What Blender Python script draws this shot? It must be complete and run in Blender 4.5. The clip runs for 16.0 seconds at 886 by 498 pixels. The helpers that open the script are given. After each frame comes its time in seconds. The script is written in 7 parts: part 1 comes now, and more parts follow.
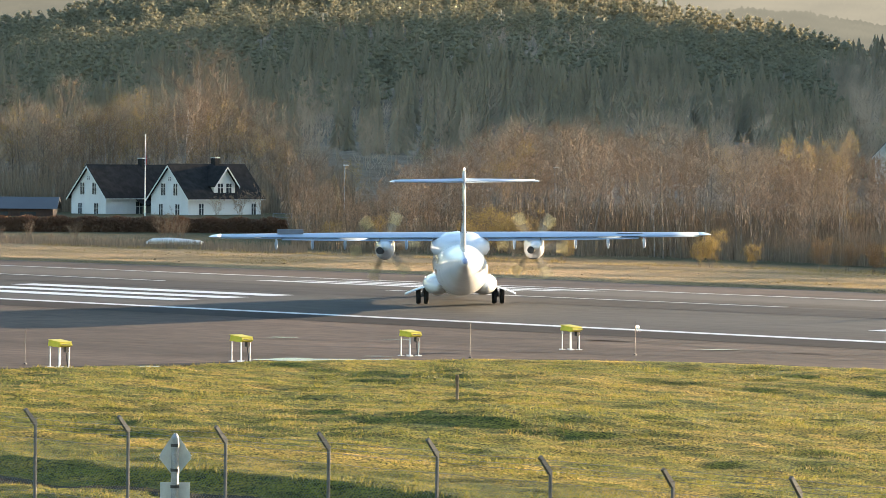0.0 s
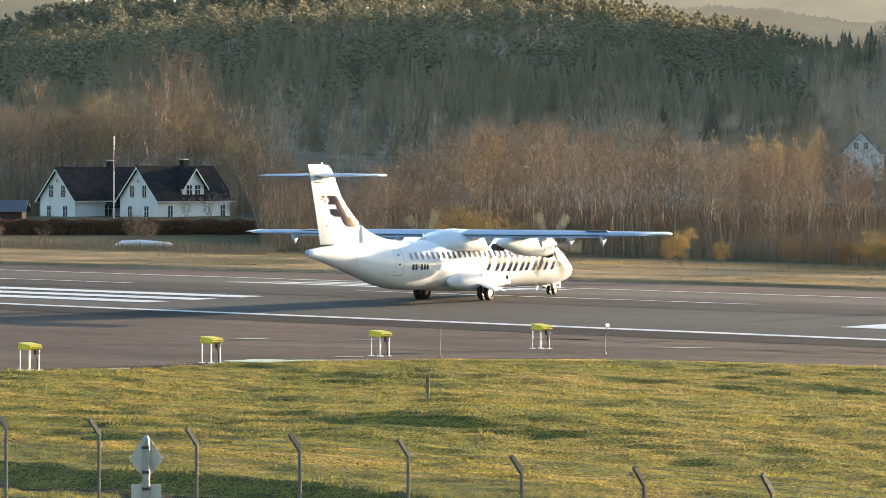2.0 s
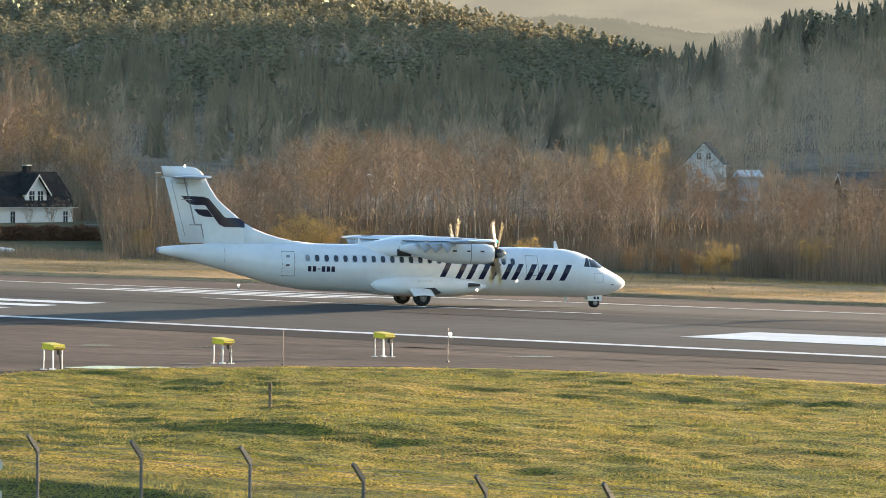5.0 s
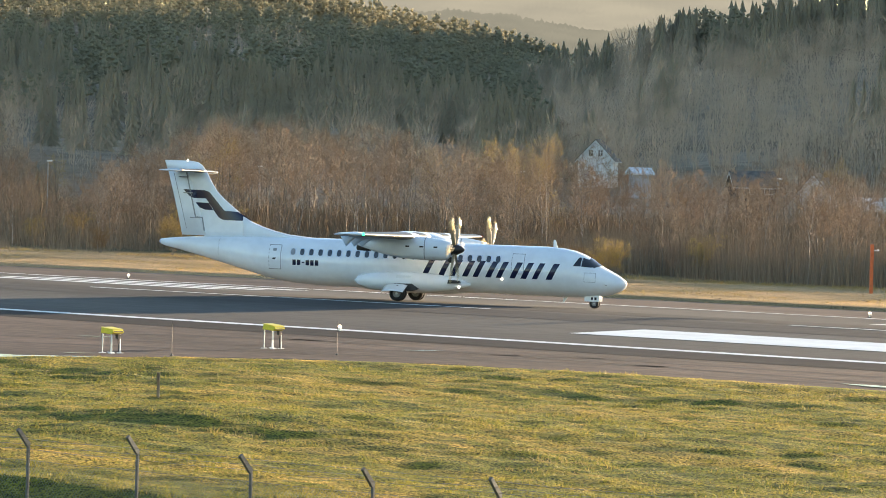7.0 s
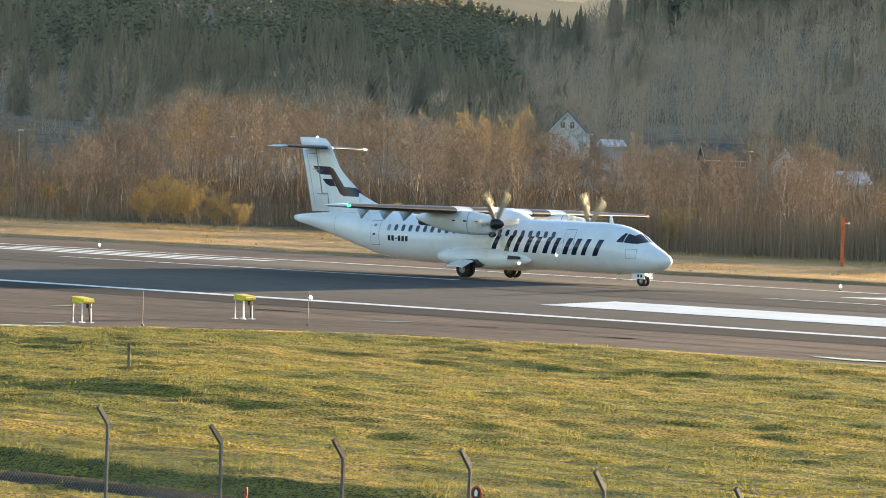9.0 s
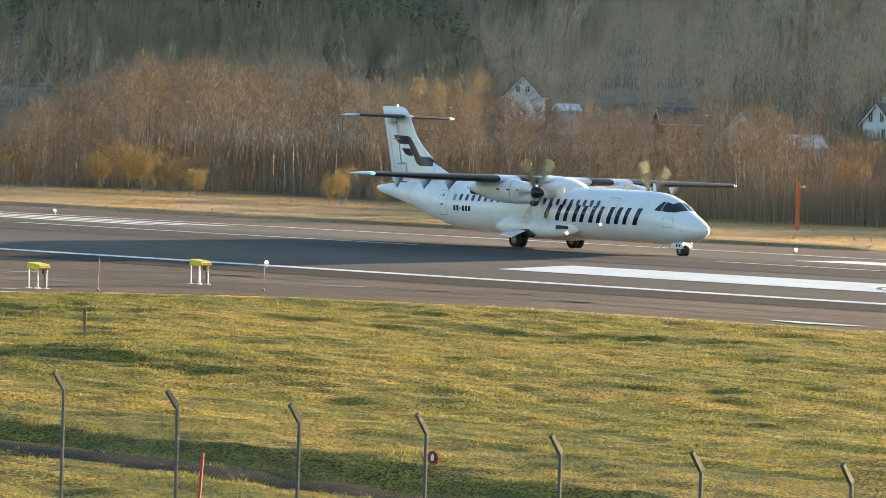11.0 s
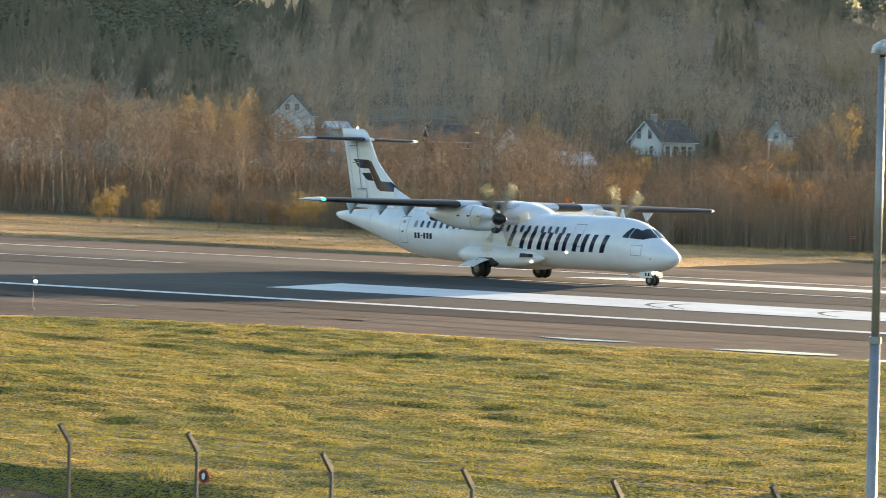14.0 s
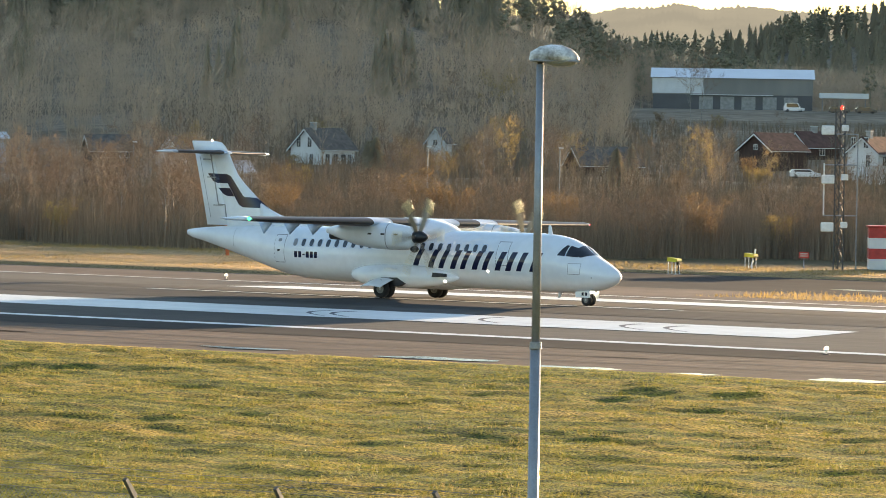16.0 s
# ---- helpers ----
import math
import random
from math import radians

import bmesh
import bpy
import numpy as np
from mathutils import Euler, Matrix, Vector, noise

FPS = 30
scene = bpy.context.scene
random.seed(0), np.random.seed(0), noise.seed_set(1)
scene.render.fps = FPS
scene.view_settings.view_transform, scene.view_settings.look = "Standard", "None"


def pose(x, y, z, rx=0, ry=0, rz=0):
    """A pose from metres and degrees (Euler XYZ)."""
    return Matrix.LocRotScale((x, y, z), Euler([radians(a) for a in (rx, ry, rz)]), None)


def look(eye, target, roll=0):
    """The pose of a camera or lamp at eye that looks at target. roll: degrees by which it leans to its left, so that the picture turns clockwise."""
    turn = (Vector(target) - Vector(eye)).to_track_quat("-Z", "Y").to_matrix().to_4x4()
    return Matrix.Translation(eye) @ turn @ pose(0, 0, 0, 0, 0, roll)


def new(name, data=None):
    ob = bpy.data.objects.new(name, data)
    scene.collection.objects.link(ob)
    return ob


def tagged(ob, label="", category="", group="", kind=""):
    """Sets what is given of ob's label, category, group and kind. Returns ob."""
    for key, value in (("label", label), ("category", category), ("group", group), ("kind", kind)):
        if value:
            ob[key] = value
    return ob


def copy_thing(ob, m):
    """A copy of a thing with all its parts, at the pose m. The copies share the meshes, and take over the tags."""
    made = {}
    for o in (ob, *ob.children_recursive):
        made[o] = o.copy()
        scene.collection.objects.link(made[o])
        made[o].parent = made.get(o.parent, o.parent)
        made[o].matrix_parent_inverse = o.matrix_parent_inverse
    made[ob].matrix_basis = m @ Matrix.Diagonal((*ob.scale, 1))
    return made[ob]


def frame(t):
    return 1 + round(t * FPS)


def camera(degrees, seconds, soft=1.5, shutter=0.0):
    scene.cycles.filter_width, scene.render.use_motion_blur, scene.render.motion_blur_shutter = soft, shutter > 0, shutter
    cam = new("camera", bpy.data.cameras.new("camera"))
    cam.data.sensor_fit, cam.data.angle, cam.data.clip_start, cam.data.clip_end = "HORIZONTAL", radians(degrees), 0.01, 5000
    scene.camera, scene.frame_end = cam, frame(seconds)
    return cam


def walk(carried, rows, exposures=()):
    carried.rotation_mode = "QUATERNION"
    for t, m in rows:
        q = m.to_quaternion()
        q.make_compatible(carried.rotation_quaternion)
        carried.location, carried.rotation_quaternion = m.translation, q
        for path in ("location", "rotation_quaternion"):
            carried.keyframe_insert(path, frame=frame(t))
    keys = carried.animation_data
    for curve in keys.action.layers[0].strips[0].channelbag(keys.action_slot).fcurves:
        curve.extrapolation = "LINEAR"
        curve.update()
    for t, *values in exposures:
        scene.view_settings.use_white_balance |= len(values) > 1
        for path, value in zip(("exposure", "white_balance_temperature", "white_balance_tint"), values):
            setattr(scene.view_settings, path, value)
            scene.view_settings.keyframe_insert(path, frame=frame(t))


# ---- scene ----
cam = camera(11.716, 16.0, soft=0.6, shutter=0.22)
EYE = (0.0, 0.0, 8.17)


def aim(yaw, pitch, roll):
    """The camera's pose: yaw to the right, pitch up, roll, in degrees."""
    a, b = radians(yaw), radians(pitch)
    way = Vector((math.sin(a) * math.cos(b), math.cos(a) * math.cos(b), math.sin(b)))
    return look(EYE, Vector(EYE) + way * 100, roll)


PATH = [
    (0.0, aim(-0.000, -1.221, 0.549)),
    (0.5, aim(-0.057, -1.213, 0.561)),
    (1.0, aim(-0.147, -1.210, 0.450)),
    (1.5, aim(-0.058, -1.173, 0.340)),
    (2.0, aim(0.405, -1.221, 0.097)),
    (2.5, aim(0.717, -1.250, 0.173)),
    (3.0, aim(0.892, -1.267, 0.233)),
    (3.5, aim(0.993, -1.234, 0.203)),
    (4.0, aim(1.228, -1.185, 0.137)),
    (4.5, aim(1.878, -1.120, 0.125)),
    (5.0, aim(2.485, -1.104, 0.480)),
    (7.5, aim(4.174, -1.226, 1.581)),
    (8.0, aim(4.233, -1.318, 1.846)),
    (10.5, aim(4.564, -1.893, 1.228)),
    (11.0, aim(4.927, -1.992, 1.502)),
    (11.5, aim(5.271, -2.034, 1.600)),
    (12.0, aim(5.594, -2.049, 1.677)),
    (12.5, aim(5.856, -2.000, 1.634)),
    (13.0, aim(6.116, -1.890, 1.347)),
    (13.5, aim(6.592, -1.785, 1.307)),
    (14.0, aim(7.972, -1.681, 1.332)),
    (14.5, aim(9.249, -1.636, 1.403)),
    (15.0, aim(10.554, -1.561, 1.388)),
    (15.5, aim(11.599, -1.538, 1.241)),
    (16.0, aim(12.470, -1.482, 0.944)),
]
walk(cam, PATH, [(0.0, 2.22, 6600, 12), (1.0, 2.21, 6600, 12), (2.0, 2.03, 6600, 12), (5.0, 2.10, 6600, 12), (8.0, 2.15, 6750, 12), (10.5, 2.06, 6850, 12), (14.0, 2.03, 6950, 12.5), (16.0, 1.99, 7000, 13)])

# ---- light ----
SUN_AZ, SUN_EL = 50.0, 6.5
world = bpy.data.worlds.new("world")
world.use_nodes = True
scene.world = world
wn = world.node_tree.nodes
sky = wn.new("ShaderNodeTexSky")
sky.sky_type, sky.sun_disc = "NISHITA", False
sky.sun_elevation, sky.sun_rotation = radians(SUN_EL), radians(SUN_AZ)
sky.air_density, sky.dust_density = 1.0, 0.6
sky.ozone_density = 2.0
world.node_tree.links.new(sky.outputs[0], wn["Background"].inputs[0])
wn["Background"].inputs[1].default_value = 0.125
sun = new("sun", bpy.data.lights.new("sun", "SUN"))
sun.data.energy, sun.data.angle, sun.data.color = 5.0, radians(0.5), (1.0, 0.77, 0.50)
_a, _e = radians(SUN_AZ), radians(SUN_EL)
SUN_WAY = Vector((math.sin(_a) * math.cos(_e), math.cos(_a) * math.cos(_e), math.sin(_e)))
sun.matrix_world = look(SUN_WAY * 50, (0, 0, 0))

# ---- the runway's own axes: s along it, lat across it away from the camera ----
PSI, NEAR, WIDE, CROWN = radians(136.38), 148.49, 44.02, 0.396
RU = Vector((math.sin(PSI), math.cos(PSI), 0))
RN = Vector((-math.cos(PSI), math.sin(PSI), 0))


def rw(s, lat, z=0.0):
    p = RU * s + RN * (NEAR + lat)
    p.z = z
    return p


def to_rw(x, y):
    return x * RU.x + y * RU.y, x * RN.x + y * RN.y - NEAR


def crown(lat):
    """Height of the pavement across the runway."""
    q = 2 * lat / WIDE - 1
    return max(CROWN * (1.02 - math.sqrt(q * q + 0.0004)), -0.02 if lat < 22 else -0.25)


RWM = Matrix.Translation(RN * NEAR) @ Matrix.Rotation(math.pi / 2 - PSI, 4, "Z")
RUNWAY_RZ = math.degrees(math.pi / 2 - PSI)


def polar(az, d, z=0.0):
    a = radians(az)
    return Vector((d * math.sin(a), d * math.cos(a), z))


# ---- mesh helpers ----
def mesh_of(verts, faces, mat, smooth=False, name="mesh"):
    me = bpy.data.meshes.new(name)
    me.from_pydata([tuple(v) for v in verts], [], faces)
    me.update()
    if mat:
        me.materials.append(mat)
    if smooth:
        me.polygons.foreach_set("use_smooth", [True] * len(me.polygons))
    return me


def put(name, me, parent=None, m=None, label="", category="", group="", kind=""):
    ob = new(name, me)
    if parent is not None:
        ob.parent = parent
    if m is not None:
        ob.matrix_basis = m
    return tagged(ob, label, category, group, kind)


def part(name, bm, material, parent=None, label="", smooth=False, m=None):
    me = bpy.data.meshes.new(name)
    bmesh.ops.recalc_face_normals(bm, faces=bm.faces)
    bm.to_mesh(me)
    bm.free()
    me.materials.append(material)
    if smooth:
        me.polygons.foreach_set("use_smooth", [True] * len(me.polygons))
    return put(name, me, parent, m, label)


def empty(name, m, label="", category="", group="", kind=""):
    ob = new(name)
    ob.empty_display_size = 0.2
    ob.matrix_basis = m
    return tagged(ob, label, category, group, kind)


def box_bm(bm, x0, x1, y0, y1, z0, z1, m=None, bevel=0.0):
    r = bmesh.ops.create_cube(bm, size=1)
    vs = r["verts"]
    bmesh.ops.transform(bm, matrix=Matrix.Translation(((x0 + x1) / 2, (y0 + y1) / 2, (z0 + z1) / 2))
                        @ Matrix.Diagonal((x1 - x0, y1 - y0, z1 - z0, 1)), verts=vs)
    if bevel:
        es = list({e for v in vs for e in v.link_edges})
        vs = list({v for f in bmesh.ops.bevel(bm, geom=es, offset=bevel, segments=1, affect="EDGES")["faces"] for v in f.verts} | {v for v in vs if v.is_valid})
    if m is not None:
        bmesh.ops.transform(bm, matrix=m, verts=[v for v in vs if v.is_valid])


def box(*a, **k):
    bm = bmesh.new()
    box_bm(bm, *a, **k)
    return bm


def tube_bm(bm, a, b, r0, r1=None, n=8, cap=True):
    a, b = Vector(a), Vector(b)
    d = b - a
    m = Matrix.Translation((a + b) / 2) @ d.to_track_quat("Z", "Y").to_matrix().to_4x4()
    bmesh.ops.create_cone(bm, cap_ends=cap, segments=n, radius1=r0, radius2=r0 if r1 is None else r1, depth=d.length, matrix=m)


def tube(a, b, r0, r1=None, n=8):
    bm = bmesh.new()
    tube_bm(bm, a, b, r0, r1, n)
    return bm


def prism(poly, y0, y1, axis="y"):
    """An outline in two axes, carried along the third."""
    bm = bmesh.new()
    def at(p, h):
        return {"y": (p[0], h, p[1]), "z": (p[0], p[1], h), "x": (h, p[0], p[1])}[axis]
    lo = [bm.verts.new(at(p, y0)) for p in poly]
    hi = [bm.verts.new(at(p, y1)) for p in poly]
    bm.faces.new(lo)
    bm.faces.new(hi[::-1])
    n = len(poly)
    for i in range(n):
        bm.faces.new((lo[i], hi[i], hi[(i + 1) % n], lo[(i + 1) % n]))
    return bm


def loft(rings, cap=True):
    """A skin over rings of equal numbers of points."""
    bm = bmesh.new()
    vs = [[bm.verts.new(p) for p in ring] for ring in rings]
    n = len(vs[0])
    for a, b in zip(vs, vs[1:]):
        for i in range(n):
            bm.faces.new((a[i], a[(i + 1) % n], b[(i + 1) % n], b[i]))
    if cap:
        bm.faces.new(vs[0][::-1])
        bm.faces.new(vs[-1])
    return bm


# ---- materials ----
def material(name, color, rough=0.7, metal=0.0, var=0.25, scale=3.0, fine=40.0, bump=0.0, bump_scale=60.0, emit=0.0,
             random=0.0, tint=None, spec=0.5, coat=0.0, stretch=None):
    """A surface with variation at two scales, fine relief and, for repeats, a shade of its own."""
    m = bpy.data.materials.new(name)
    m.use_nodes = True
    nt = m.node_tree
    nd, ln = nt.nodes, nt.links
    b = nd["Principled BSDF"]
    b.inputs["Roughness"].default_value = rough
    b.inputs["Metallic"].default_value = metal
    b.inputs["Specular IOR Level"].default_value = spec
    b.inputs["Coat Weight"].default_value = coat
    co = nd.new("ShaderNodeTexCoord")
    src = co.outputs["Object"]
    if stretch:
        mp = nd.new("ShaderNodeMapping")
        mp.inputs["Scale"].default_value = stretch
        ln.new(src, mp.inputs["Vector"])
        src = mp.outputs["Vector"]
    def rgb(c):
        return (*c, 1.0)
    a = nd.new("ShaderNodeTexNoise")
    a.inputs["Scale"].default_value, a.inputs["Detail"].default_value = scale, 5
    f = nd.new("ShaderNodeTexNoise")
    f.inputs["Scale"].default_value, f.inputs["Detail"].default_value = fine, 3
    ln.new(src, a.inputs["Vector"]), ln.new(src, f.inputs["Vector"])
    ramp = nd.new("ShaderNodeValToRGB")
    lo = tint if tint else tuple(c * (1 - var) for c in color)
    hi = tuple(min(c * (1 + var), 1.0) for c in color)
    ramp.color_ramp.elements[0].color, ramp.color_ramp.elements[1].color = rgb(lo), rgb(hi)
    ramp.color_ramp.elements[0].position, ramp.color_ramp.elements[1].position = 0.32, 0.68
    ln.new(a.outputs["Fac"], ramp.inputs["Fac"])
    mul = nd.new("ShaderNodeMix")
    mul.data_type, mul.blend_type = "RGBA", "MULTIPLY"
    mul.inputs["Factor"].default_value = 1.0
    r2 = nd.new("ShaderNodeValToRGB")
    g = 1 - var * 0.8
    r2.color_ramp.elements[0].color, r2.color_ramp.elements[1].color = rgb((g, g, g)), rgb((1, 1, 1))
    r2.color_ramp.elements[0].position, r2.color_ramp.elements[1].position = 0.35, 0.62
    ln.new(f.outputs["Fac"], r2.inputs["Fac"])
    ln.new(ramp.outputs["Color"], mul.inputs["A"]), ln.new(r2.outputs["Color"], mul.inputs["B"])
    out = mul.outputs["Result"]
    if random:
        oi = nd.new("ShaderNodeObjectInfo")
        mr = nd.new("ShaderNodeMapRange")
        mr.inputs["To Min"].default_value, mr.inputs["To Max"].default_value = 1 - random, 1 + random
        ln.new(oi.outputs["Random"], mr.inputs["Value"])
        hs = nd.new("ShaderNodeHueSaturation")
        ln.new(mr.outputs["Result"], hs.inputs["Value"]), ln.new(out, hs.inputs["Color"])
        out = hs.outputs["Color"]
    ln.new(out, b.inputs["Base Color"])
    if emit:
        ln.new(out, b.inputs["Emission Color"])
        b.inputs["Emission Strength"].default_value = emit
    if bump:
        bn = nd.new("ShaderNodeTexNoise")
        bn.inputs["Scale"].default_value, bn.inputs["Detail"].default_value = bump_scale, 4
        ln.new(src, bn.inputs["Vector"])
        bp = nd.new("ShaderNodeBump")
        bp.inputs["Strength"].default_value, bp.inputs["Distance"].default_value = bump, 0.02
        ln.new(bn.outputs["Fac"], bp.inputs["Height"]), ln.new(bp.outputs["Normal"], b.inputs["Normal"])
    return m


def leafy(name, colors, rough=0.6, translucent=0.3, spec=0.0, own=0.4):
    """Leaves, blades and twigs: every piece takes its own shade out of a range."""
    m = bpy.data.materials.new(name)
    m.use_nodes = True
    nd, ln = m.node_tree.nodes, m.node_tree.links
    b = nd["Principled BSDF"]
    b.inputs["Roughness"].default_value = rough
    b.inputs["Specular IOR Level"].default_value = spec
    g = nd.new("ShaderNodeNewGeometry")
    oi = nd.new("ShaderNodeObjectInfo")
    mixv = nd.new("ShaderNodeMath")
    mixv.operation = "MULTIPLY_ADD"
    mixv.inputs[1].default_value = 1.0 - own
    ln.new(g.outputs["Random Per Island"], mixv.inputs[0])
    m2 = nd.new("ShaderNodeMath")
    m2.operation = "MULTIPLY"
    m2.inputs[1].default_value = own
    ln.new(oi.outputs["Random"], m2.inputs[0]), ln.new(m2.outputs[0], mixv.inputs[2])
    r = nd.new("ShaderNodeValToRGB")
    el = r.color_ramp.elements
    el[0].color, el[1].color = (*colors[0], 1), (*colors[-1], 1)
    for i, c in enumerate(colors[1:-1], 1):
        e = el.new(i / (len(colors) - 1))
        e.color = (*c, 1)
    ln.new(mixv.outputs[0], r.inputs["Fac"]), ln.new(r.outputs["Color"], b.inputs["Base Color"])
    if translucent:
        tr = nd.new("ShaderNodeBsdfTranslucent")
        mx = nd.new("ShaderNodeMixShader")
        mx.inputs[0].default_value = translucent
        ln.new(r.outputs["Color"], tr.inputs["Color"])
        ln.new(b.outputs[0], mx.inputs[1]), ln.new(tr.outputs[0], mx.inputs[2])
        ln.new(mx.outputs[0], nd["Material Output"].inputs["Surface"])
    return m


def woodland(name, colors, translucent=0.5):
    """Crowns of a far wood: shade varies from tree to tree and from spray to spray."""
    m = bpy.data.materials.new(name)
    m.use_nodes = True
    nd, ln = m.node_tree.nodes, m.node_tree.links
    b = nd["Principled BSDF"]
    b.inputs["Roughness"].default_value = 0.8
    b.inputs["Specular IOR Level"].default_value = 0.0
    co = nd.new("ShaderNodeTexCoord")
    big, small = nd.new("ShaderNodeTexNoise"), nd.new("ShaderNodeTexNoise")
    big.inputs["Scale"].default_value, big.inputs["Detail"].default_value = 0.11, 2
    small.inputs["Scale"].default_value, small.inputs["Detail"].default_value = 1.3, 3
    for n in (big, small):
        ln.new(co.outputs["Object"], n.inputs["Vector"])
    add = nd.new("ShaderNodeMix")
    add.inputs["Factor"].default_value = 0.42
    ln.new(big.outputs["Fac"], add.inputs["A"]), ln.new(small.outputs["Fac"], add.inputs["B"])
    r = nd.new("ShaderNodeValToRGB")
    el = r.color_ramp.elements
    el[0].position, el[0].color = 0.36, (*colors[0], 1)
    el[1].position, el[1].color = 0.64, (*colors[2], 1)
    el.new(0.5).color = (*colors[1], 1)
    ln.new(add.outputs["Result"], r.inputs["Fac"]), ln.new(r.outputs["Color"], b.inputs["Base Color"])
    tr, mx = nd.new("ShaderNodeBsdfTranslucent"), nd.new("ShaderNodeMixShader")
    mx.inputs[0].default_value = translucent
    ln.new(r.outputs["Color"], tr.inputs["Color"])
    ln.new(b.outputs[0], mx.inputs[1]), ln.new(tr.outputs[0], mx.inputs[2])
    ln.new(mx.outputs[0], nd["Material Output"].inputs["Surface"])
    return m


WHITE_PAINT = material("aircraft_white", (0.76, 0.79, 0.82), rough=0.2, var=0.05, scale=0.6, fine=3.0, coat=0.15)
# grey wing paint blued to carry the sky's reflection
WING_SKY_GREY = material("wing_sky_grey", (0.46, 0.56, 0.69), rough=0.5, spec=0.3, var=0.05, scale=0.8, fine=5.0)
BOOT_BLACK = material("black_rubber_boot", (0.012, 0.012, 0.014), rough=0.45, var=0.3, scale=3, fine=20)
LIVERY = material("livery_navy", (0.012, 0.016, 0.045), rough=0.13, var=0.06, scale=2, fine=9, spec=0.4)
SEAM = material("panel_seam", (0.25, 0.26, 0.28), rough=0.5, var=0.1)
WINDOW_DARK = material("cabin_glass", (0.05, 0.06, 0.075), rough=0.08, var=0.2, scale=2, fine=9, spec=0.8)
COCKPIT_GLASS = material("cockpit_glass", (0.012, 0.013, 0.016), rough=0.05, var=0.2, scale=2, spec=0.9)
TYRE = material("tyre_rubber", (0.014, 0.014, 0.014), rough=0.8, var=0.3, scale=9, fine=60, bump=0.2)
METAL = material("bare_metal", (0.42, 0.43, 0.45), rough=0.38, metal=0.9, var=0.15, scale=6)
HUB = material("wheel_hub", (0.22, 0.22, 0.23), rough=0.5, metal=0.4, var=0.2, scale=8)
LAND_GLOW = material("landing_lamp_glow", (1.0, 0.9, 0.75), rough=0.3, var=0.02, emit=1.2)
DARK_METAL = material("dark_metal", (0.05, 0.05, 0.055), rough=0.5, metal=0.5, var=0.2, scale=6)
SOOT = material("exhaust_soot", (0.03, 0.028, 0.026), rough=0.6, var=0.3, scale=5)
# blade colours lightened to the gold that sun gives the blades
BLADE = material("propeller_blade", (0.26, 0.22, 0.15), rough=0.35, var=0.15, scale=5)
BLADE_TIP_SUNLIT = material("blade_yellow_sunlit", (0.75, 0.62, 0.30), rough=0.4, var=0.08)
GREEN_GLOW = material("green_nav_light", (0.02, 0.8, 0.22), rough=0.3, var=0.02, emit=1.2)
RED_GLOW = material("red_nav_light", (0.9, 0.03, 0.02), rough=0.3, var=0.02, emit=1.0)
LAMP_GLOW = material("lamp_glow", (1.0, 0.86, 0.66), rough=0.3, var=0.02, emit=6.0)
EDGE_GLOW = material("edge_light_glow", (1.0, 0.72, 0.48), rough=0.3, var=0.02, emit=2.5)
BLUE_GLASS = material("blue_lens", (0.38, 0.45, 0.68), rough=0.1, var=0.05)

ASPHALT = material("asphalt", (0.083, 0.078, 0.072), rough=0.85, spec=0.12, var=0.25, scale=0.05, fine=1.4, bump=0.25, bump_scale=30, stretch=(0.25, 1.0, 1.0))
SHOULDER = material("shoulder_asphalt", (0.104, 0.070, 0.053), rough=0.8, spec=0.14, var=0.42, scale=0.11, fine=1.6, bump=0.3, bump_scale=25, stretch=(0.4, 1.0, 1.0))
RUBBERED = material("rubbered_asphalt", (0.089, 0.083, 0.078), rough=0.9, spec=0.05, var=0.22, scale=0.06, fine=1.6, stretch=(0.15, 1.0, 1.0))
TAR = material("dark_sealed_asphalt", (0.060, 0.055, 0.052), rough=0.9, spec=0.03, var=0.2, scale=0.1, fine=2, stretch=(0.2, 1.0, 1.0))
OLD_TRACE = material("worn_tar_trace", (0.082, 0.060, 0.048), rough=0.8, spec=0.12, var=0.3, scale=0.3, fine=3)
MARKING = material("runway_paint", (0.72, 0.72, 0.70), rough=0.55, var=0.10, scale=0.5, fine=4, stretch=(0.3, 1.0, 1.0))
RUBBER = material("tyre_marks", (0.10, 0.10, 0.11), rough=0.7, var=0.3, scale=2)
WATER = material("puddle_water", (0.03, 0.035, 0.04), rough=0.16, var=0.1, spec=0.8, bump=0.2, bump_scale=3)
GRAVEL = material("gravel", (0.072, 0.066, 0.055), spec=0.0, rough=0.95, var=0.3, scale=0.8, fine=9, bump=0.6, bump_scale=14)
YELLOW = material("yellow_paint", (0.72, 0.60, 0.04), rough=0.5, var=0.12, scale=4)
WHITE_METAL = material("white_painted_tube", (0.78, 0.77, 0.74), rough=0.5, var=0.1, scale=8)
GALV = material("galvanised_steel", (0.30, 0.31, 0.33), rough=0.5, metal=0.6, var=0.2, scale=8, fine=60)
GALV_PAINT = material("grey_painted_steel", (0.27, 0.29, 0.32), rough=0.42, metal=0.3, var=0.12, scale=5, fine=40)
MAST_STEEL = material("dark_weathered_steel", (0.09, 0.085, 0.08), rough=0.65, metal=0.2, var=0.2, scale=4)
FENCE_GREY = material("fence_post_grey", (0.10, 0.105, 0.11), rough=0.6, metal=0.2, var=0.2, scale=8, random=0.15)
WIRE = material("mesh_wire", (0.20, 0.21, 0.21), rough=0.5, metal=0.5, var=0.2)
SIGN_BACK = material("sign_back", (0.50, 0.50, 0.47), rough=0.6, metal=0.2, var=0.08, scale=5)
OLD_WOOD = material("old_wood", (0.22, 0.16, 0.10), rough=0.85, var=0.35, scale=6, fine=50, stretch=(1, 1, 0.15))
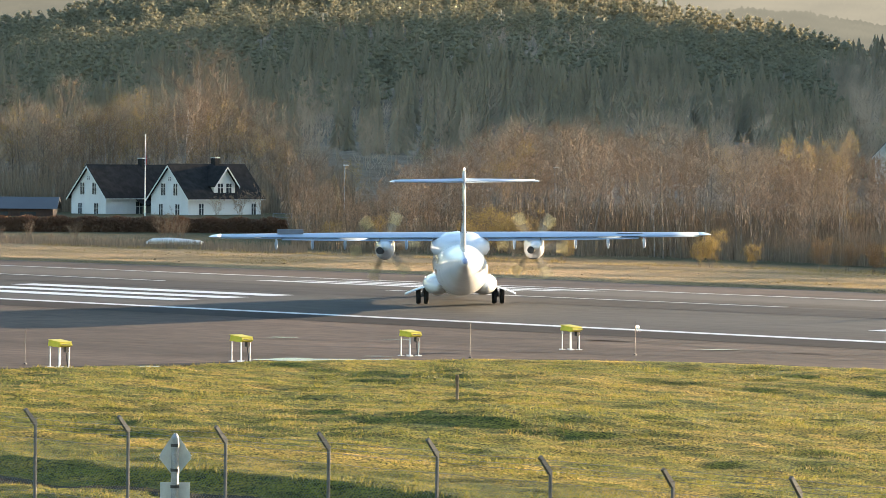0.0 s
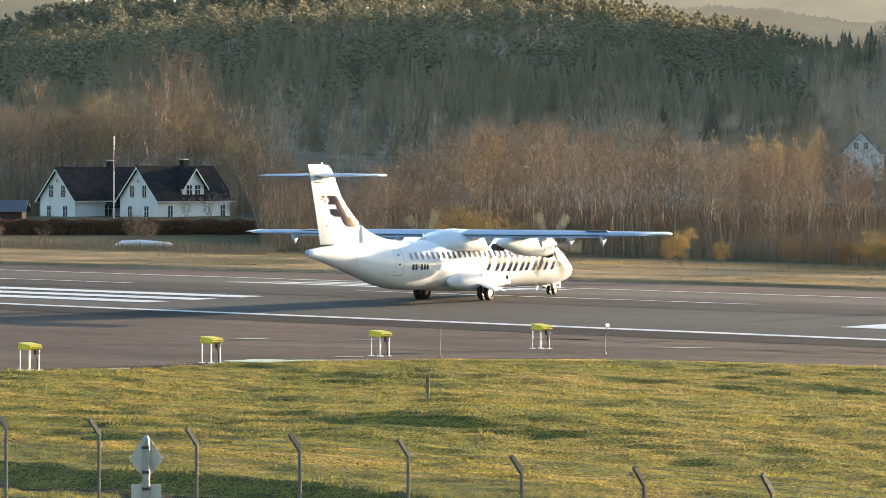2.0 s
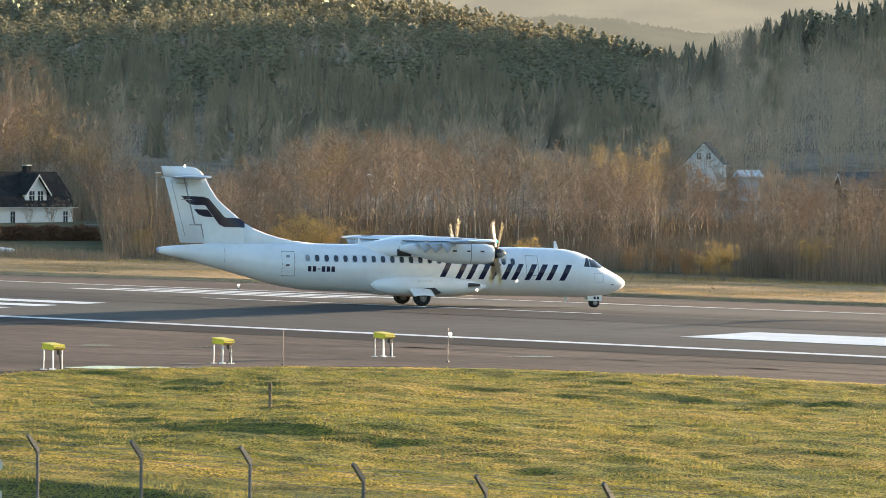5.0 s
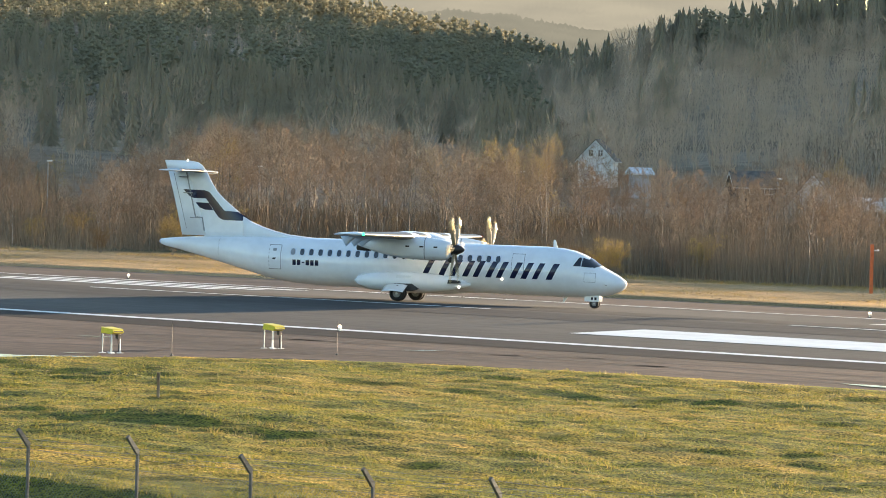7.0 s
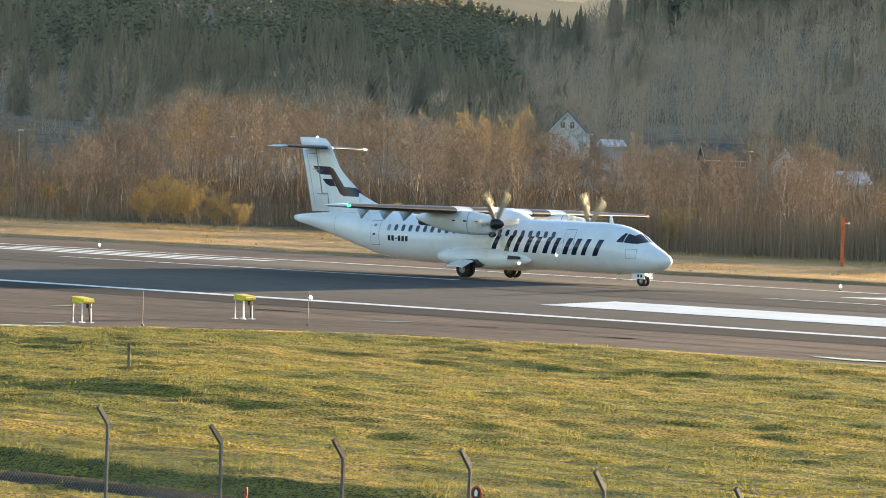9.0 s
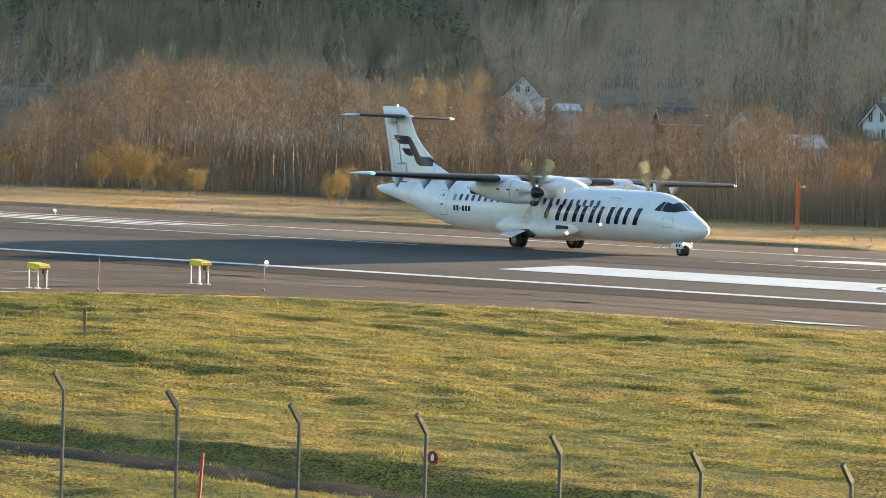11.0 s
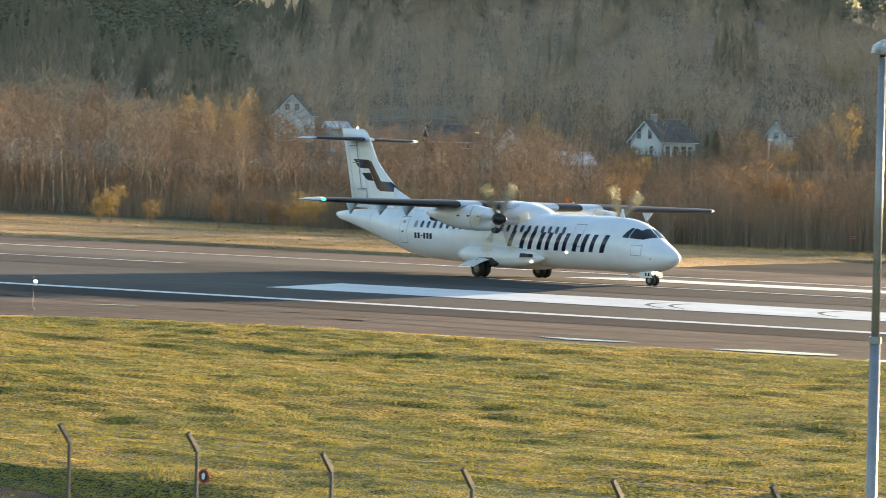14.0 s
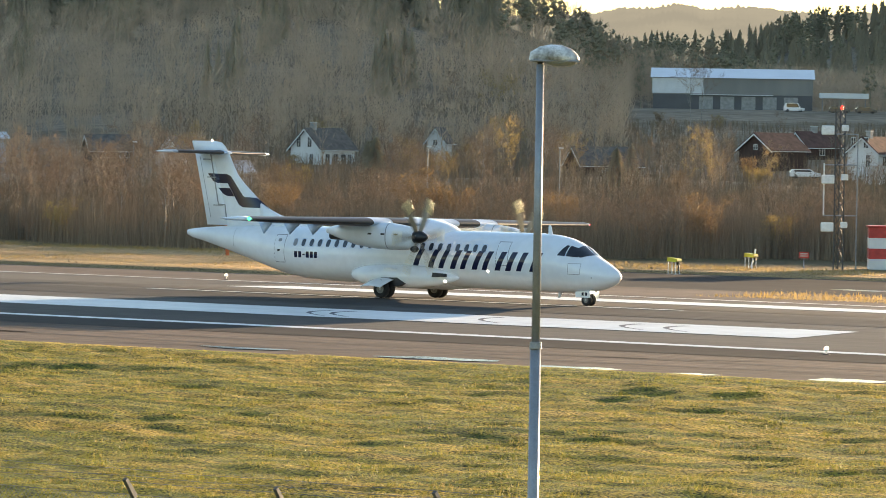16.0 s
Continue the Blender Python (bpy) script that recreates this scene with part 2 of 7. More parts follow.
ORANGE = material("orange_paint", (0.62, 0.14, 0.04), rough=0.6, var=0.2, scale=5)
RED = material("red_paint", (0.45, 0.045, 0.035), rough=0.6, var=0.2, scale=3)
WHITE_SIDING = material("white_weatherboard", (0.66, 0.66, 0.65), rough=0.6, var=0.06, scale=0.6, fine=4)
DARK_TILES = material("dark_roof_tiles", (0.04, 0.039, 0.039), rough=0.9, spec=0.0, var=0.25, scale=1.2, fine=8, bump=0.5, bump_scale=6)
RED_TILES = material("red_roof_tiles", (0.125, 0.072, 0.058), rough=0.85, spec=0.15, var=0.25, scale=1, fine=8)
PANE = material("window_pane", (0.04, 0.05, 0.06), rough=0.06, var=0.2, scale=1, spec=0.9)
BROWN_BOARD = material("brown_boards", (0.06, 0.032, 0.024), rough=0.8, var=0.25, scale=2, stretch=(1, 1, 0.2))
CONCRETE = material("concrete", (0.33, 0.32, 0.30), rough=0.85, var=0.2, scale=1.5)
HALL_CLAD = material("grey_cladding", (0.36, 0.38, 0.41), rough=0.5, var=0.08, scale=0.3, stretch=(1, 1, 0.1))
HALL_DARK = material("dark_roof_and_floor_shade", (0.09, 0.09, 0.095), rough=0.5, var=0.1, scale=0.3)
HALL_BROWN = material("weathered_cladding", (0.22, 0.21, 0.19), rough=0.6, var=0.1, scale=0.3, stretch=(1, 1, 0.1))
GREY_TILES = material("grey_brown_tiles", (0.15, 0.135, 0.12), rough=0.85, spec=0.15, var=0.25, scale=1.2, fine=8)
HALL_ROOF = material("metal_roof", (0.62, 0.64, 0.66), rough=0.35, var=0.06, scale=0.2)
CAR_WHITE = material("car_white", (0.75, 0.76, 0.78), rough=0.25, var=0.03, coat=0.5)
CAR_DARK = material("car_dark", (0.05, 0.055, 0.065), rough=0.25, var=0.05, coat=0.5)
LAMP_DOME = material("dirty_white_dome", (0.70, 0.70, 0.69), rough=0.45, var=0.35, scale=5, fine=30, tint=(0.16, 0.15, 0.13))
ROAD_RAIL = material("rail_grey", (0.24, 0.25, 0.26), rough=0.5, metal=0.5, var=0.1)

BARK = material("grey_bark", (0.21, 0.175, 0.14), rough=0.9, var=0.4, scale=1.5, fine=12, random=0.25)
BIRCH = material("birch_bark", (0.38, 0.34, 0.29), rough=0.8, var=0.35, scale=2.5, fine=14, tint=(0.12, 0.10, 0.09), random=0.15)
TWIGS = leafy("bare_twigs", [(0.19, 0.145, 0.105), (0.30, 0.23, 0.165), (0.43, 0.335, 0.245)], translucent=0.0, own=0.75)
TWIGS_RED = leafy("reddish_twigs", [(0.19, 0.13, 0.09), (0.29, 0.205, 0.14), (0.40, 0.29, 0.205)], translucent=0.0, own=0.75)
GOLD_LEAF = leafy("golden_leaves", [(0.22, 0.16, 0.062), (0.33, 0.24, 0.095), (0.46, 0.345, 0.145)], translucent=0.4)
RUST_LEAF = leafy("rusty_leaves", [(0.16, 0.105, 0.055), (0.235, 0.155, 0.08), (0.31, 0.205, 0.105)], translucent=0.4)
# far foliage colours paled and browned, standing in for haze in the air
HAZED_NEEDLES = woodland("hazed_needles", [(0.35, 0.305, 0.225), (0.385, 0.335, 0.245), (0.42, 0.365, 0.265)])
HAZED_PINE = woodland("hazed_pine_needles", [(0.25, 0.235, 0.165), (0.295, 0.275, 0.19), (0.34, 0.31, 0.215)])
HAZED_BARE = woodland("far_bare_woods", [(0.41, 0.32, 0.23), (0.44, 0.34, 0.245), (0.47, 0.365, 0.26)])
GRASS = leafy("grass_blades", [(0.075, 0.092, 0.014), (0.145, 0.150, 0.026), (0.25, 0.215, 0.046), (0.43, 0.33, 0.095)], translucent=0.4, spec=0.15)
STRAW = leafy("straw_blades", [(0.27, 0.17, 0.055), (0.42, 0.28, 0.10), (0.52, 0.37, 0.15)], translucent=0.35)
DRY_TURF = leafy("dry_turf_blades", [(0.19, 0.15, 0.045), (0.28, 0.21, 0.07), (0.37, 0.275, 0.105)], translucent=0.35, spec=0.15)
STEMS = leafy("thin_stems", [(0.145, 0.11, 0.08), (0.245, 0.19, 0.135), (0.38, 0.295, 0.21)], translucent=0.0)
BRAMBLE = leafy("bramble_tangle", [(0.13, 0.10, 0.07), (0.20, 0.152, 0.105), (0.28, 0.21, 0.145)], translucent=0.0)

HEDGE = leafy("hedge_leaves", [(0.12, 0.070, 0.045), (0.15, 0.088, 0.058), (0.18, 0.105, 0.07)], translucent=0.1)
FOREST_FLOOR = material("forest_floor", (0.30, 0.245, 0.18), spec=0.0, rough=0.95, var=0.35, scale=0.02, fine=0.3)


def haze_glow(name, lo, hi):
    """Far ridges, their bright haze painted in as a glow of the material."""
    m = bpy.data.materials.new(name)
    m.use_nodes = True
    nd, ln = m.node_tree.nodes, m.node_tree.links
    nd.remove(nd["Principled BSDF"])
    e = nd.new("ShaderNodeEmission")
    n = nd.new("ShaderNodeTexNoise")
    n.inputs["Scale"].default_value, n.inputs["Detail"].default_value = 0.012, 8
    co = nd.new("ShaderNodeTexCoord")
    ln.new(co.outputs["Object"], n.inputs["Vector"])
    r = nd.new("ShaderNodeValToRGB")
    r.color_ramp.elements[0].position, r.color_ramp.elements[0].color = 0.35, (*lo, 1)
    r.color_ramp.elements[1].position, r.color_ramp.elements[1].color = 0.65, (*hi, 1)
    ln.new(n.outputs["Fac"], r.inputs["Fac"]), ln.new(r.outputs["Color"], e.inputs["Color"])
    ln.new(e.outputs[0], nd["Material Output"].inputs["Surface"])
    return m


HAZE_FAR = haze_glow("distant_haze_ridge", (0.105, 0.097, 0.075), (0.125, 0.114, 0.086))
HAZE_MID = haze_glow("distant_ridge_haze_glow", (0.062, 0.060, 0.047), (0.085, 0.080, 0.061))


def ground_material():
    """Mown grass with straw patches on the near side, dry verge beyond the runway, woodland floor farther off."""
    m = bpy.data.materials.new("ground_cover")
    m.use_nodes = True
    nd, ln = m.node_tree.nodes, m.node_tree.links
    b = nd["Principled BSDF"]
    b.inputs["Roughness"].default_value = 0.95
    b.inputs["Specular IOR Level"].default_value = 0.15
    co = nd.new("ShaderNodeTexCoord")

    def noise_of(scale, detail, stretch):
        mp = nd.new("ShaderNodeMapping")
        mp.inputs["Scale"].default_value = stretch
        ln.new(co.outputs["Object"], mp.inputs["Vector"])
        n = nd.new("ShaderNodeTexNoise")
        n.inputs["Scale"].default_value, n.inputs["Detail"].default_value = scale, detail
        ln.new(mp.outputs["Vector"], n.inputs["Vector"])
        return n.outputs["Fac"]

    def ramp(fac, stops):
        r = nd.new("ShaderNodeValToRGB")
        el = r.color_ramp.elements
        el[0].position, el[0].color = stops[0][0], (*stops[0][1], 1)
        el[1].position, el[1].color = stops[-1][0], (*stops[-1][1], 1)
        for p, c in stops[1:-1]:
            e = el.new(p)
            e.color = (*c, 1)
        ln.new(fac, r.inputs["Fac"])
        return r.outputs["Color"]

    def mix(fac, a, c, how="MIX"):
        x = nd.new("ShaderNodeMix")
        x.data_type, x.blend_type = "RGBA", how
        if isinstance(fac, float):
            x.inputs["Factor"].default_value = fac
        else:
            ln.new(fac, x.inputs["Factor"])
        ln.new(a, x.inputs["A"]), ln.new(c, x.inputs["B"])
        return x.outputs["Result"]

    both = nd.new("ShaderNodeMix")
    both.inputs["Factor"].default_value = 0.5
    ln.new(noise_of(0.16, 4, (0.5, 1.0, 1.0)), both.inputs["A"]), ln.new(noise_of(0.9, 5, (0.4, 1.0, 1.0)), both.inputs["B"])
    patches = both.outputs["Result"]
    near = ramp(patches, [(0.36, (0.085, 0.105, 0.013)), (0.47, (0.155, 0.155, 0.021)), (0.55, (0.26, 0.20, 0.036)), (0.65, (0.41, 0.275, 0.07))])
    # the dark ends put the shade between blades and tufts into the colour
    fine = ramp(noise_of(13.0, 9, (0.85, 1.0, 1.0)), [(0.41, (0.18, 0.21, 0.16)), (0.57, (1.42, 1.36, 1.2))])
    tuft_shade = ramp(noise_of(1.6, 5, (0.6, 1.0, 1.0)), [(0.38, (0.55, 0.63, 0.52)), (0.56, (1.1, 1.08, 1.0))])
    near = mix(1.0, mix(1.0, near, fine, "MULTIPLY"), tuft_shade, "MULTIPLY")
    far = ramp(noise_of(0.12, 6, (0.25, 1.0, 1.0)), [(0.32, (0.22, 0.165, 0.09)), (0.46, (0.38, 0.26, 0.14)), (0.60, (0.56, 0.37, 0.21))])
    far = mix(1.0, far, fine, "MULTIPLY")
    wild = ramp(noise_of(0.03, 6, (1, 1, 1)), [(0.35, (0.05, 0.055, 0.02)), (0.65, (0.11, 0.09, 0.045))])
    sep = nd.new("ShaderNodeSeparateXYZ")
    ln.new(co.outputs["Object"], sep.inputs[0])

    def beyond(lat, soft):
        r = nd.new("ShaderNodeMapRange")
        r.inputs["From Min"].default_value, r.inputs["From Max"].default_value = lat - soft, lat + soft
        ln.new(sep.outputs["Y"], r.inputs["Value"])
        return r.outputs["Result"]

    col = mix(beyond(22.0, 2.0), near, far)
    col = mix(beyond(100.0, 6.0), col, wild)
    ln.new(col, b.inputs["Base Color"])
    bn = nd.new("ShaderNodeBump")
    bn.inputs["Strength"].default_value, bn.inputs["Distance"].default_value = 1.0, 0.09
    ln.new(noise_of(13.0, 9, (0.85, 1, 1)), bn.inputs["Height"]), ln.new(bn.outputs["Normal"], b.inputs["Normal"])
    return m


GROUND = ground_material()

# ---- ground, runway and pavement ----
def edge_near(s):
    """Where the pavement ends towards the camera."""
    pts = [(-132, -110.0), (-129.5, -52.0), (-127.5, -34.0), (-125.0, -27.5), (-119.0, -22.0), (-110.0, -19.5), (-90.0, -18.9), (600.0, -19.2)]
    if s <= pts[0][0]:
        return -110.0 if s > -170 else -19.4
    for (a, p), (b, q) in zip(pts, pts[1:]):
        if s <= b:
            return p + (q - p) * (s - a) / (b - a)
    return -19.2


def edge_far(s):
    return 62.0 + 1.5 * math.sin(s * 0.05) if s < -152 else 86.0


def lumps(x, y, k):
    return noise.noise(Vector((x * k, y * k, 3.7)))


def ground_z(s, lat):
    lo, hi = edge_near(s), edge_far(s)
    if lo + 0.5 < lat < hi - 0.5:
        return -0.7
    if lat <= lo + 0.5:
        d = lo - lat
        z = 0.03 + 0.17 * lumps(s * 0.8, lat, 0.13) * min(1, d / 6) + 0.09 * lumps(s * 0.6, lat, 0.42) * min(1, d / 3) + 0.125 * lumps(s * 0.8, lat * 1.2, 0.95) * min(1, d / 2) + 0.25 * lumps(s, lat, 0.04) * min(1, max(d, 0) / 15)
        z += 0.42 * math.exp(-((s + 94) / 9) ** 2 - ((lat + 57) / 5) ** 2)
        lat2 = lat - 0.5 * lumps(s, 0, 0.12) - 0.35 * lumps(s, 7, 0.5)
        z -= (0.38 + 0.12 * lumps(s, 3, 0.2)) * max(0.0, min(1.0, (lat2 + 84.5) / 2.5, (-77.6 - lat2) / 0.9))
        return z
    d = lat - hi
    return -0.05 + 0.12 * lumps(s, lat, 0.1) * min(1, max(d, 0) / 6) + min(max(lat - 220, 0) * 0.002, 4)


def steps(bands):
    out = []
    for a, b, d in bands:
        n = max(1, round((b - a) / d))
        out += [a + (b - a) * i / n for i in range(n)]
    return out + [bands[-1][1]]


def build_ground():
    ss = steps([(-4000, -800, 400), (-800, -300, 50), (-300, -145, 8), (-145, -25, 0.55), (-25, -20, 1.0), (-20, 300, 16), (300, 4000, 400)])
    ll = steps([(-1500, -300, 200), (-300, -100, 10), (-100, -16, 0.5), (-16, -14, 1.0), (-14, 58, 8), (58, 98, 1.5), (98, 600, 12), (600, 4500, 300)])
    vs = [(s, l, ground_z(s, l)) for s in ss for l in ll]
    n = len(ll)
    fs = [(i * n + j, (i + 1) * n + j, (i + 1) * n + j + 1, i * n + j + 1) for i in range(len(ss) - 1) for j in range(n - 1)]
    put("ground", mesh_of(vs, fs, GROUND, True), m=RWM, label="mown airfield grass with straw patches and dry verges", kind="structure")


def build_pavement():
    # the runway and its shoulders, crowned along the middle
    lats = [-19.6, -12, -6, -2, 0.9, 5, 10, 15, 19, 21, 22, 23, 25, 29, 34, 39, 43.1, 48, 54, 63.5]
    ss = steps([(-900, -300, 30), (-300, 0, 5), (0, 600, 30)])
    for name, mat, lo, hi, label in (("runway", ASPHALT, 4, 16, "grey asphalt runway with a low crown"),
                                     ("shoulder_near", SHOULDER, 0, 4, "brownish asphalt runway shoulder"),
                                     ("shoulder_far", SHOULDER, 16, 19, "brownish asphalt runway shoulder")):
        la = lats[lo:hi + 1]
        vs = [(s, l, crown(l)) for s in ss for l in la]
        n = len(la)
        fs = [(i * n + j, (i + 1) * n + j, (i + 1) * n + j + 1, i * n + j + 1) for i in range(len(ss) - 1) for j in range(n - 1)]
        put(name, mesh_of(vs, fs, mat, True), m=RWM, label=label, kind="structure")
    # taxiway that joins from the near side
    ts = steps([(-170, -132, 6), (-132, -108, 1.0)])
    vs, fs = [], []
    for s in ts:
        vs += [(s, edge_near(s) - 0.4, -0.024), (s, -19.5, -0.024)]
    fs = [(2 * i, 2 * i + 2, 2 * i + 3, 2 * i + 1) for i in range(len(ts) - 1)]
    put("taxiway", mesh_of(vs, fs, SHOULDER), m=RWM, label="brownish worn asphalt of a joining taxiway", kind="structure")
    vs, fs = [], []
    ts = steps([(-153, 300, 12)])
    for s in ts:
        vs += [(s, 63.4, -0.254), (s, 86.6, -0.20)]
    fs = [(2 * i, 2 * i + 2, 2 * i + 3, 2 * i + 1) for i in range(len(ts) - 1)]
    put("apron", mesh_of(vs, fs, TAR), m=RWM, label="dark asphalt apron beyond the runway", kind="structure")
    # grass island between runway and apron
    vs, fs = [], []
    ts = steps([(-119, -90, 1.5), (-90, 250, 10)])
    for s in ts:
        w = min(1, (s + 119) / 12)
        for q in range(6):
            l = 56 + (q - 2.5) * 2.2 * (0.15 + 0.85 * w) + 0.3 * lumps(s, q, 0.3)
            vs.append((s, l, -0.26 + (0.10 + 0.08 * lumps(s, l, 0.5) if 0 < q < 5 else 0)))
    fs = [(6 * i + j, 6 * i + 6 + j, 6 * i + 7 + j, 6 * i + 1 + j) for i in range(len(ts) - 1) for j in range(5)]
    put("grass_island", mesh_of(vs, fs, GROUND, True), m=RWM, label="strip of dry straw-coloured grass", kind="structure")


def strip(name, s0, s1, l0, l1, mat, lift, label, cut=6):
    """A painted band that follows the crown of the runway."""
    n = max(1, int(abs(s1 - s0) / 5))
    k = max(1, int(abs(l1 - l0) / 1.5))
    vs = [(s0 + (s1 - s0) * i / n, l0 + (l1 - l0) * j / k, crown(l0 + (l1 - l0) * j / k) + lift) for i in range(n + 1) for j in range(k + 1)]
    fs = [(i * (k + 1) + j, (i + 1) * (k + 1) + j, (i + 1) * (k + 1) + j + 1, i * (k + 1) + j + 1) for i in range(n) for j in range(k)]
    return put(name, mesh_of(vs, fs, mat), m=RWM, label=label, kind="structure")


def build_markings():
    strip("edge_line_near", -900, 600, -0.45, 0.45, MARKING, 0.016, "white painted runway side line")
    strip("edge_line_far", -900, 600, 43.55, 44.45, MARKING, 0.016, "white painted runway side line")
    strip("sealed_band_near", -900, 600, -5.6, -0.46, TAR, 0.012, "dark sealed asphalt beside the side line")
    strip("rubbered_band", -900, 600, 16.2, 21.2, RUBBERED, 0.012, "dark rubbered wheel track along the runway")
    strip("rubbered_band", -900, 600, 23.2, 29.2, RUBBERED, 0.012, "dark rubbered wheel track along the runway")
    for i in range(-6, 8):
        a = -183.5 + 51.2 * i
        strip("centre_dash", a, a + 31, 21.75, 22.25, MARKING, 0.018, "white painted centre line dash")
    # touchdown bars, three a side, and the broad aiming point bars
    for j in range(3):
        strip("touchdown_bar", -206.4, -182.6, 5.2 + 3.5 * j, 7.0 + 3.5 * j, MARKING, 0.018, "white painted touchdown zone bar")
        strip("touchdown_bar", -206.0, -183.2, 31.3 + 3.4 * j, 33.1 + 3.4 * j, MARKING, 0.018, "white painted touchdown zone bar")
    strip("aiming_bar", -133.9, -87.0, 6.9, 12.5, MARKING, 0.018, "broad white painted aiming point bar")
    strip("aiming_bar", -134.7, -87.0, 31.5, 37.1, MARKING, 0.018, "broad white painted aiming point bar")
    # curved skid marks across the bar
    for s0, l0 in ((-113.6, 11.2), (-112.4, 11.3), (-97.2, 11.4), (-95.0, 11.4), (-104.6, 11.6)):
        vs, fs = [], []
        for i in range(13):
            q = i / 12
            s_, l_ = s0 + 4.2 * (q - 0.25) ** 2, l0 - 3.6 * q
            vs += [(s_ - 0.16, l_, crown(l_) + 0.024), (s_ + 0.16, l_ - 0.05, crown(l_) + 0.024)]
        fs = [(2 * i, 2 * i + 1, 2 * i + 3, 2 * i + 2) for i in range(12)]
        put("skid_mark", mesh_of(vs, fs, RUBBER), m=RWM, label="curved dark tyre mark on the paint", kind="structure")
    # damp asphalt along the grass edge
    vs, fs = [], []
    ts = steps([(-131.5, -112, 0.4)])
    for s in ts:
        out = 1.5 + 1.6 * lumps(s, 2, 0.5)
        vs += [(s, edge_near(s) - 0.3, -0.014), (s - 0.8 * out, edge_near(s) + 0.6 * out, -0.014)]
    fs = [(2 * i, 2 * i + 2, 2 * i + 3, 2 * i + 1) for i in range(len(ts) - 1)]
    put("damp_edge", mesh_of(vs, fs, TAR), m=RWM, label="damp dark asphalt along the grass edge", kind="structure")
    # rain water standing along the shoulder
    rnd = random.Random(5)
    for s0, l0, a, b in ((-128.9, -33.3, 2.6, 1.9), (-128.0, -42.2, 0.8, 0.5), (-129.4, -28.7, 1.0, 0.3), (-145.3, -19.9, 0.9, 0.5), (-126.0, -12.0, 1.2, 0.4), (-141.0, -17.0, 1.0, 0.3), (-127.2, -30.6, 1.2, 0.4),
                         (-88.5, -16.4, 3.2, 1.2), (-82.0, -17.6, 2.6, 0.9), (-98.0, -16.0, 2.6, 0.8), (-71.5, -17.0, 2.0, 1.0), (-67.0, -18.0, 2.4, 0.8), (-77.0, -17.8, 1.2, 0.6), (-118.0, 71.0, 3.4, 1.2), (-130.0, 83.0, 2.2, 0.8)):
        n = 26
        ring = []
        for i in range(n):
            t = 2 * math.pi * i / n
            k = 0.72 + 0.38 * noise.noise(Vector((math.cos(t) * 1.3, math.sin(t) * 1.3, s0)))
            u, v = a * k * math.cos(t), b * k * math.sin(t)
            w = radians(48 if s0 < -120 and l0 < 40 else 0)
            ring.append((s0 + u * math.cos(w) - v * math.sin(w), l0 + u * math.sin(w) + v * math.cos(w)))
        z = 0.006 if l0 < 40 else -0.235
        z = max(z, crown(l0) + 0.012) if -19 < l0 < 63 else z
        put("puddle", mesh_of([(x, y, z) for x, y in ring], [tuple(range(n))], WATER), m=RWM, label="shallow puddle of rain water on asphalt", kind="structure")
    # tarred cracks across the shoulder and the taxiway
    for k, (s0, s1, l0, l1, w) in enumerate(((-150, -112, -30, -12, 0.9), (-146, -118, -22, -9.5, 0.6), (-140, -100, -9.0, -14.0, 0.7), (-137, -127, -40, -16, 0.4), (-120, -60, -9.5, -10.5, 0.6), (-90, -40, -13.5, -12.5, 0.7), (-145, -131, -14, -7.5, 1.3), (-104, -80, -16.5, -8, 0.5))):
        vs = []
        for i in range(41):
            q = i / 40
            l_ = l0 + (l1 - l0) * q + 0.5 * lumps(q * 30, k * 9, 0.35)
            s_ = s0 + (s1 - s0) * q
            z = (crown(l_) if l_ > -19.3 else -0.024) + 0.008
            vs += [(s_, l_ - w / 2, z), (s_, l_ + w / 2, z)]
        put("tarred_crack", mesh_of(vs, [(2 * i, 2 * i + 2, 2 * i + 3, 2 * i + 1) for i in range(40)], OLD_TRACE), m=RWM, label="thin dark tarred crack in the asphalt", kind="structure")
    # worn gravel track beside the fence
    vs, fs = [], []
    ts = steps([(-140, 60, 1.0)])
    for s in ts:
        for q in range(5):
            l = -81.6 + q * 0.62 + 0.5 * lumps(s, q * 3, 0.25)
            vs.append((s, l, ground_z(s, l) + (0.035 if 0 < q < 4 else -0.06)))
    fs = [(5 * i + j, 5 * i + 5 + j, 5 * i + 6 + j, 5 * i + 1 + j) for i in range(len(ts) - 1) for j in range(4)]
    put("gravel_track", mesh_of(vs, fs, GRAVEL, True), m=RWM, label="worn grey gravel track through the grass", kind="structure")


build_ground()
build_pavement()
build_markings()

# ---- the airliner: x forward from the main wheels, y to its left, z up from the ground ----
SECTIONS = [  # x, top, bottom, half width
    (-14.60, 2.97, 2.67, 0.15), (-14.3, 3.02, 2.56, 0.22), (-13.5, 3.10, 2.40, 0.32), (-12.0, 3.20, 2.03, 0.54),
    (-10.0, 3.28, 1.50, 0.88), (-8.0, 3.32, 0.97, 1.17), (-6.6, 3.33, 0.75, 1.32), (-5.0, 3.33, 0.66, 1.40),
    (-2.0, 3.33, 0.62, 1.42), (2.0, 3.33, 0.60, 1.42), (6.0, 3.33, 0.58, 1.42), (8.0, 3.33, 0.57, 1.41),
    (9.0, 3.26, 0.56, 1.37), (9.6, 3.15, 0.57, 1.30), (10.1, 2.98, 0.58, 1.22), (10.6, 2.74, 0.61, 1.12),
    (11.1, 2.38, 0.67, 0.98), (11.6, 2.12, 0.76, 0.82), (11.95, 1.94, 0.88, 0.66), (12.28, 1.75, 1.02, 0.46), (12.50, 1.58, 1.20, 0.23), (12.57, 1.44, 1.38, 0.04),
]


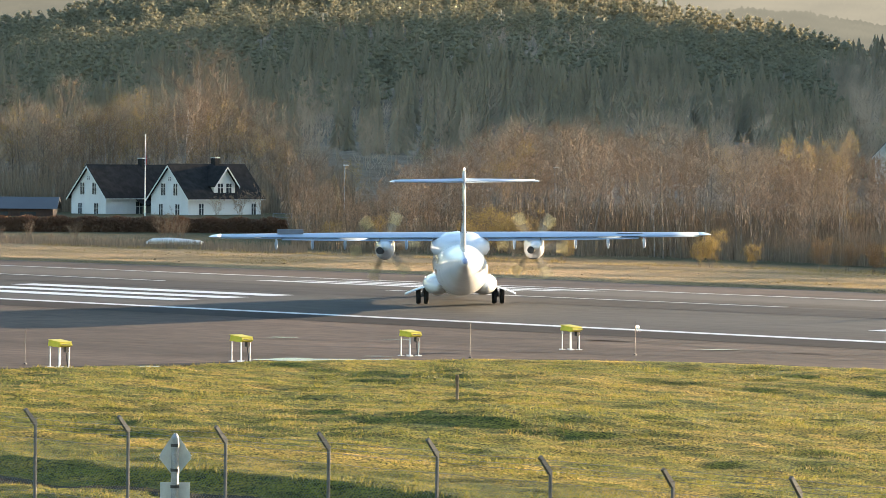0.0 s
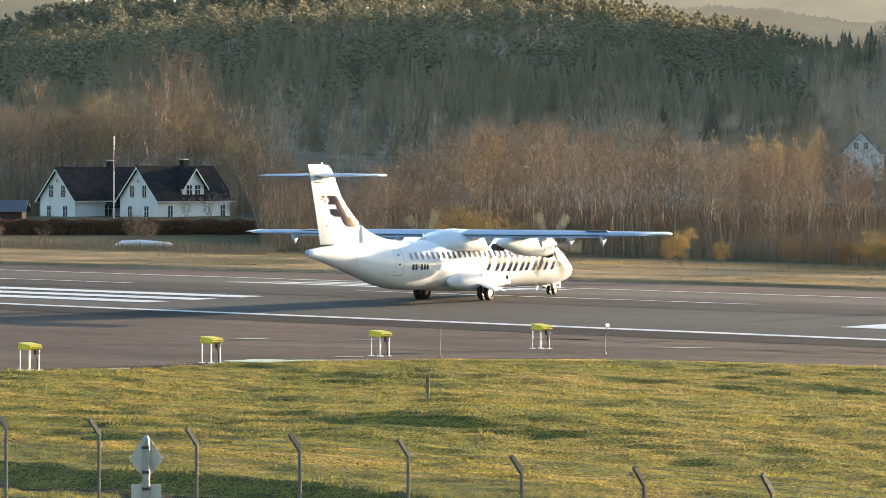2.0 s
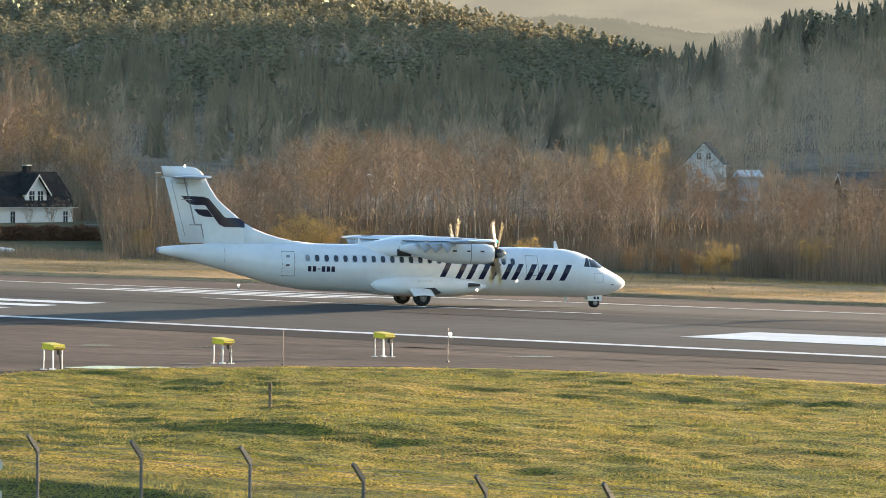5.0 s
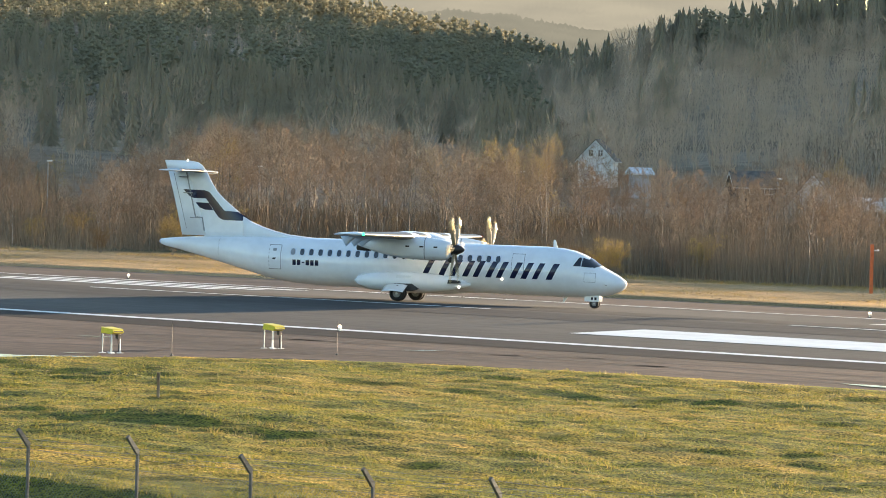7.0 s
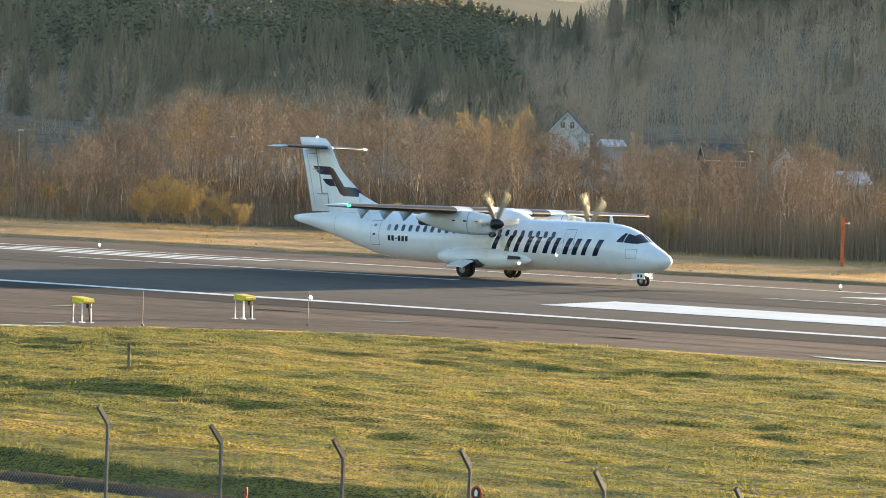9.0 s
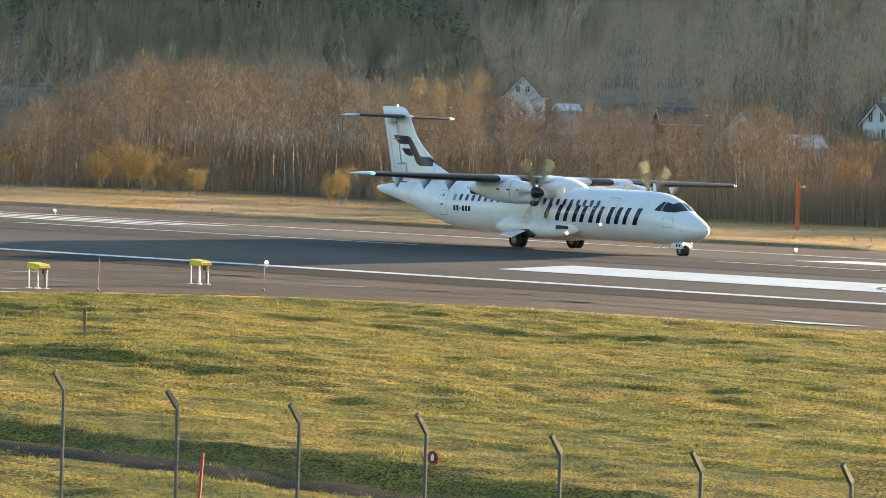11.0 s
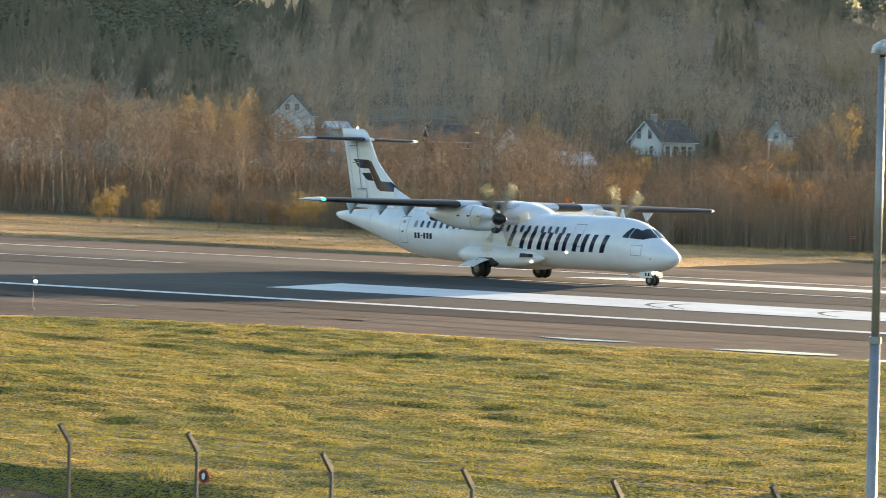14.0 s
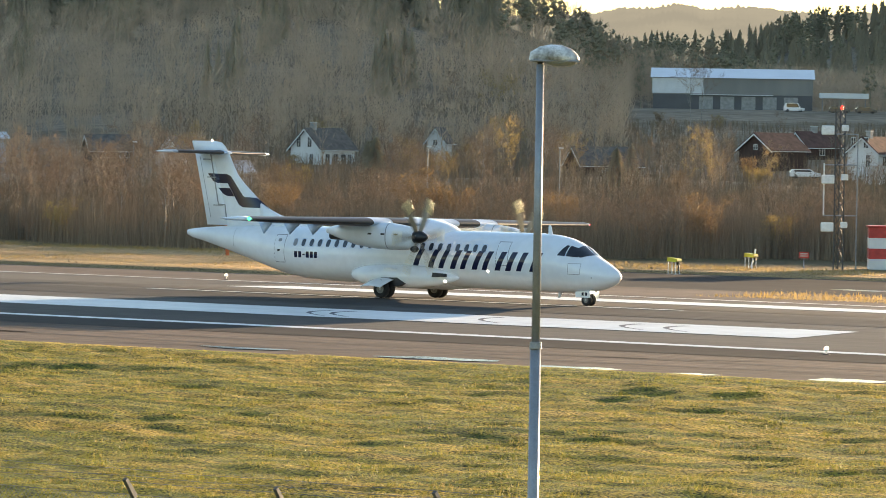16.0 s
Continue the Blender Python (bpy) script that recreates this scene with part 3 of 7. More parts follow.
def section(x):
    for a, b in zip(SECTIONS, SECTIONS[1:]):
        if x <= b[0]:
            q = max(0.0, (x - a[0]) / (b[0] - a[0]))
            top, bot, w = (a[i] + (b[i] - a[i]) * q for i in (1, 2, 3))
            return (top + bot) / 2, (top - bot) / 2, w
    return 1.41, 0.03, 0.04


def skin(x, th, lift=0.0):
    """A point of the fuselage's skin: th degrees from the top, to the left."""
    zc, b, a = section(x)
    t = radians(th)
    return Vector((x, (a + lift) * math.sin(t), zc + (b + lift) * math.cos(t)))


def side_th(x, z):
    zc, b, a = section(x)
    return math.degrees(math.acos(max(-1, min(1, (z - zc) / b))))


def skin_patch(corners, side, lift=0.008, nx=3, nz=4):
    """A four-cornered patch of the skin, its corners given as x and z seen from the side."""
    bm = bmesh.new()
    g = []
    for i in range(nx + 1):
        row = []
        for j in range(nz + 1):
            u, v = i / nx, j / nz
            (x0, z0), (x1, z1), (x2, z2), (x3, z3) = corners
            x = (x0 * (1 - u) + x1 * u) * (1 - v) + (x3 * (1 - u) + x2 * u) * v
            z = (z0 * (1 - u) + z1 * u) * (1 - v) + (z3 * (1 - u) + z2 * u) * v
            row.append(bm.verts.new(skin(x, side * side_th(x, z), lift)))
        g.append(row)
    for i in range(nx):
        for j in range(nz):
            bm.faces.new((g[i][j], g[i + 1][j], g[i + 1][j + 1], g[i][j + 1]))
    return bm


def round_patch(cx, cz, w, h, side, lift=0.01, n=16, power=3.0):
    """A rounded pane on the skin."""
    bm = bmesh.new()
    mid = bm.verts.new(skin(cx, side * side_th(cx, cz), lift))
    ring = []
    for i in range(n):
        t = 2 * math.pi * i / n
        c, s_ = math.cos(t), math.sin(t)
        x = cx + w / 2 * math.copysign(abs(c) ** (2 / power), c)
        z = cz + h / 2 * math.copysign(abs(s_) ** (2 / power), s_)
        ring.append(bm.verts.new(skin(x, side * side_th(x, z), lift)))
    for i in range(n):
        bm.faces.new((mid, ring[i], ring[(i + 1) % n]))
    return bm


def frame_patch(x0, x1, z0, z1, side, w=0.035, lift=0.006):
    bm = bmesh.new()
    def line(a, b, n=6):
        a0 = [bm.verts.new(skin(a[0] + (b[0] - a[0]) * i / n, side * side_th(a[0] + (b[0] - a[0]) * i / n, a[1] + (b[1] - a[1]) * i / n), lift)) for i in range(n + 1)]
        dx, dz = (0, w) if abs(b[0] - a[0]) > abs(b[1] - a[1]) else (w, 0)
        b0 = [bm.verts.new(skin(a[0] + dx + (b[0] - a[0]) * i / n, side * side_th(a[0] + dx + (b[0] - a[0]) * i / n, a[1] + dz + (b[1] - a[1]) * i / n), lift)) for i in range(n + 1)]
        for i in range(n):
            bm.faces.new((a0[i], a0[i + 1], b0[i + 1], b0[i]))
    line((x0, z0), (x1 + w, z0)), line((x0, z1), (x1 + w, z1)), line((x0, z0), (x0, z1)), line((x1, z0), (x1, z1))
    return bm


def airfoil(le, te, y, z, thick, n=10):
    """A wing section's ring, from the trailing edge over the top and back."""
    c = le - te
    up, dn = [], []
    for i in range(n + 1):
        q = (1 - math.cos(math.pi * i / n)) / 2
        t = 5 * thick * (0.2969 * math.sqrt(q) - 0.126 * q - 0.3516 * q * q + 0.2843 * q ** 3 - 0.1036 * q ** 4)
        up.append((le - q * c, y, z + t * c * 1.15))
        dn.append((le - q * c, y, z - t * c * 0.85))
    return up[::-1] + dn[1:-1]


def wheel(parent, x, y, z, r, w, m0=None):
    """A tyre on its rim; it turns about its own axle."""
    hub = new("wheel")
    hub.parent = parent
    hub.matrix_basis = pose(x, y, z)
    prof = [(r * 0.55, -w / 2), (r * 0.86, -w / 2), (r * 0.97, -w * 0.36), (r, -w * 0.15), (r, w * 0.15), (r * 0.97, w * 0.36), (r * 0.86, w / 2), (r * 0.55, w / 2)]
    n = 28
    rings = [[(p * math.cos(2 * math.pi * i / n), q, p * math.sin(2 * math.pi * i / n)) for p, q in prof] for i in range(n)]
    bm = loft(rings + [rings[0]], cap=False)
    part("tyre", bm, TYRE, hub, smooth=True)
    bm = bmesh.new()
    tube_bm(bm, (0, -w * 0.42, 0), (0, w * 0.42, 0), r * 0.50, n=20)
    for k in range(6):
        a = 2 * math.pi * k / 6
        for sd in (-1, 1):
            tube_bm(bm, (r * 0.36 * math.cos(a), sd * w * 0.42, r * 0.36 * math.sin(a)), (r * 0.36 * math.cos(a), sd * w * 0.47, r * 0.36 * math.sin(a)), r * 0.08, n=6)
    part("rim", bm, HUB, hub)
    return hub


def build_airliner():
    ac = empty("airliner", pose(0, 230, 0), "white twin-propeller airliner with a high wing and navy tail emblem", "airplane")
    # fuselage
    n = 40
    rings = []
    xs = sorted({s[0] for s in SECTIONS} | {-11 + i for i in range(20)} | {8.5, 9.3, 9.85, 10.35, 10.85, 11.35, 11.8, 12.2})
    for x in xs:
        rings.append([tuple(skin(x, 360 * i / n)) for i in range(n)])
    fus = part("fuselage", loft(rings), WHITE_PAINT, ac, smooth=True)
    bm = bmesh.new()
    bmesh.ops.create_uvsphere(bm, u_segments=12, v_segments=8, radius=0.15, matrix=Matrix.Translation((-14.58, 0, 2.83)) @ Matrix.Diagonal((0.9, 1, 1, 1)))
    part("tail_light", bm, BLUE_GLASS, fus, "bluish tail light lens", smooth=True)
    for side in (1, -1):
        for i in range(23):
            x = -6.4 + 0.54 * i
            if side < 0 and abs(x - 6.6) < 0.3:
                continue
            part("window", round_patch(x, 2.52, 0.25, 0.36, side), SEAM if i == 0 else WINDOW_DARK, fus)
            part("window_frame", frame_patch(x - 0.16, x + 0.13, 2.32, 2.70, side, 0.02, 0.004), WING_SKY_GREY, fus)
        for x0, x1, z0, z1 in ((-7.85, -7.15, 1.5, 2.85), (6.25, 6.95, 1.75, 2.85)):
            part("door", skin_patch([(x0, z0), (x1, z0), (x1, z1), (x0, z1)], side, 0.004, 3, 8), WHITE_PAINT, fus, smooth=True)
            part("door_seam", frame_patch(x0, x1, z0, z1, side), SEAM, fus)
        part("door_handle", skin_patch([(-7.65, 2.05), (-7.45, 2.05), (-7.40, 2.15), (-7.6, 2.15)], side, 0.012, 1, 1), DARK_METAL, fus)
        part("door_pane", round_patch(-7.5, 2.60, 0.24, 0.16, side, 0.012), SEAM, fus)
        part("service_panel", frame_patch(10.35, 10.95, 1.45, 1.95, side, 0.02), SEAM, fus)
        part("panel_seam", frame_patch(-11.0, -10.98, 2.2, 3.1, side, 0.01), SEAM, fus)
        part("pitot", tube(skin(11.5, side * 100, -0.02), skin(11.5, side * 100, 0.12) + Vector((0.1, 0, 0)), 0.02, n=6), DARK_METAL, fus)
        # airline lettering as slanted strokes, registration as bars
        x = 1.15
        for wid, gap in ((0.32, 0.54), (0.32, 0.28), (0.30, 0.36), (0.32, 0.24), (0.30, 0.36), (0.32, 0.24), (0.30, 0.42), (0.32, 0.26), (0.32, 0.28), (0.30, 0.42), (0.34, 0.0)):
            k = 0.44
            part("livery_stroke", skin_patch([(x, 1.51), (x + wid, 1.51), (x + wid + k, 2.40), (x + k, 2.40)], side, 0.009, 1, 8), LIVERY, fus, "navy slanted livery stroke")
            x += (wid + gap) * 1.085
        x = -6.4
        for wid in (0.2, 0.2, 0.16, 0.2, 0.2, 0.2):
            hgt = 0.06 if wid == 0.16 else 0.30
            zc = 1.93
            part("registration_bar", skin_patch([(x, zc - hgt / 2), (x + wid, zc - hgt / 2), (x + wid, zc + hgt / 2), (x, zc + hgt / 2)], side, 0.009, 1, 3), LIVERY, fus)
            x += wid + 0.075
        # flight deck glass: side panes and windscreen
        for c in ([(9.72, 2.32), (10.12, 2.30), (10.12, 2.78), (9.98, 2.80)], [(10.16, 2.30), (10.72, 2.25), (10.62, 2.64), (10.16, 2.78)]):
            part("flight_deck_window", skin_patch(c, side, 0.010, 4, 4), COCKPIT_GLASS, fus, "dark flight deck glass")
        bm = bmesh.new()
        g = []
        for i in range(7):
            row = []
            for j in range(5):
                th = side * (3 + 47 * i / 6)
                f = j / 4
                xa, xb = 10.50 - 0.06 * (i / 6) ** 2, 11.12 - 0.30 * (i / 6) ** 2
                row.append(bm.verts.new(skin(xa + (xb - xa) * f, th, 0.010)))
            g.append(row)
        for i in range(6):
            for j in range(4):
                bm.faces.new((g[i][j], g[i + 1][j], g[i + 1][j + 1], g[i][j + 1]))
        part("windscreen", bm, COCKPIT_GLASS, fus, "dark flight deck glass")
    # fairings round the wheels, bulging from the belly
    for side in (1, -1):
        rings = []
        for x, w, h in ((-2.75, 0.05, 0.05), (-2.5, 0.30, 0.25), (-1.8, 0.55, 0.42), (-0.8, 0.72, 0.50), (0.6, 0.76, 0.52), (1.8, 0.70, 0.48), (2.8, 0.52, 0.36), (3.5, 0.30, 0.22), (3.95, 0.05, 0.05)):
            rings.append([(x, side * (1.25 + w * math.cos(2 * math.pi * i / 20)), 1.12 + h * 1.12 * math.sin(2 * math.pi * i / 20) - 0.05) for i in range(20)])
        fair = part("gear_fairing", loft(rings), WHITE_PAINT, ac, smooth=True)
        part("air_inlet", prism([(2.75, 1.08), (3.45, 1.12), (3.42, 1.26), (2.80, 1.30)], side * 1.55, side * 1.86), DARK_METAL, fair)
        bm = bmesh.new()
        bmesh.ops.create_uvsphere(bm, u_segments=10, v_segments=6, radius=0.1, matrix=Matrix.Translation((3.35, side * 1.55, 0.9)) @ Matrix.Diagonal((0.6, 1, 0.8, 1)))
        part("landing_light", bm, LAND_GLOW, fair, smooth=True)
    rings = []
    for x, w, zb in ((-3.4, 0.3, 0.75), (-2.0, 0.95, 0.52), (0.0, 1.1, 0.45), (2.2, 1.0, 0.46), (4.0, 0.3, 0.60)):
        rings.append([(x, w * math.cos(math.pi * i / 12), zb + 0.5 - 0.5 * math.sin(math.pi * i / 12)) for i in range(13)] + [(x, -w, zb + 0.9), (x, w, zb + 0.9)])
    part("belly_fairing", loft(rings), WHITE_PAINT, ac, smooth=True)
    # main legs with twin wheels, nose leg
    wheels = []
    for side in (1, -1):
        leg = part("main_leg", tube((0.0, side * 1.75, 1.1), (0.0, side * 2.05, 0.44), 0.10), METAL, ac)
        part("axle", tube((0, side * 1.72, 0.44), (0, side * 2.38, 0.44), 0.07), METAL, leg)
        part("brace", tube((0.55, side * 1.55, 0.95), (0.03, side * 2.0, 0.55), 0.05), DARK_METAL, leg)
        top = []
        for i in range(7):
            q = i / 6
            row = [(0.62 * u - 0.1, side * (1.85 + 1.15 * q), 1.0 - 0.40 * q ** 1.3 - 0.07 * u * u) for u in (-1, -0.7, -0.35, 0, 0.35, 0.7, 1)]
            top.append(row + [(x, y, z - 0.025) for x, y, z in row[::-1]])
        part("leg_door", loft(top), WHITE_PAINT, leg, "thin curved wheel door", smooth=True)
        part("door_stay", prism([(0.3, 0.98), (0.9, 0.72), (0.98, 0.80), (0.42, 1.06)], side * 1.6, side * 1.68), WHITE_PAINT, leg)
        # dark block stands for the shade inside the open wheel bay
        part("bay_shade", prism([(-0.35, 0.62), (0.75, 0.58), (1.15, 0.72), (0.75, 1.0), (-0.25, 0.98)], side * 1.6, side * 2.0), DARK_METAL, leg, "solid dark block in place of the shaded wheel bay")
        part("bay_panel", prism([(-0.20, 1.12), (0.62, 1.10), (0.64, 1.42), (-0.16, 1.44)], side * 1.86, side * 1.93), WHITE_PAINT, leg)
        for off in (-0.21, 0.21):
            wheels.append((wheel(ac, 0, side * 2.05 + off, 0.44, 0.44, 0.26), 0.44))
    leg = part("nose_leg", tube((10.65, 0, 1.0), (10.77, 0, 0.27), 0.07), METAL, ac)
    part("axle", tube((10.77, -0.26, 0.27), (10.77, 0.26, 0.27), 0.045), METAL, leg)
    for side in (1, -1):
        d = part("nose_door", box(10.25, 11.1, side * 0.34, side * 0.37, 0.38, 0.72), WHITE_PAINT, leg)
        for k in range(2):
            part("registration_bar", box(10.62 + 0.2 * k, 10.74 + 0.2 * k, side * 0.372, side * 0.378, 0.47, 0.62), LIVERY, d)
        wheels.append((wheel(ac, 10.77, side * 0.17, 0.27, 0.27, 0.17), 0.27))
    for y in (-0.12, 0.12):
        bm = bmesh.new()
        bmesh.ops.create_uvsphere(bm, u_segments=10, v_segments=6, radius=0.075, matrix=Matrix.Translation((10.95, y, 0.66)))
        part("taxi_light", bm, LAMP_GLOW, leg, smooth=True)
    # wing: straight middle, tapered outer panels
    def wing_ring(y):
        q = max(0, (abs(y) - 4.7) / (13.4 - 4.7))
        le, te = 1.50 - 0.55 * q, -1.02 + 0.34 * q
        return le, te, 3.62 + 0.06 * q, 0.17 - 0.04 * q
    ys = [-12.9, -11.5, -9.0, -6.5, -4.7, -2.5, 0, 2.5, 4.7, 6.5, 9.0, 11.5, 12.9]
    rings = [airfoil(*wing_ring(y)[:2], y, wing_ring(y)[2], wing_ring(y)[3]) for y in ys]
    wing = part("wing", loft(rings), WING_SKY_GREY, ac, smooth=True)
    for side in (1, -1):
        le, te, z, t = wing_ring(12.9)
        tip = [airfoil(le - d0, te + d1, side * y, z + 0.01, t * th) for y, d0, d1, th in ((12.9, 0, 0, 1), (13.12, 0.09, 0.0, 0.95), (13.30, 0.27, 0.03, 0.85), (13.44, 0.52, 0.12, 0.7), (13.52, 0.76, 0.26, 0.55), (13.56, 0.95, 0.45, 0.3))]
        part("wing_tip", loft(tip), WHITE_PAINT, wing, smooth=True)
        bm = bmesh.new()
        bmesh.ops.create_uvsphere(bm, u_segments=10, v_segments=6, radius=0.09 if side < 0 else 0.04, matrix=Matrix.Translation((le - 0.06, side * 13.0, z + 0.02)))
        part("navigation_light", bm, GREEN_GLOW if side < 0 else RED_GLOW, wing, smooth=True)
        for a, b in ((1.75, 3.35), (4.75, 12.85)):
            rs = []
            for i in range(9):
                y = side * (a + (b - a) * i / 8)
                le, te, z, t = wing_ring(y)
                rg = airfoil(le + 0.012, te, y, z, t * 1.03, 14)
                rg = [rg[k] for k in range(9, 20)]
                rs.append(rg)
            bm = bmesh.new()
            vv = [[bm.verts.new(p) for p in r] for r in rs]
            for p, q in zip(vv, vv[1:]):
                for k in range(len(p) - 1):
                    bm.faces.new((p[k], p[k + 1], q[k + 1], q[k]))
            part("deicing_boot", bm, BOOT_BLACK, wing, "black rubber leading edge boot", smooth=True)
        # flaps a little down, aileron, hinge fairings
        for a, b, drop, nm in ((1.5, 4.3, 10, "flap"), (4.35, 9.6, 10, "flap"), (9.66, 12.85, 1, "aileron")):
            rs = []
            for y in (a, (a + b) / 2, b):
                le, te, z, t = wing_ring(y)
                c = (le - te) * 0.30
                rg = airfoil(0, -c, 0, 0, 0.16)
                ca, sa = math.cos(radians(drop)), math.sin(radians(drop))
                rs.append([(te + c * 0.86 + p[0] * ca + p[2] * sa, side * y, z - 0.05 + p[0] * sa + p[2] * ca) for p in rg])
            part(nm, loft(rs), WING_SKY_GREY, wing, smooth=True)
        for y, ln in ((2.9, 1.15), (6.2, 1.15), (7.95, 1.1), (9.9, 0.9)):
            le, te, z, t = wing_ring(y)
            rs = []
            for q, w, h in ((0, 0.02, 0.02), (0.28, 0.08, 0.15), (0.62, 0.085, 0.34), (0.8, 0.07, 0.19), (1.0, 0.02, 0.02)):
                rs.append([(te + ln * 0.55 - ln * q, side * y + w * math.cos(2 * math.pi * i / 10), z - 0.10 - h * (1 + math.sin(2 * math.pi * i / 10)) * 0.85) for i in range(10)])
            part("hinge_fairing", loft(rs), WING_SKY_GREY, wing, smooth=True)
    spoilers = []
    for side in (1, -1):
        spoilers.append(part("spoiler", box(-0.34, 0.0, -0.70, 0.70, -0.02, 0.02, bevel=0.008), SEAM, wing, "grey hinged spoiler panel", m=pose(0.0, side * 9.15, 3.79)))
    # wing root fairing over the fuselage
    rs = []
    for x, w, zt in ((2.9, 0.25, 3.30), (2.2, 1.05, 3.62), (1.3, 1.5, 3.86), (0, 1.62, 3.92), (-1.2, 1.55, 3.80), (-2.2, 1.1, 3.55), (-3.6, 0.3, 3.32)):
        rs.append([(x, w * math.cos(math.pi * i / 14), 2.95 + (zt - 2.95) * math.sin(math.pi * i / 14) ** 0.7) for i in range(15)] + [(x, -w * 0.9, 2.7), (x, w * 0.9, 2.7)])
    part("wing_fairing", loft(rs), WHITE_PAINT, ac, smooth=True)
    # engines and six-bladed propellers
    props = []
    for side in (1, -1):
        y0 = side * 4.05
        rs = []
        for x, w, zt, zb in ((3.50, 0.30, 3.30, 2.62), (3.42, 0.42, 3.42, 2.46), (3.0, 0.50, 3.52, 2.38), (2.0, 0.54, 3.64, 2.36), (1.0, 0.54, 3.66, 2.40), (0.0, 0.50, 3.60, 2.52), (-0.8, 0.42, 3.50, 2.72), (-1.5, 0.30, 3.42, 2.92), (-1.9, 0.18, 3.32, 3.05)):
            zc, h = (zt + zb) / 2, (zt - zb) / 2
            rs.append([(x, y0 + w * math.copysign(abs(math.cos(2 * math.pi * i / 24)) ** 0.8, math.cos(2 * math.pi * i / 24)), zc + h * math.copysign(abs(math.sin(2 * math.pi * i / 24)) ** 0.8, math.sin(2 * math.pi * i / 24))) for i in range(24)])
        eng = part("engine_nacelle", loft(rs), WHITE_PAINT, ac, smooth=True)
        part("exhaust", tube((-1.2, y0 + 0.22, 2.95), (-1.95, y0 + 0.30, 2.95), 0.22, 0.19, 14), SOOT, eng, "dark sooty exhaust pipe")
        bm = bmesh.new()
        bmesh.ops.create_uvsphere(bm, u_segments=16, v_segments=10, radius=1, matrix=Matrix.Translation((3.45, y0, 2.42)) @ Matrix.Diagonal((0.14, 0.28, 0.16, 1)))
        part("air_intake", bm, SOOT, eng, "dark oval air intake", smooth=True)
        ring = [[(2.05 + dx, y0 + 0.548 * math.copysign(abs(math.cos(2 * math.pi * i / 24)) ** 0.8, math.cos(2 * math.pi * i / 24)), 3.0 + 0.646 * math.copysign(abs(math.sin(2 * math.pi * i / 24)) ** 0.8, math.sin(2 * math.pi * i / 24))) for i in range(24)] for dx in (0, 0.05)]
        part("cowl_seam", loft(ring, cap=False), SEAM, eng)
        for k in range(3):
            part("cowl_vent", box(1.0 + 0.8 * k, 1.22 + 0.8 * k, y0 + side * 0.53, y0 + side * 0.552, 3.05, 3.13), SOOT, eng)
        prop = new("propeller")
        prop.parent = ac
        prop.matrix_basis = pose(3.62, y0, 3.0)
        bm = bmesh.new()
        sp = [[(x, r * math.cos(2 * math.pi * i / 18), r * math.sin(2 * math.pi * i / 18)) for i in range(18)] for x, r in ((-0.12, 0.30), (0.05, 0.31), (0.25, 0.27), (0.45, 0.18), (0.58, 0.08), (0.62, 0.01))]
        part("spinner", loft(sp), BOOT_BLACK, prop, smooth=True)
        for k in range(6):
            rs, rt = [], []
            for r, c, tw in ((0.2, 0.18, 70), (0.5, 0.26, 58), (0.9, 0.34, 45), (1.3, 0.36, 36), (1.65, 0.32, 30), (1.85, 0.26, 27), (1.965, 0.12, 26)):
                a = radians(tw)
                ring = []
                for i in range(10):
                    t = 2 * math.pi * i / 10
                    u, v = c / 2 * math.cos(t), 0.025 * math.sin(t)
                    ring.append((u * math.sin(a) * 0.9 + v * math.cos(a) + 0.05, u * math.cos(a) - v * math.sin(a), r))
                rs.append(ring)
            bl = part("blade", loft(rs), BLADE, prop, smooth=True, m=pose(0, 0, 0, 60 * k))
            # yellow carried inward from the tip paints on the blade's sunlit gold
            bm = loft([[(p[0] + 0.004 * (1 if p[0] > 0.05 else -1), p[1] * 1.02, p[2] + 0.004) for p in r] for r in rs[3:]])
            part("blade_sun_gold", bm, BLADE_TIP_SUNLIT, bl, "pale yellow blade tip, extended as painted sunlit gold", smooth=True)
        props.append(prop)
    # fin, rudder, dorsal fin
    def fin_ring(z, le, te, t):
        return [(p[0], p[2], z) for p in airfoil(le, te, 0, 0, t)]
    FIN = [(3.0, -9.3, -12.05, 0.10), (3.5, -9.3, -12.1, 0.10), (4.1, -9.35, -12.28, 0.10), (4.45, -9.80, -12.38, 0.10), (5.3, -10.88, -12.66, 0.105), (5.75, -11.36, -12.82, 0.11), (6.3, -11.72, -13.0, 0.115), (6.85, -12.02, -13.2, 0.12)]
    rs = [fin_ring(*r) for r in FIN]
    fin = part("fin", loft(rs), WHITE_PAINT, ac, smooth=True)
    rs = [fin_ring(6.85, -12.0, -14.35, 0.09), fin_ring(7.2, -12.3, -14.48, 0.085), fin_ring(7.38, -12.55, -14.54, 0.07), fin_ring(7.45, -13.0, -14.56, 0.03)]
    part("fin_cap", loft(rs), WHITE_PAINT, fin, smooth=True)
    part("fin_beacon", tube((-13.2, 0, 7.44), (-13.2, 0, 7.54), 0.06, 0.03), LAND_GLOW, fin)
    rs = [fin_ring(3.24, -11.94, -13.38, 0.13), fin_ring(4.6, -12.36, -13.72, 0.12), fin_ring(5.8, -12.77, -14.04, 0.11), fin_ring(6.83, -13.13, -14.33, 0.10)]
    part("rudder", loft(rs), WHITE_PAINT, fin, smooth=True)
    for z in (4.2, 5.6, 6.5):
        part("hinge", box(-12.9 - (z - 4.2) * 0.33, -12.35 - (z - 4.2) * 0.33, -0.14, 0.14, z, z + 0.05), SEAM, fin)
    rs = []
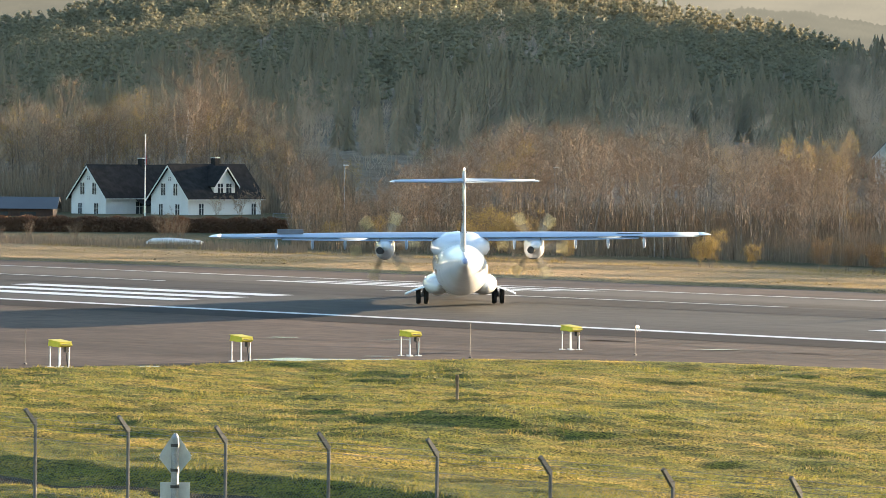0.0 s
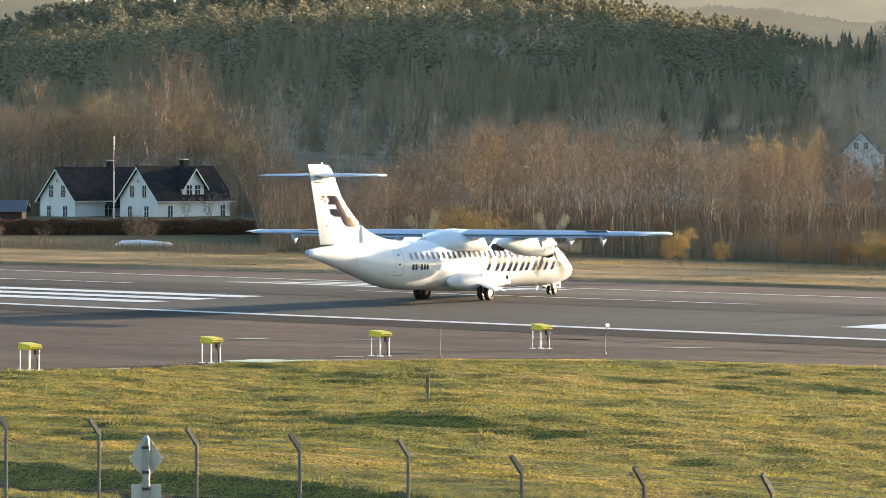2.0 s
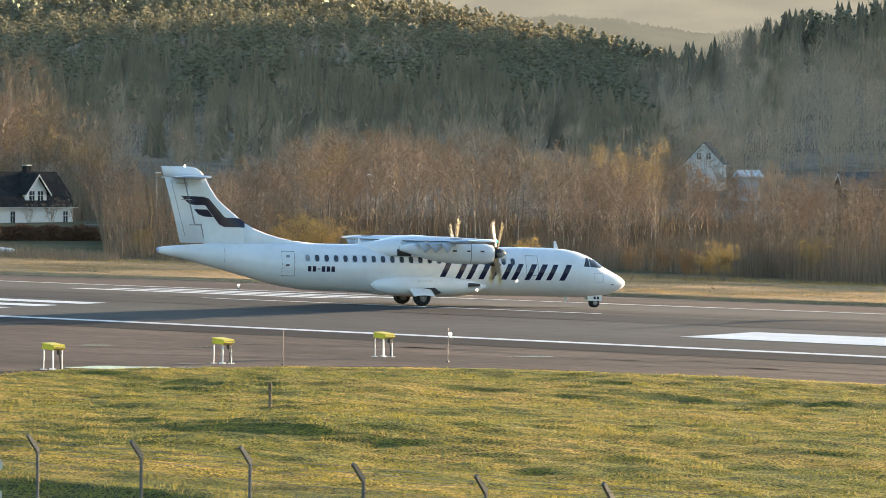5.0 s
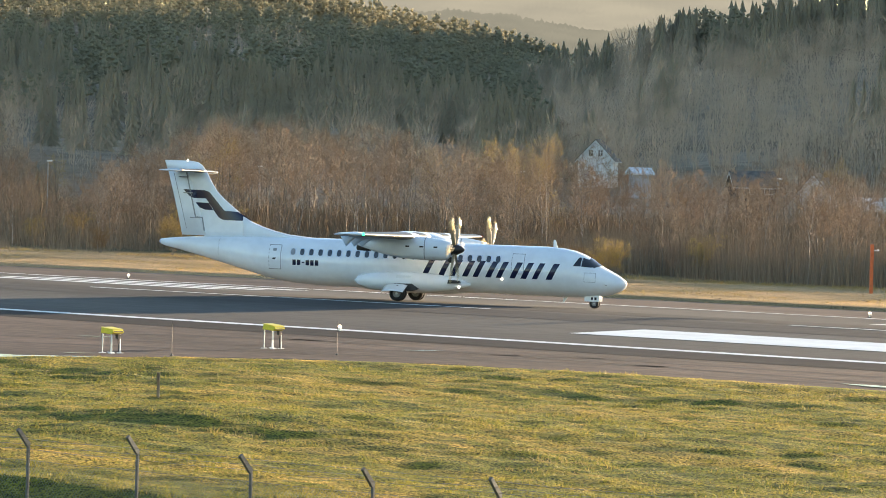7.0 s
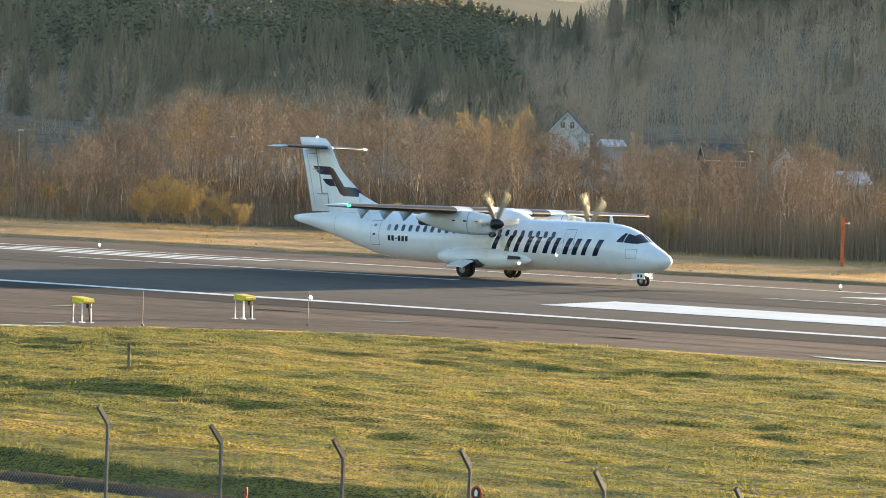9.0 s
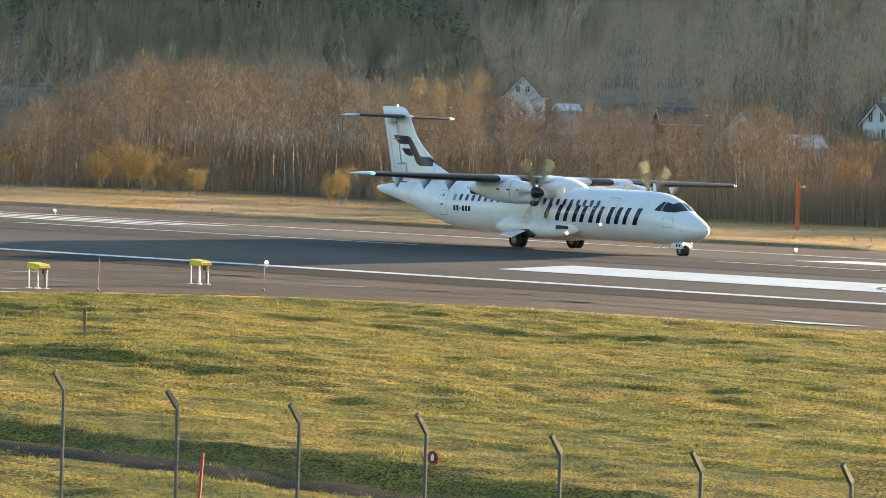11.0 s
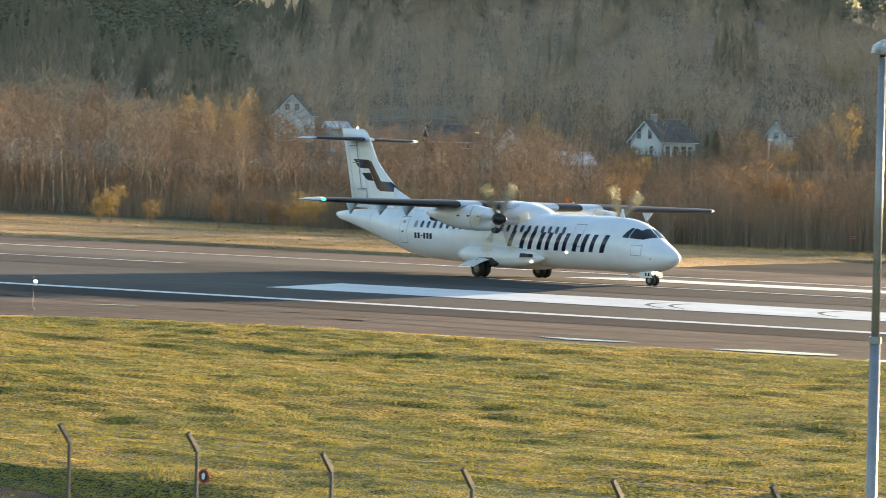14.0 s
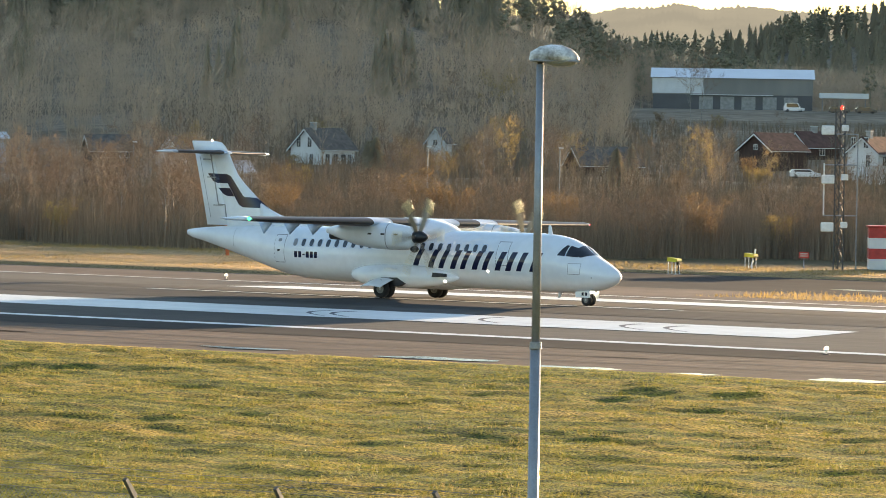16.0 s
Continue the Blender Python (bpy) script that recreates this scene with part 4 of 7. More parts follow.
    for x, zt, w in ((-5.6, 3.33, 0.02), (-7.0, 3.46, 0.06), (-7.8, 3.63, 0.09), (-8.6, 3.86, 0.11), (-9.2, 4.10, 0.12), (-9.75, 4.42, 0.12)):
        rs.append([(x, w, 3.1), (x, w, zt - 0.08), (x, 0, zt), (x, -w, zt - 0.08), (x, -w, 3.1)])
    part("dorsal_fin", loft(rs), WHITE_PAINT, fin, smooth=True)
    # navy emblem on both sides of the fin, laid on its skin
    RUD = [(3.24, -11.94, -13.38, 0.13), (4.6, -12.36, -13.72, 0.12), (5.8, -12.77, -14.04, 0.11), (6.83, -13.13, -14.33, 0.10)]

    def half(rows, x, z):
        for p, q in zip(rows, rows[1:]):
            if z <= q[0] or q is rows[-1]:
                k = (z - p[0]) / (q[0] - p[0])
                le, te, t = (p[i] + (q[i] - p[i]) * k for i in (1, 2, 3))
                c = le - te
                u = (le - x) / c
                if not 0 < u < 1:
                    return 0.0
                return 5 * t * (0.2969 * math.sqrt(u) - 0.126 * u - 0.3516 * u * u + 0.2843 * u ** 3 - 0.1036 * u ** 4) * c
        return 0.0

    def on_fin(poly, side, lift):
        """A flat outline wrapped on the side of fin and rudder."""
        bm = bmesh.new()
        f = bm.faces.new([bm.verts.new((x, 0, z)) for x, z in poly])
        bmesh.ops.triangulate(bm, faces=[f])
        bmesh.ops.subdivide_edges(bm, edges=list(bm.edges), cuts=5, use_grid_fill=True)
        for v in bm.verts:
            k = 1.15 if side > 0 else 0.85
            v.co.y = side * (max(half(FIN, v.co.x, v.co.z), half(RUD, v.co.x, v.co.z), 0.01) * k + lift)
        return bm

    top = [(-13.39, 5.82), (-12.11, 5.8), (-11.81, 5.7), (-10.93, 4.72), (-10.83, 4.67), (-10.07, 4.64), (-9.25, 4.13), (-10.93, 4.15), (-11.22, 4.29), (-12.01, 5.33), (-12.73, 5.34), (-12.99, 5.44)]
    low = [(-12.64, 5.1), (-11.85, 5.09), (-11.54, 4.68), (-12.07, 4.7), (-12.38, 4.82)]
    for side in (1, -1):
        for poly in (top, low):
            part("tail_emblem", on_fin(poly, side, 0.012), LIVERY, fin, "navy emblem on the fin")
        part("rudder_gap", on_fin([(-13.26, 6.78), (-13.19, 6.78), (-12.56, 4.3), (-12.18, 4.28), (-12.02, 3.5), (-12.09, 3.5), (-12.24, 4.22), (-12.63, 4.24)], side, 0.010), SEAM, fin, "grey gap ahead of the rudder")
        part("trim_tab_line", on_fin([(-13.98, 6.7), (-13.95, 6.7), (-13.10, 3.6), (-13.13, 3.6)], side, 0.010), SEAM, fin)
    for side in (1, -1):
        bm = bmesh.new()
        bmesh.ops.create_uvsphere(bm, u_segments=10, v_segments=6, radius=0.07, matrix=Matrix.Translation(skin(5.75, side * side_th(5.75, 1.45), 0.0)))
        part("side_light", bm, LAND_GLOW, fus, "small lit lamp on the side", smooth=True)
    # tailplane high on the fin
    ys = [-3.6, -2.4, -1.2, 0, 1.2, 2.4, 3.6]
    def tp(y):
        q = abs(y) / 3.6
        return -12.05 - 0.45 * q, -13.95 + 0.25 * q
    tail = part("tailplane", loft([airfoil(*tp(y), y, 6.86, 0.12) for y in ys]), WING_SKY_GREY, ac, smooth=True)
    for side in (1, -1):
        part("elevator", loft([airfoil(tp(y)[1] + 0.45, tp(y)[1] - 0.10, side * y, 6.855, 0.17) for y in (0.35, 1.8, 3.3)]), WING_SKY_GREY, tail, smooth=True)
        part("tailplane_tip", loft([airfoil(-12.5 - d0, -13.70 - d1, side * y, 6.84, 0.12 * th) for y, d0, d1, th in ((3.55, 0, 0, 1), (3.66, 0.10, 0.02, 0.9), (3.76, 0.32, -0.02, 0.7), (3.82, 0.55, -0.15, 0.4))]), WHITE_PAINT, tail, smooth=True)
        rs = []
        for i in range(5):
            y = side * (0.3 + 3.0 * i / 4)
            rg = airfoil(tp(y)[0] + 0.012, tp(y)[1], y, 6.86, 0.125, 14)
            rs.append([rg[k] for k in range(10, 19)])
        bm = bmesh.new()
        vv = [[bm.verts.new(p) for p in r] for r in rs]
        for p, q in zip(vv, vv[1:]):
            for k in range(len(p) - 1):
                bm.faces.new((p[k], p[k + 1], q[k + 1], q[k]))
        part("deicing_boot", bm, BOOT_BLACK, tail, "black rubber leading edge boot", smooth=True)
    # aerials
    part("aerial", prism([(8.3, 3.30), (8.55, 3.30), (8.42, 3.72), (8.30, 3.72)], -0.02, 0.02), WHITE_PAINT, fus)
    part("aerial", prism([(-3.2, 3.3), (-2.95, 3.3), (-3.1, 3.68), (-3.2, 3.68)], -0.02, 0.02), WHITE_PAINT, fus)
    part("drain_mast", prism([(-4.9, 0.95), (-4.7, 0.95), (-4.8, 0.78), (-4.9, 0.78)], -0.03, 0.03), SEAM, fus)
    part("lower_aerial", prism([(9.0, 0.6), (9.25, 0.6), (9.05, 0.30), (8.95, 0.30)], -0.03, 0.03), WHITE_PAINT, fus)
    return ac, props, wheels, spoilers


airliner, PROPS, WHEELS, SPOILERS = build_airliner()


# ---- airfield fittings ----
def on_rw(s, lat, z, turn=0.0):
    p = rw(s, lat, z)
    return Matrix.Translation(p) @ Matrix.Rotation(math.pi / 2 - PSI + radians(turn), 4, "Z")


def build_slope_lights():
    first = None
    spots = [(-129.6, -45.2, 0.0), (-129.4, -36.2, 0.0), (-129.3, -27.1, 0.0), (-129.8, -17.2, 0.0), (-139.3, 75.0, -0.2), (-139.5, 85.1, -0.2), (-139.8, 95.3, -0.06)]
    for s, lat, z in spots:
        m = on_rw(s, lat, z - 0.02)
        if first is None:
            first = empty("approach_slope_light", m, "yellow approach slope light box on four white legs", "airfield light", "approach slope lights")
            bm = prism([(-0.36, 0.82), (0.30, 0.78), (0.44, 0.86), (0.36, 0.98), (-0.30, 1.05)], -0.30, 0.30)
            bmesh.ops.bevel(bm, geom=list(bm.edges), offset=0.02, segments=1, affect="EDGES")
            hood = part("hood", bm, YELLOW, first)
            part("hood_rim", prism([(-0.33, 1.051), (0.37, 0.981), (0.37, 0.995), (-0.33, 1.065)], -0.31, 0.31), YELLOW, hood)
            part("lens_front", box(0.36, 0.42, -0.24, 0.24, 0.83, 0.92), DARK_METAL, hood)
            for x in (-0.27, 0.27):
                for y in (-0.24, 0.24):
                    leg = part("leg", tube((x, y, 0), (x, y, 0.83), 0.024), WHITE_METAL, first)
                    part("base_plate", box(x - 0.1, x + 0.1, y - 0.1, y + 0.1, 0, 0.03), WHITE_METAL, leg)
            part("cable", tube((0.25, 0.2, 0.0), (0.3, 0.05, 0.80), 0.02), DARK_METAL, first)
            part("cable_box", box(0.18, 0.34, 0.05, 0.2, 0.60, 0.78), DARK_METAL, first)
        else:
            copy_thing(first, m)


def build_edge_lights():
    first = None
    for s, lat in ((-141.1, -1.3), (-80.9, -1.4), (-20.8, -1.4), (-206.0, 46.3), (-145.6, 46.3), (-85.5, 46.3)):
        m = on_rw(s, lat, crown(lat))
        if first is None:
            first = empty("runway_edge_light", m, "small white lit runway edge light on a short stem", "airfield light", "runway edge lights")
            part("stem", tube((0, 0, 0), (0, 0, 0.16), 0.03), WHITE_METAL, first)
            part("base", tube((0, 0, 0), (0, 0, 0.05), 0.13, n=14), DARK_METAL, first)
            part("housing", tube((0, 0, 0.14), (0, 0, 0.21), 0.08, 0.10, 14), WHITE_METAL, first)
            bm = bmesh.new()
            bmesh.ops.create_uvsphere(bm, u_segments=12, v_segments=8, radius=0.085, matrix=Matrix.Translation((0, 0, 0.25)))
            part("lens", bm, EDGE_GLOW, first, "glowing lens", smooth=True)
        else:
            copy_thing(first, m)


def build_rods():
    first = None
    for az, d, h in ((0.37, 176.0, 1.45), (2.56, 180.0, 1.42), (-5.52, 168.0, 1.35)):
        p = polar(az, d, -0.02)
        if first is None:
            first = empty("marker_rod", Matrix.Translation(p), "thin grey marker rod on the pavement edge", "marker", "marker rods")
            part("rod", tube((0, 0, 0), (0.02, 0, 1.42), 0.011, n=6), DARK_METAL, first)
            part("foot", tube((0, 0, 0), (0, 0, 0.06), 0.06, n=8), DARK_METAL, first)
        else:
            copy_thing(first, Matrix.Translation(p))
    p = polar(0.205, 144.5)
    s, l = to_rw(p.x, p.y)
    p.z = ground_z(s, l) - 0.03
    st = empty("wooden_stake", Matrix.Translation(p), "weathered wooden stake standing in mown grass", "stake")
    bm = prism([(-0.05, -0.045), (0.05, -0.05), (0.055, 0.045), (-0.045, 0.05)], 0, 0.86, "z")
    part("post", bm, OLD_WOOD, st)
    part("cap_board", box(-0.06, -0.035, -0.07, 0.07, 0.55, 0.88), OLD_WOOD, st)
    p = polar(1.72, 73.5)
    s, l = to_rw(p.x, p.y)
    p.z = ground_z(s, l) - 0.05
    sp = empty("snow_pole", Matrix.Translation(p), "red plastic snow pole with a white band", "snow pole")
    for a, b, mt in ((0, 1.05, RED), (1.05, 1.15, WHITE_METAL), (1.15, 2.05, RED)):
        part("pole_section", tube((0.055 * a, 0, a), (0.055 * b, 0, b), 0.026, n=8), mt, sp)
    p = polar(9.61, 293.0, -0.1)
    mp = empty("marker_post", Matrix.Translation(p), "tall orange painted marker post with a cross arm", "marker")
    for k in range(7):
        part("post_section", box(-0.11, 0.11, -0.11, 0.11, 0.48 * k, 0.48 * k + 0.47), ORANGE, mp)
    part("cross_arm", tube((0, 0, 2.95), (0.5, 0, 2.95), 0.03), WHITE_METAL, mp)
    part("insulator", tube((0.4, 0, 2.88), (0.4, 0, 3.05), 0.05), WHITE_METAL, mp)


def build_fence():
    fence = empty("perimeter_fence", RWM @ Matrix.Translation((0, -93.3, 0)), "chain link fence with angled grey steel posts and barbed wire", "fence")
    k0, k1 = -13, 20
    xs = [-52.03 + 3.0 * k for k in range(k0, k1)]
    post_me = None
    rnd = random.Random(3)
    for x in xs:
        z = ground_z(x, -93.3)
        if post_me is None:
            bm = prism([(-0.03, -0.03), (0.03, -0.03), (0.03, 0.03), (-0.03, 0.03)], -0.4, 2.45, "z")
            bmesh.ops.bevel(bm, geom=[e for e in bm.edges if abs(e.verts[0].co.z - e.verts[1].co.z) > 1], offset=0.012, segments=1, affect="EDGES")
            top = prism([(-0.035, 2.40), (0.03, 2.47), (-0.24, 2.76), (-0.29, 2.72)], -0.033, 0.033, "x")
            tmp = bpy.data.meshes.new("t")
            top.to_mesh(tmp)
            top.free()
            bm.from_mesh(tmp)
            bmesh.ops.recalc_face_normals(bm, faces=bm.faces)
            post_me = bpy.data.meshes.new("post")
            bm.to_mesh(post_me)
            bm.free()
            post_me.materials.append(FENCE_GREY)
        put("post", post_me, fence, pose(x, 0, z, 0, rnd.uniform(-0.8, 0.8), rnd.uniform(-2, 2)))
    # woven wire: two families of slanting wires, with a line wire along top and middle
    lo, hi, step, r = 0.05, 2.30, 0.085, 0.0032
    vs, fs = [], []
    x0, x1 = xs[0], xs[-1]
    n = int((x1 - x0) / step)
    for i in range(n):
        for d in (1, -1):
            a = x0 + i * step
            b = a + d * (hi - lo) * 0.9
            k = len(vs)
            y = 0.045 + 0.003 * d
            vs += [(a - r, y, lo), (a + r, y, lo), (b + r, y, hi), (b - r, y, hi)]
            fs.append((k, k + 1, k + 2, k + 3))
    put("wire_mesh", mesh_of(vs, fs, WIRE), fence, kind="stuff")
    for y, z in ((0.05, 2.30), (0.05, 1.2), (-0.08, 2.52), (-0.16, 2.62), (-0.26, 2.74)):
        bm = bmesh.new()
        for a, b in zip(xs, xs[1:]):
            mid = (a + b) / 2
            tube_bm(bm, (a, y, z), (mid, y, z - 0.02), 0.004, n=4, cap=False)
            tube_bm(bm, (mid, y, z - 0.02), (b, y, z), 0.004, n=4, cap=False)
            if z > 2.4:
                for j in range(20):
                    q = a + 3.0 * (j + 0.5) / 20
                    tube_bm(bm, (q - 0.012, y, z - 0.03), (q + 0.012, y, z + 0.01), 0.003, n=3, cap=False)
        part("line_wire", bm, WIRE, fence)
    # round prohibition sign on one post
    sg = empty("round_sign", RWM @ Matrix.Translation((-48.85, -93.38, ground_z(-49, -93.3) + 2.0)), "small round red and white prohibition sign wired to the fence", "sign")
    part("disc", tube((0.08, -0.02, 0), (0.08, 0.0, 0), 0.125, n=24), RED, sg)
    part("inner_disc", tube((0.08, -0.026, 0), (0.08, -0.02, 0), 0.095, n=24), DARK_METAL, sg)
    part("pictogram", prism([(0.05, -0.05), (0.11, -0.05), (0.12, 0.03), (0.08, 0.07), (0.045, 0.03)], -0.031, -0.026), WHITE_METAL, sg)
    # back of a diamond road sign on its pole
    p = polar(-3.53, 70.0)
    s, l = to_rw(p.x, p.y)
    p.z = ground_z(s, l) - 0.05
    ds = empty("road_sign", Matrix.Translation(p), "back of a diamond road sign and plate on a steel pole", "road sign")
    part("pole", tube((0, 0, 0), (0, 0, 3.60), 0.062, n=14), GALV, ds)
    part("pole_cap", tube((0, 0, 3.60), (0, 0, 3.66), 0.062, 0.03, 14), GALV, ds)
    bm = prism([(0, 2.93), (0.28, 3.28), (0, 3.70), (-0.28, 3.28)], 0.066, 0.082)
    bmesh.ops.bevel(bm, geom=[e for e in bm.edges if abs(e.verts[0].co.y - e.verts[1].co.y) > 0.01], offset=0.03, segments=2, affect="EDGES")
    part("diamond_plate", bm, SIGN_BACK, ds)
    part("lower_plate", box(-0.24, 0.24, 0.066, 0.082, 2.35, 2.87), SIGN_BACK, ds)
    for z in (3.05, 3.45, 2.45, 2.78):
        part("clamp", tube((0, 0, z), (0, 0, z + 0.05), 0.072, n=14), DARK_METAL, ds)


def build_street_lamp():
    p = polar(13.72, 64.0)
    lp = empty("street_lamp", Matrix.Translation(p + Vector((0, 0, 0.055))) @ Matrix.Rotation(radians(-13.7), 4, "Z"), "grey steel street lamp with a dirty white dome head", "street lamp")
    part("lower_pole", tube((0, 0, -1.0), (0, 0, 5.05), 0.088, 0.08, 18), GALV_PAINT, lp, smooth=True)
    part("collar", tube((0, 0, 5.0), (0, 0, 5.10), 0.094, n=18), GALV_PAINT, lp)
    part("upper_pole", tube((0, 0, 5.1), (0, 0, 9.22), 0.064, 0.056, 18), GALV_PAINT, lp, smooth=True)
    part("pole_top", tube((0, 0, 9.10), (0, 0, 9.28), 0.045, n=14), DARK_METAL, lp)
    rs = []
    for x, w, h in ((-0.17, 0.02, 0.02), (-0.15, 0.09, 0.12), (-0.02, 0.14, 0.20), (0.15, 0.17, 0.235), (0.30, 0.18, 0.23), (0.45, 0.16, 0.18), (0.54, 0.11, 0.11), (0.58, 0.03, 0.03)):
        rs.append([(x, w * math.cos(math.pi * i / 10), 9.28 + h * math.sin(math.pi * i / 10) ** 0.8) for i in range(11)])
    head = part("lamp_head", loft(rs), LAMP_DOME, lp, "dirty white dome-shaped lamp head", smooth=True)
    part("rim", box(-0.15, 0.57, -0.17, 0.17, 9.255, 9.285, bevel=0.01), GALV_PAINT, head)
    bm = bmesh.new()
    bmesh.ops.create_uvsphere(bm, u_segments=14, v_segments=8, radius=1, matrix=Matrix.Translation((0.30, 0, 9.25)) @ Matrix.Diagonal((0.24, 0.13, 0.06, 1)))
    part("lens", bm, GALV_PAINT, head, smooth=True)


def build_far_fittings():
    # lattice mast with white aerial boxes
    p = polar(17.70, 282.0, -0.1)
    ms = empty("lattice_mast", Matrix.Translation(p) @ Matrix.Rotation(radians(-17), 4, "Z"), "grey lattice radio mast with white aerial boxes", "mast")
    H, w = 10.5, 0.30
    for cx, cy in ((-w, -w), (w, -w), (0, w)):
        part("mast_leg", tube((cx, cy, 0), (cx, cy, H), 0.055, n=6), MAST_STEEL, ms)
    for k in range(14):
        z = 0.75 * k
        for (ax, ay), (bx, by) in (((-w, -w), (w, -w)), ((w, -w), (0, w)), ((0, w), (-w, -w))):
            part("brace", tube((ax, ay, z), (bx, by, z + 0.75), 0.03, n=5), MAST_STEEL, ms)
    part("stay_pole", tube((1.15, 0, 0), (1.15, 0, 8.9), 0.05, n=6), GALV, ms)
    part("side_pole", tube((-1.0, 0, 3.6), (-1.0, 0, 7.0), 0.05, n=6), WHITE_METAL, ms)
    for z in (3.6, 6.9, 8.9):
        part("cross_arm", tube((-1.0, 0, z), (1.15, 0, z), 0.04, n=6), GALV, ms)
    for z, dx in ((2.9, -0.75), (6.0, -0.75), (9.2, -0.8)):
        bm = box(dx - 0.42, dx + 0.42, -0.45, -0.05, z - 0.35, z + 0.25, bevel=0.06)
        part("aerial_box", bm, WHITE_METAL, ms)
        part("small_box", box(0.1, 0.55, -0.4, -0.1, z - 0.1, z + 0.3, bevel=0.04), WHITE_METAL, ms)
    part("obstruction_light", tube((0.1, 0, H), (0.1, 0, H + 0.25), 0.1, n=8), RED_GLOW, ms)
    # red and white hut
    p = polar(18.58, 283.0, -0.1)
    hut = empty("equipment_hut", Matrix.Translation(p) @ Matrix.Rotation(radians(-16), 4, "Z"), "small hut painted in red and white bands", "hut")
    for k, mt in enumerate((WHITE_SIDING, RED, WHITE_SIDING, RED)):
        part("wall_band", box(-2.4, 2.4, -1.4, 1.4, 0.15 + 0.68 * k, 0.15 + 0.68 * (k + 1) - 0.004), mt, hut)
    part("plinth", box(-2.3, 2.3, -1.3, 1.3, -0.4, 0.15), CONCRETE, hut)
    part("roof", box(-2.5, 2.5, -1.5, 1.5, 2.872, 2.98, bevel=0.02), RED, hut)
    part("aerial", tube((-1.2, 0, 2.9), (-1.2, 0, 3.9), 0.02, n=5), GALV, hut)
    # red board on a post
    for az, d, z in ((13.39, 300.0, -0.1), (17.25, 284.0, -0.1)):
        sg = empty("warning_board", Matrix.Translation(polar(az, d, z)) @ Matrix.Rotation(radians(-13), 4, "Z"), "red warning board on a single post", "sign", "warning boards")
        part("post", tube((0, 0, 0), (0, 0, 1.1), 0.04, n=6), GALV, sg)
        bd = part("board", box(-0.32, 0.32, -0.05, -0.02, 0.75, 1.15), RED, sg)
        for k in range(2):
            part("text_bar", box(-0.24, 0.24, -0.056, -0.05, 0.85 + 0.14 * k, 0.91 + 0.14 * k), SIGN_BACK, bd)
    lean = empty("leaning_post", Matrix.Translation(polar(16.55, 281.0, -0.1)), "pale wooden post leaning over", "post")
    part("post", tube((0, 0, 0), (0.32, 0, 1.35), 0.06, n=6), WHITE_METAL, lean)
    # road lamps and rail beyond the bushes
    first = None
    for az, d, top in ((1.475, 430.0, 0.0), (-1.315, 450.0, 0.0), (8.35, 430.0, 0.0), (14.0, 470.0, 0.0), (4.95, 480.0, 0), (12.25, 430, 0)):
        m = Matrix.Translation(polar(az, d, 0.9)) @ Matrix.Rotation(radians(20), 4, "Z")
        if first is None:
            first = empty("road_lamp", m, "slim grey road lamp among the trees", "street lamp", "road lamps")
            part("pole", tube((0, 0, -1), (0, 0, 6.3), 0.075, 0.05, 8), GALV, first)
            hd = part("lamp_head", box(-0.12, 0.45, -0.1, 0.1, 6.25, 6.37, bevel=0.03), WHITE_METAL, first)
        else:
            copy_thing(first, m)
    rail = empty("road_rail", Matrix.Translation(polar(1.5, 455.0, 0.9)) @ Matrix.Rotation(radians(-4), 4, "Z"), "grey steel road railing behind the bushes", "railing")
    for k in range(30):
        part("post", tube((-30 + 2 * k, 0, -0.6), (-30 + 2 * k, 0, 1.1), 0.05, n=5), ROAD_RAIL, rail)
    for z in (0.35, 0.72, 1.1):
        part("bar", tube((-30, 0, z), (28, 0, z), 0.05, n=5), ROAD_RAIL, rail)
    tarp = empty("covered_boat", Matrix.Translation(polar(-3.55, 385.0, 0.15)) @ Matrix.Rotation(radians(-4), 4, "Z"), "low white covered hull lying in dry grass", "boat")
    rs = []
    for x, w, h in ((-2.6, 0.2, 0.25), (-2.0, 0.7, 0.55), (-0.5, 0.85, 0.62), (1.0, 0.8, 0.5), (2.2, 0.5, 0.4), (2.5, 0.1, 0.3)):
        rs.append([(x, w * math.cos(2 * math.pi * i / 14), h * 0.5 + h * 0.5 * math.sin(2 * math.pi * i / 14)) for i in range(14)])
    part("hull", loft(rs), WHITE_METAL, tarp, smooth=True)


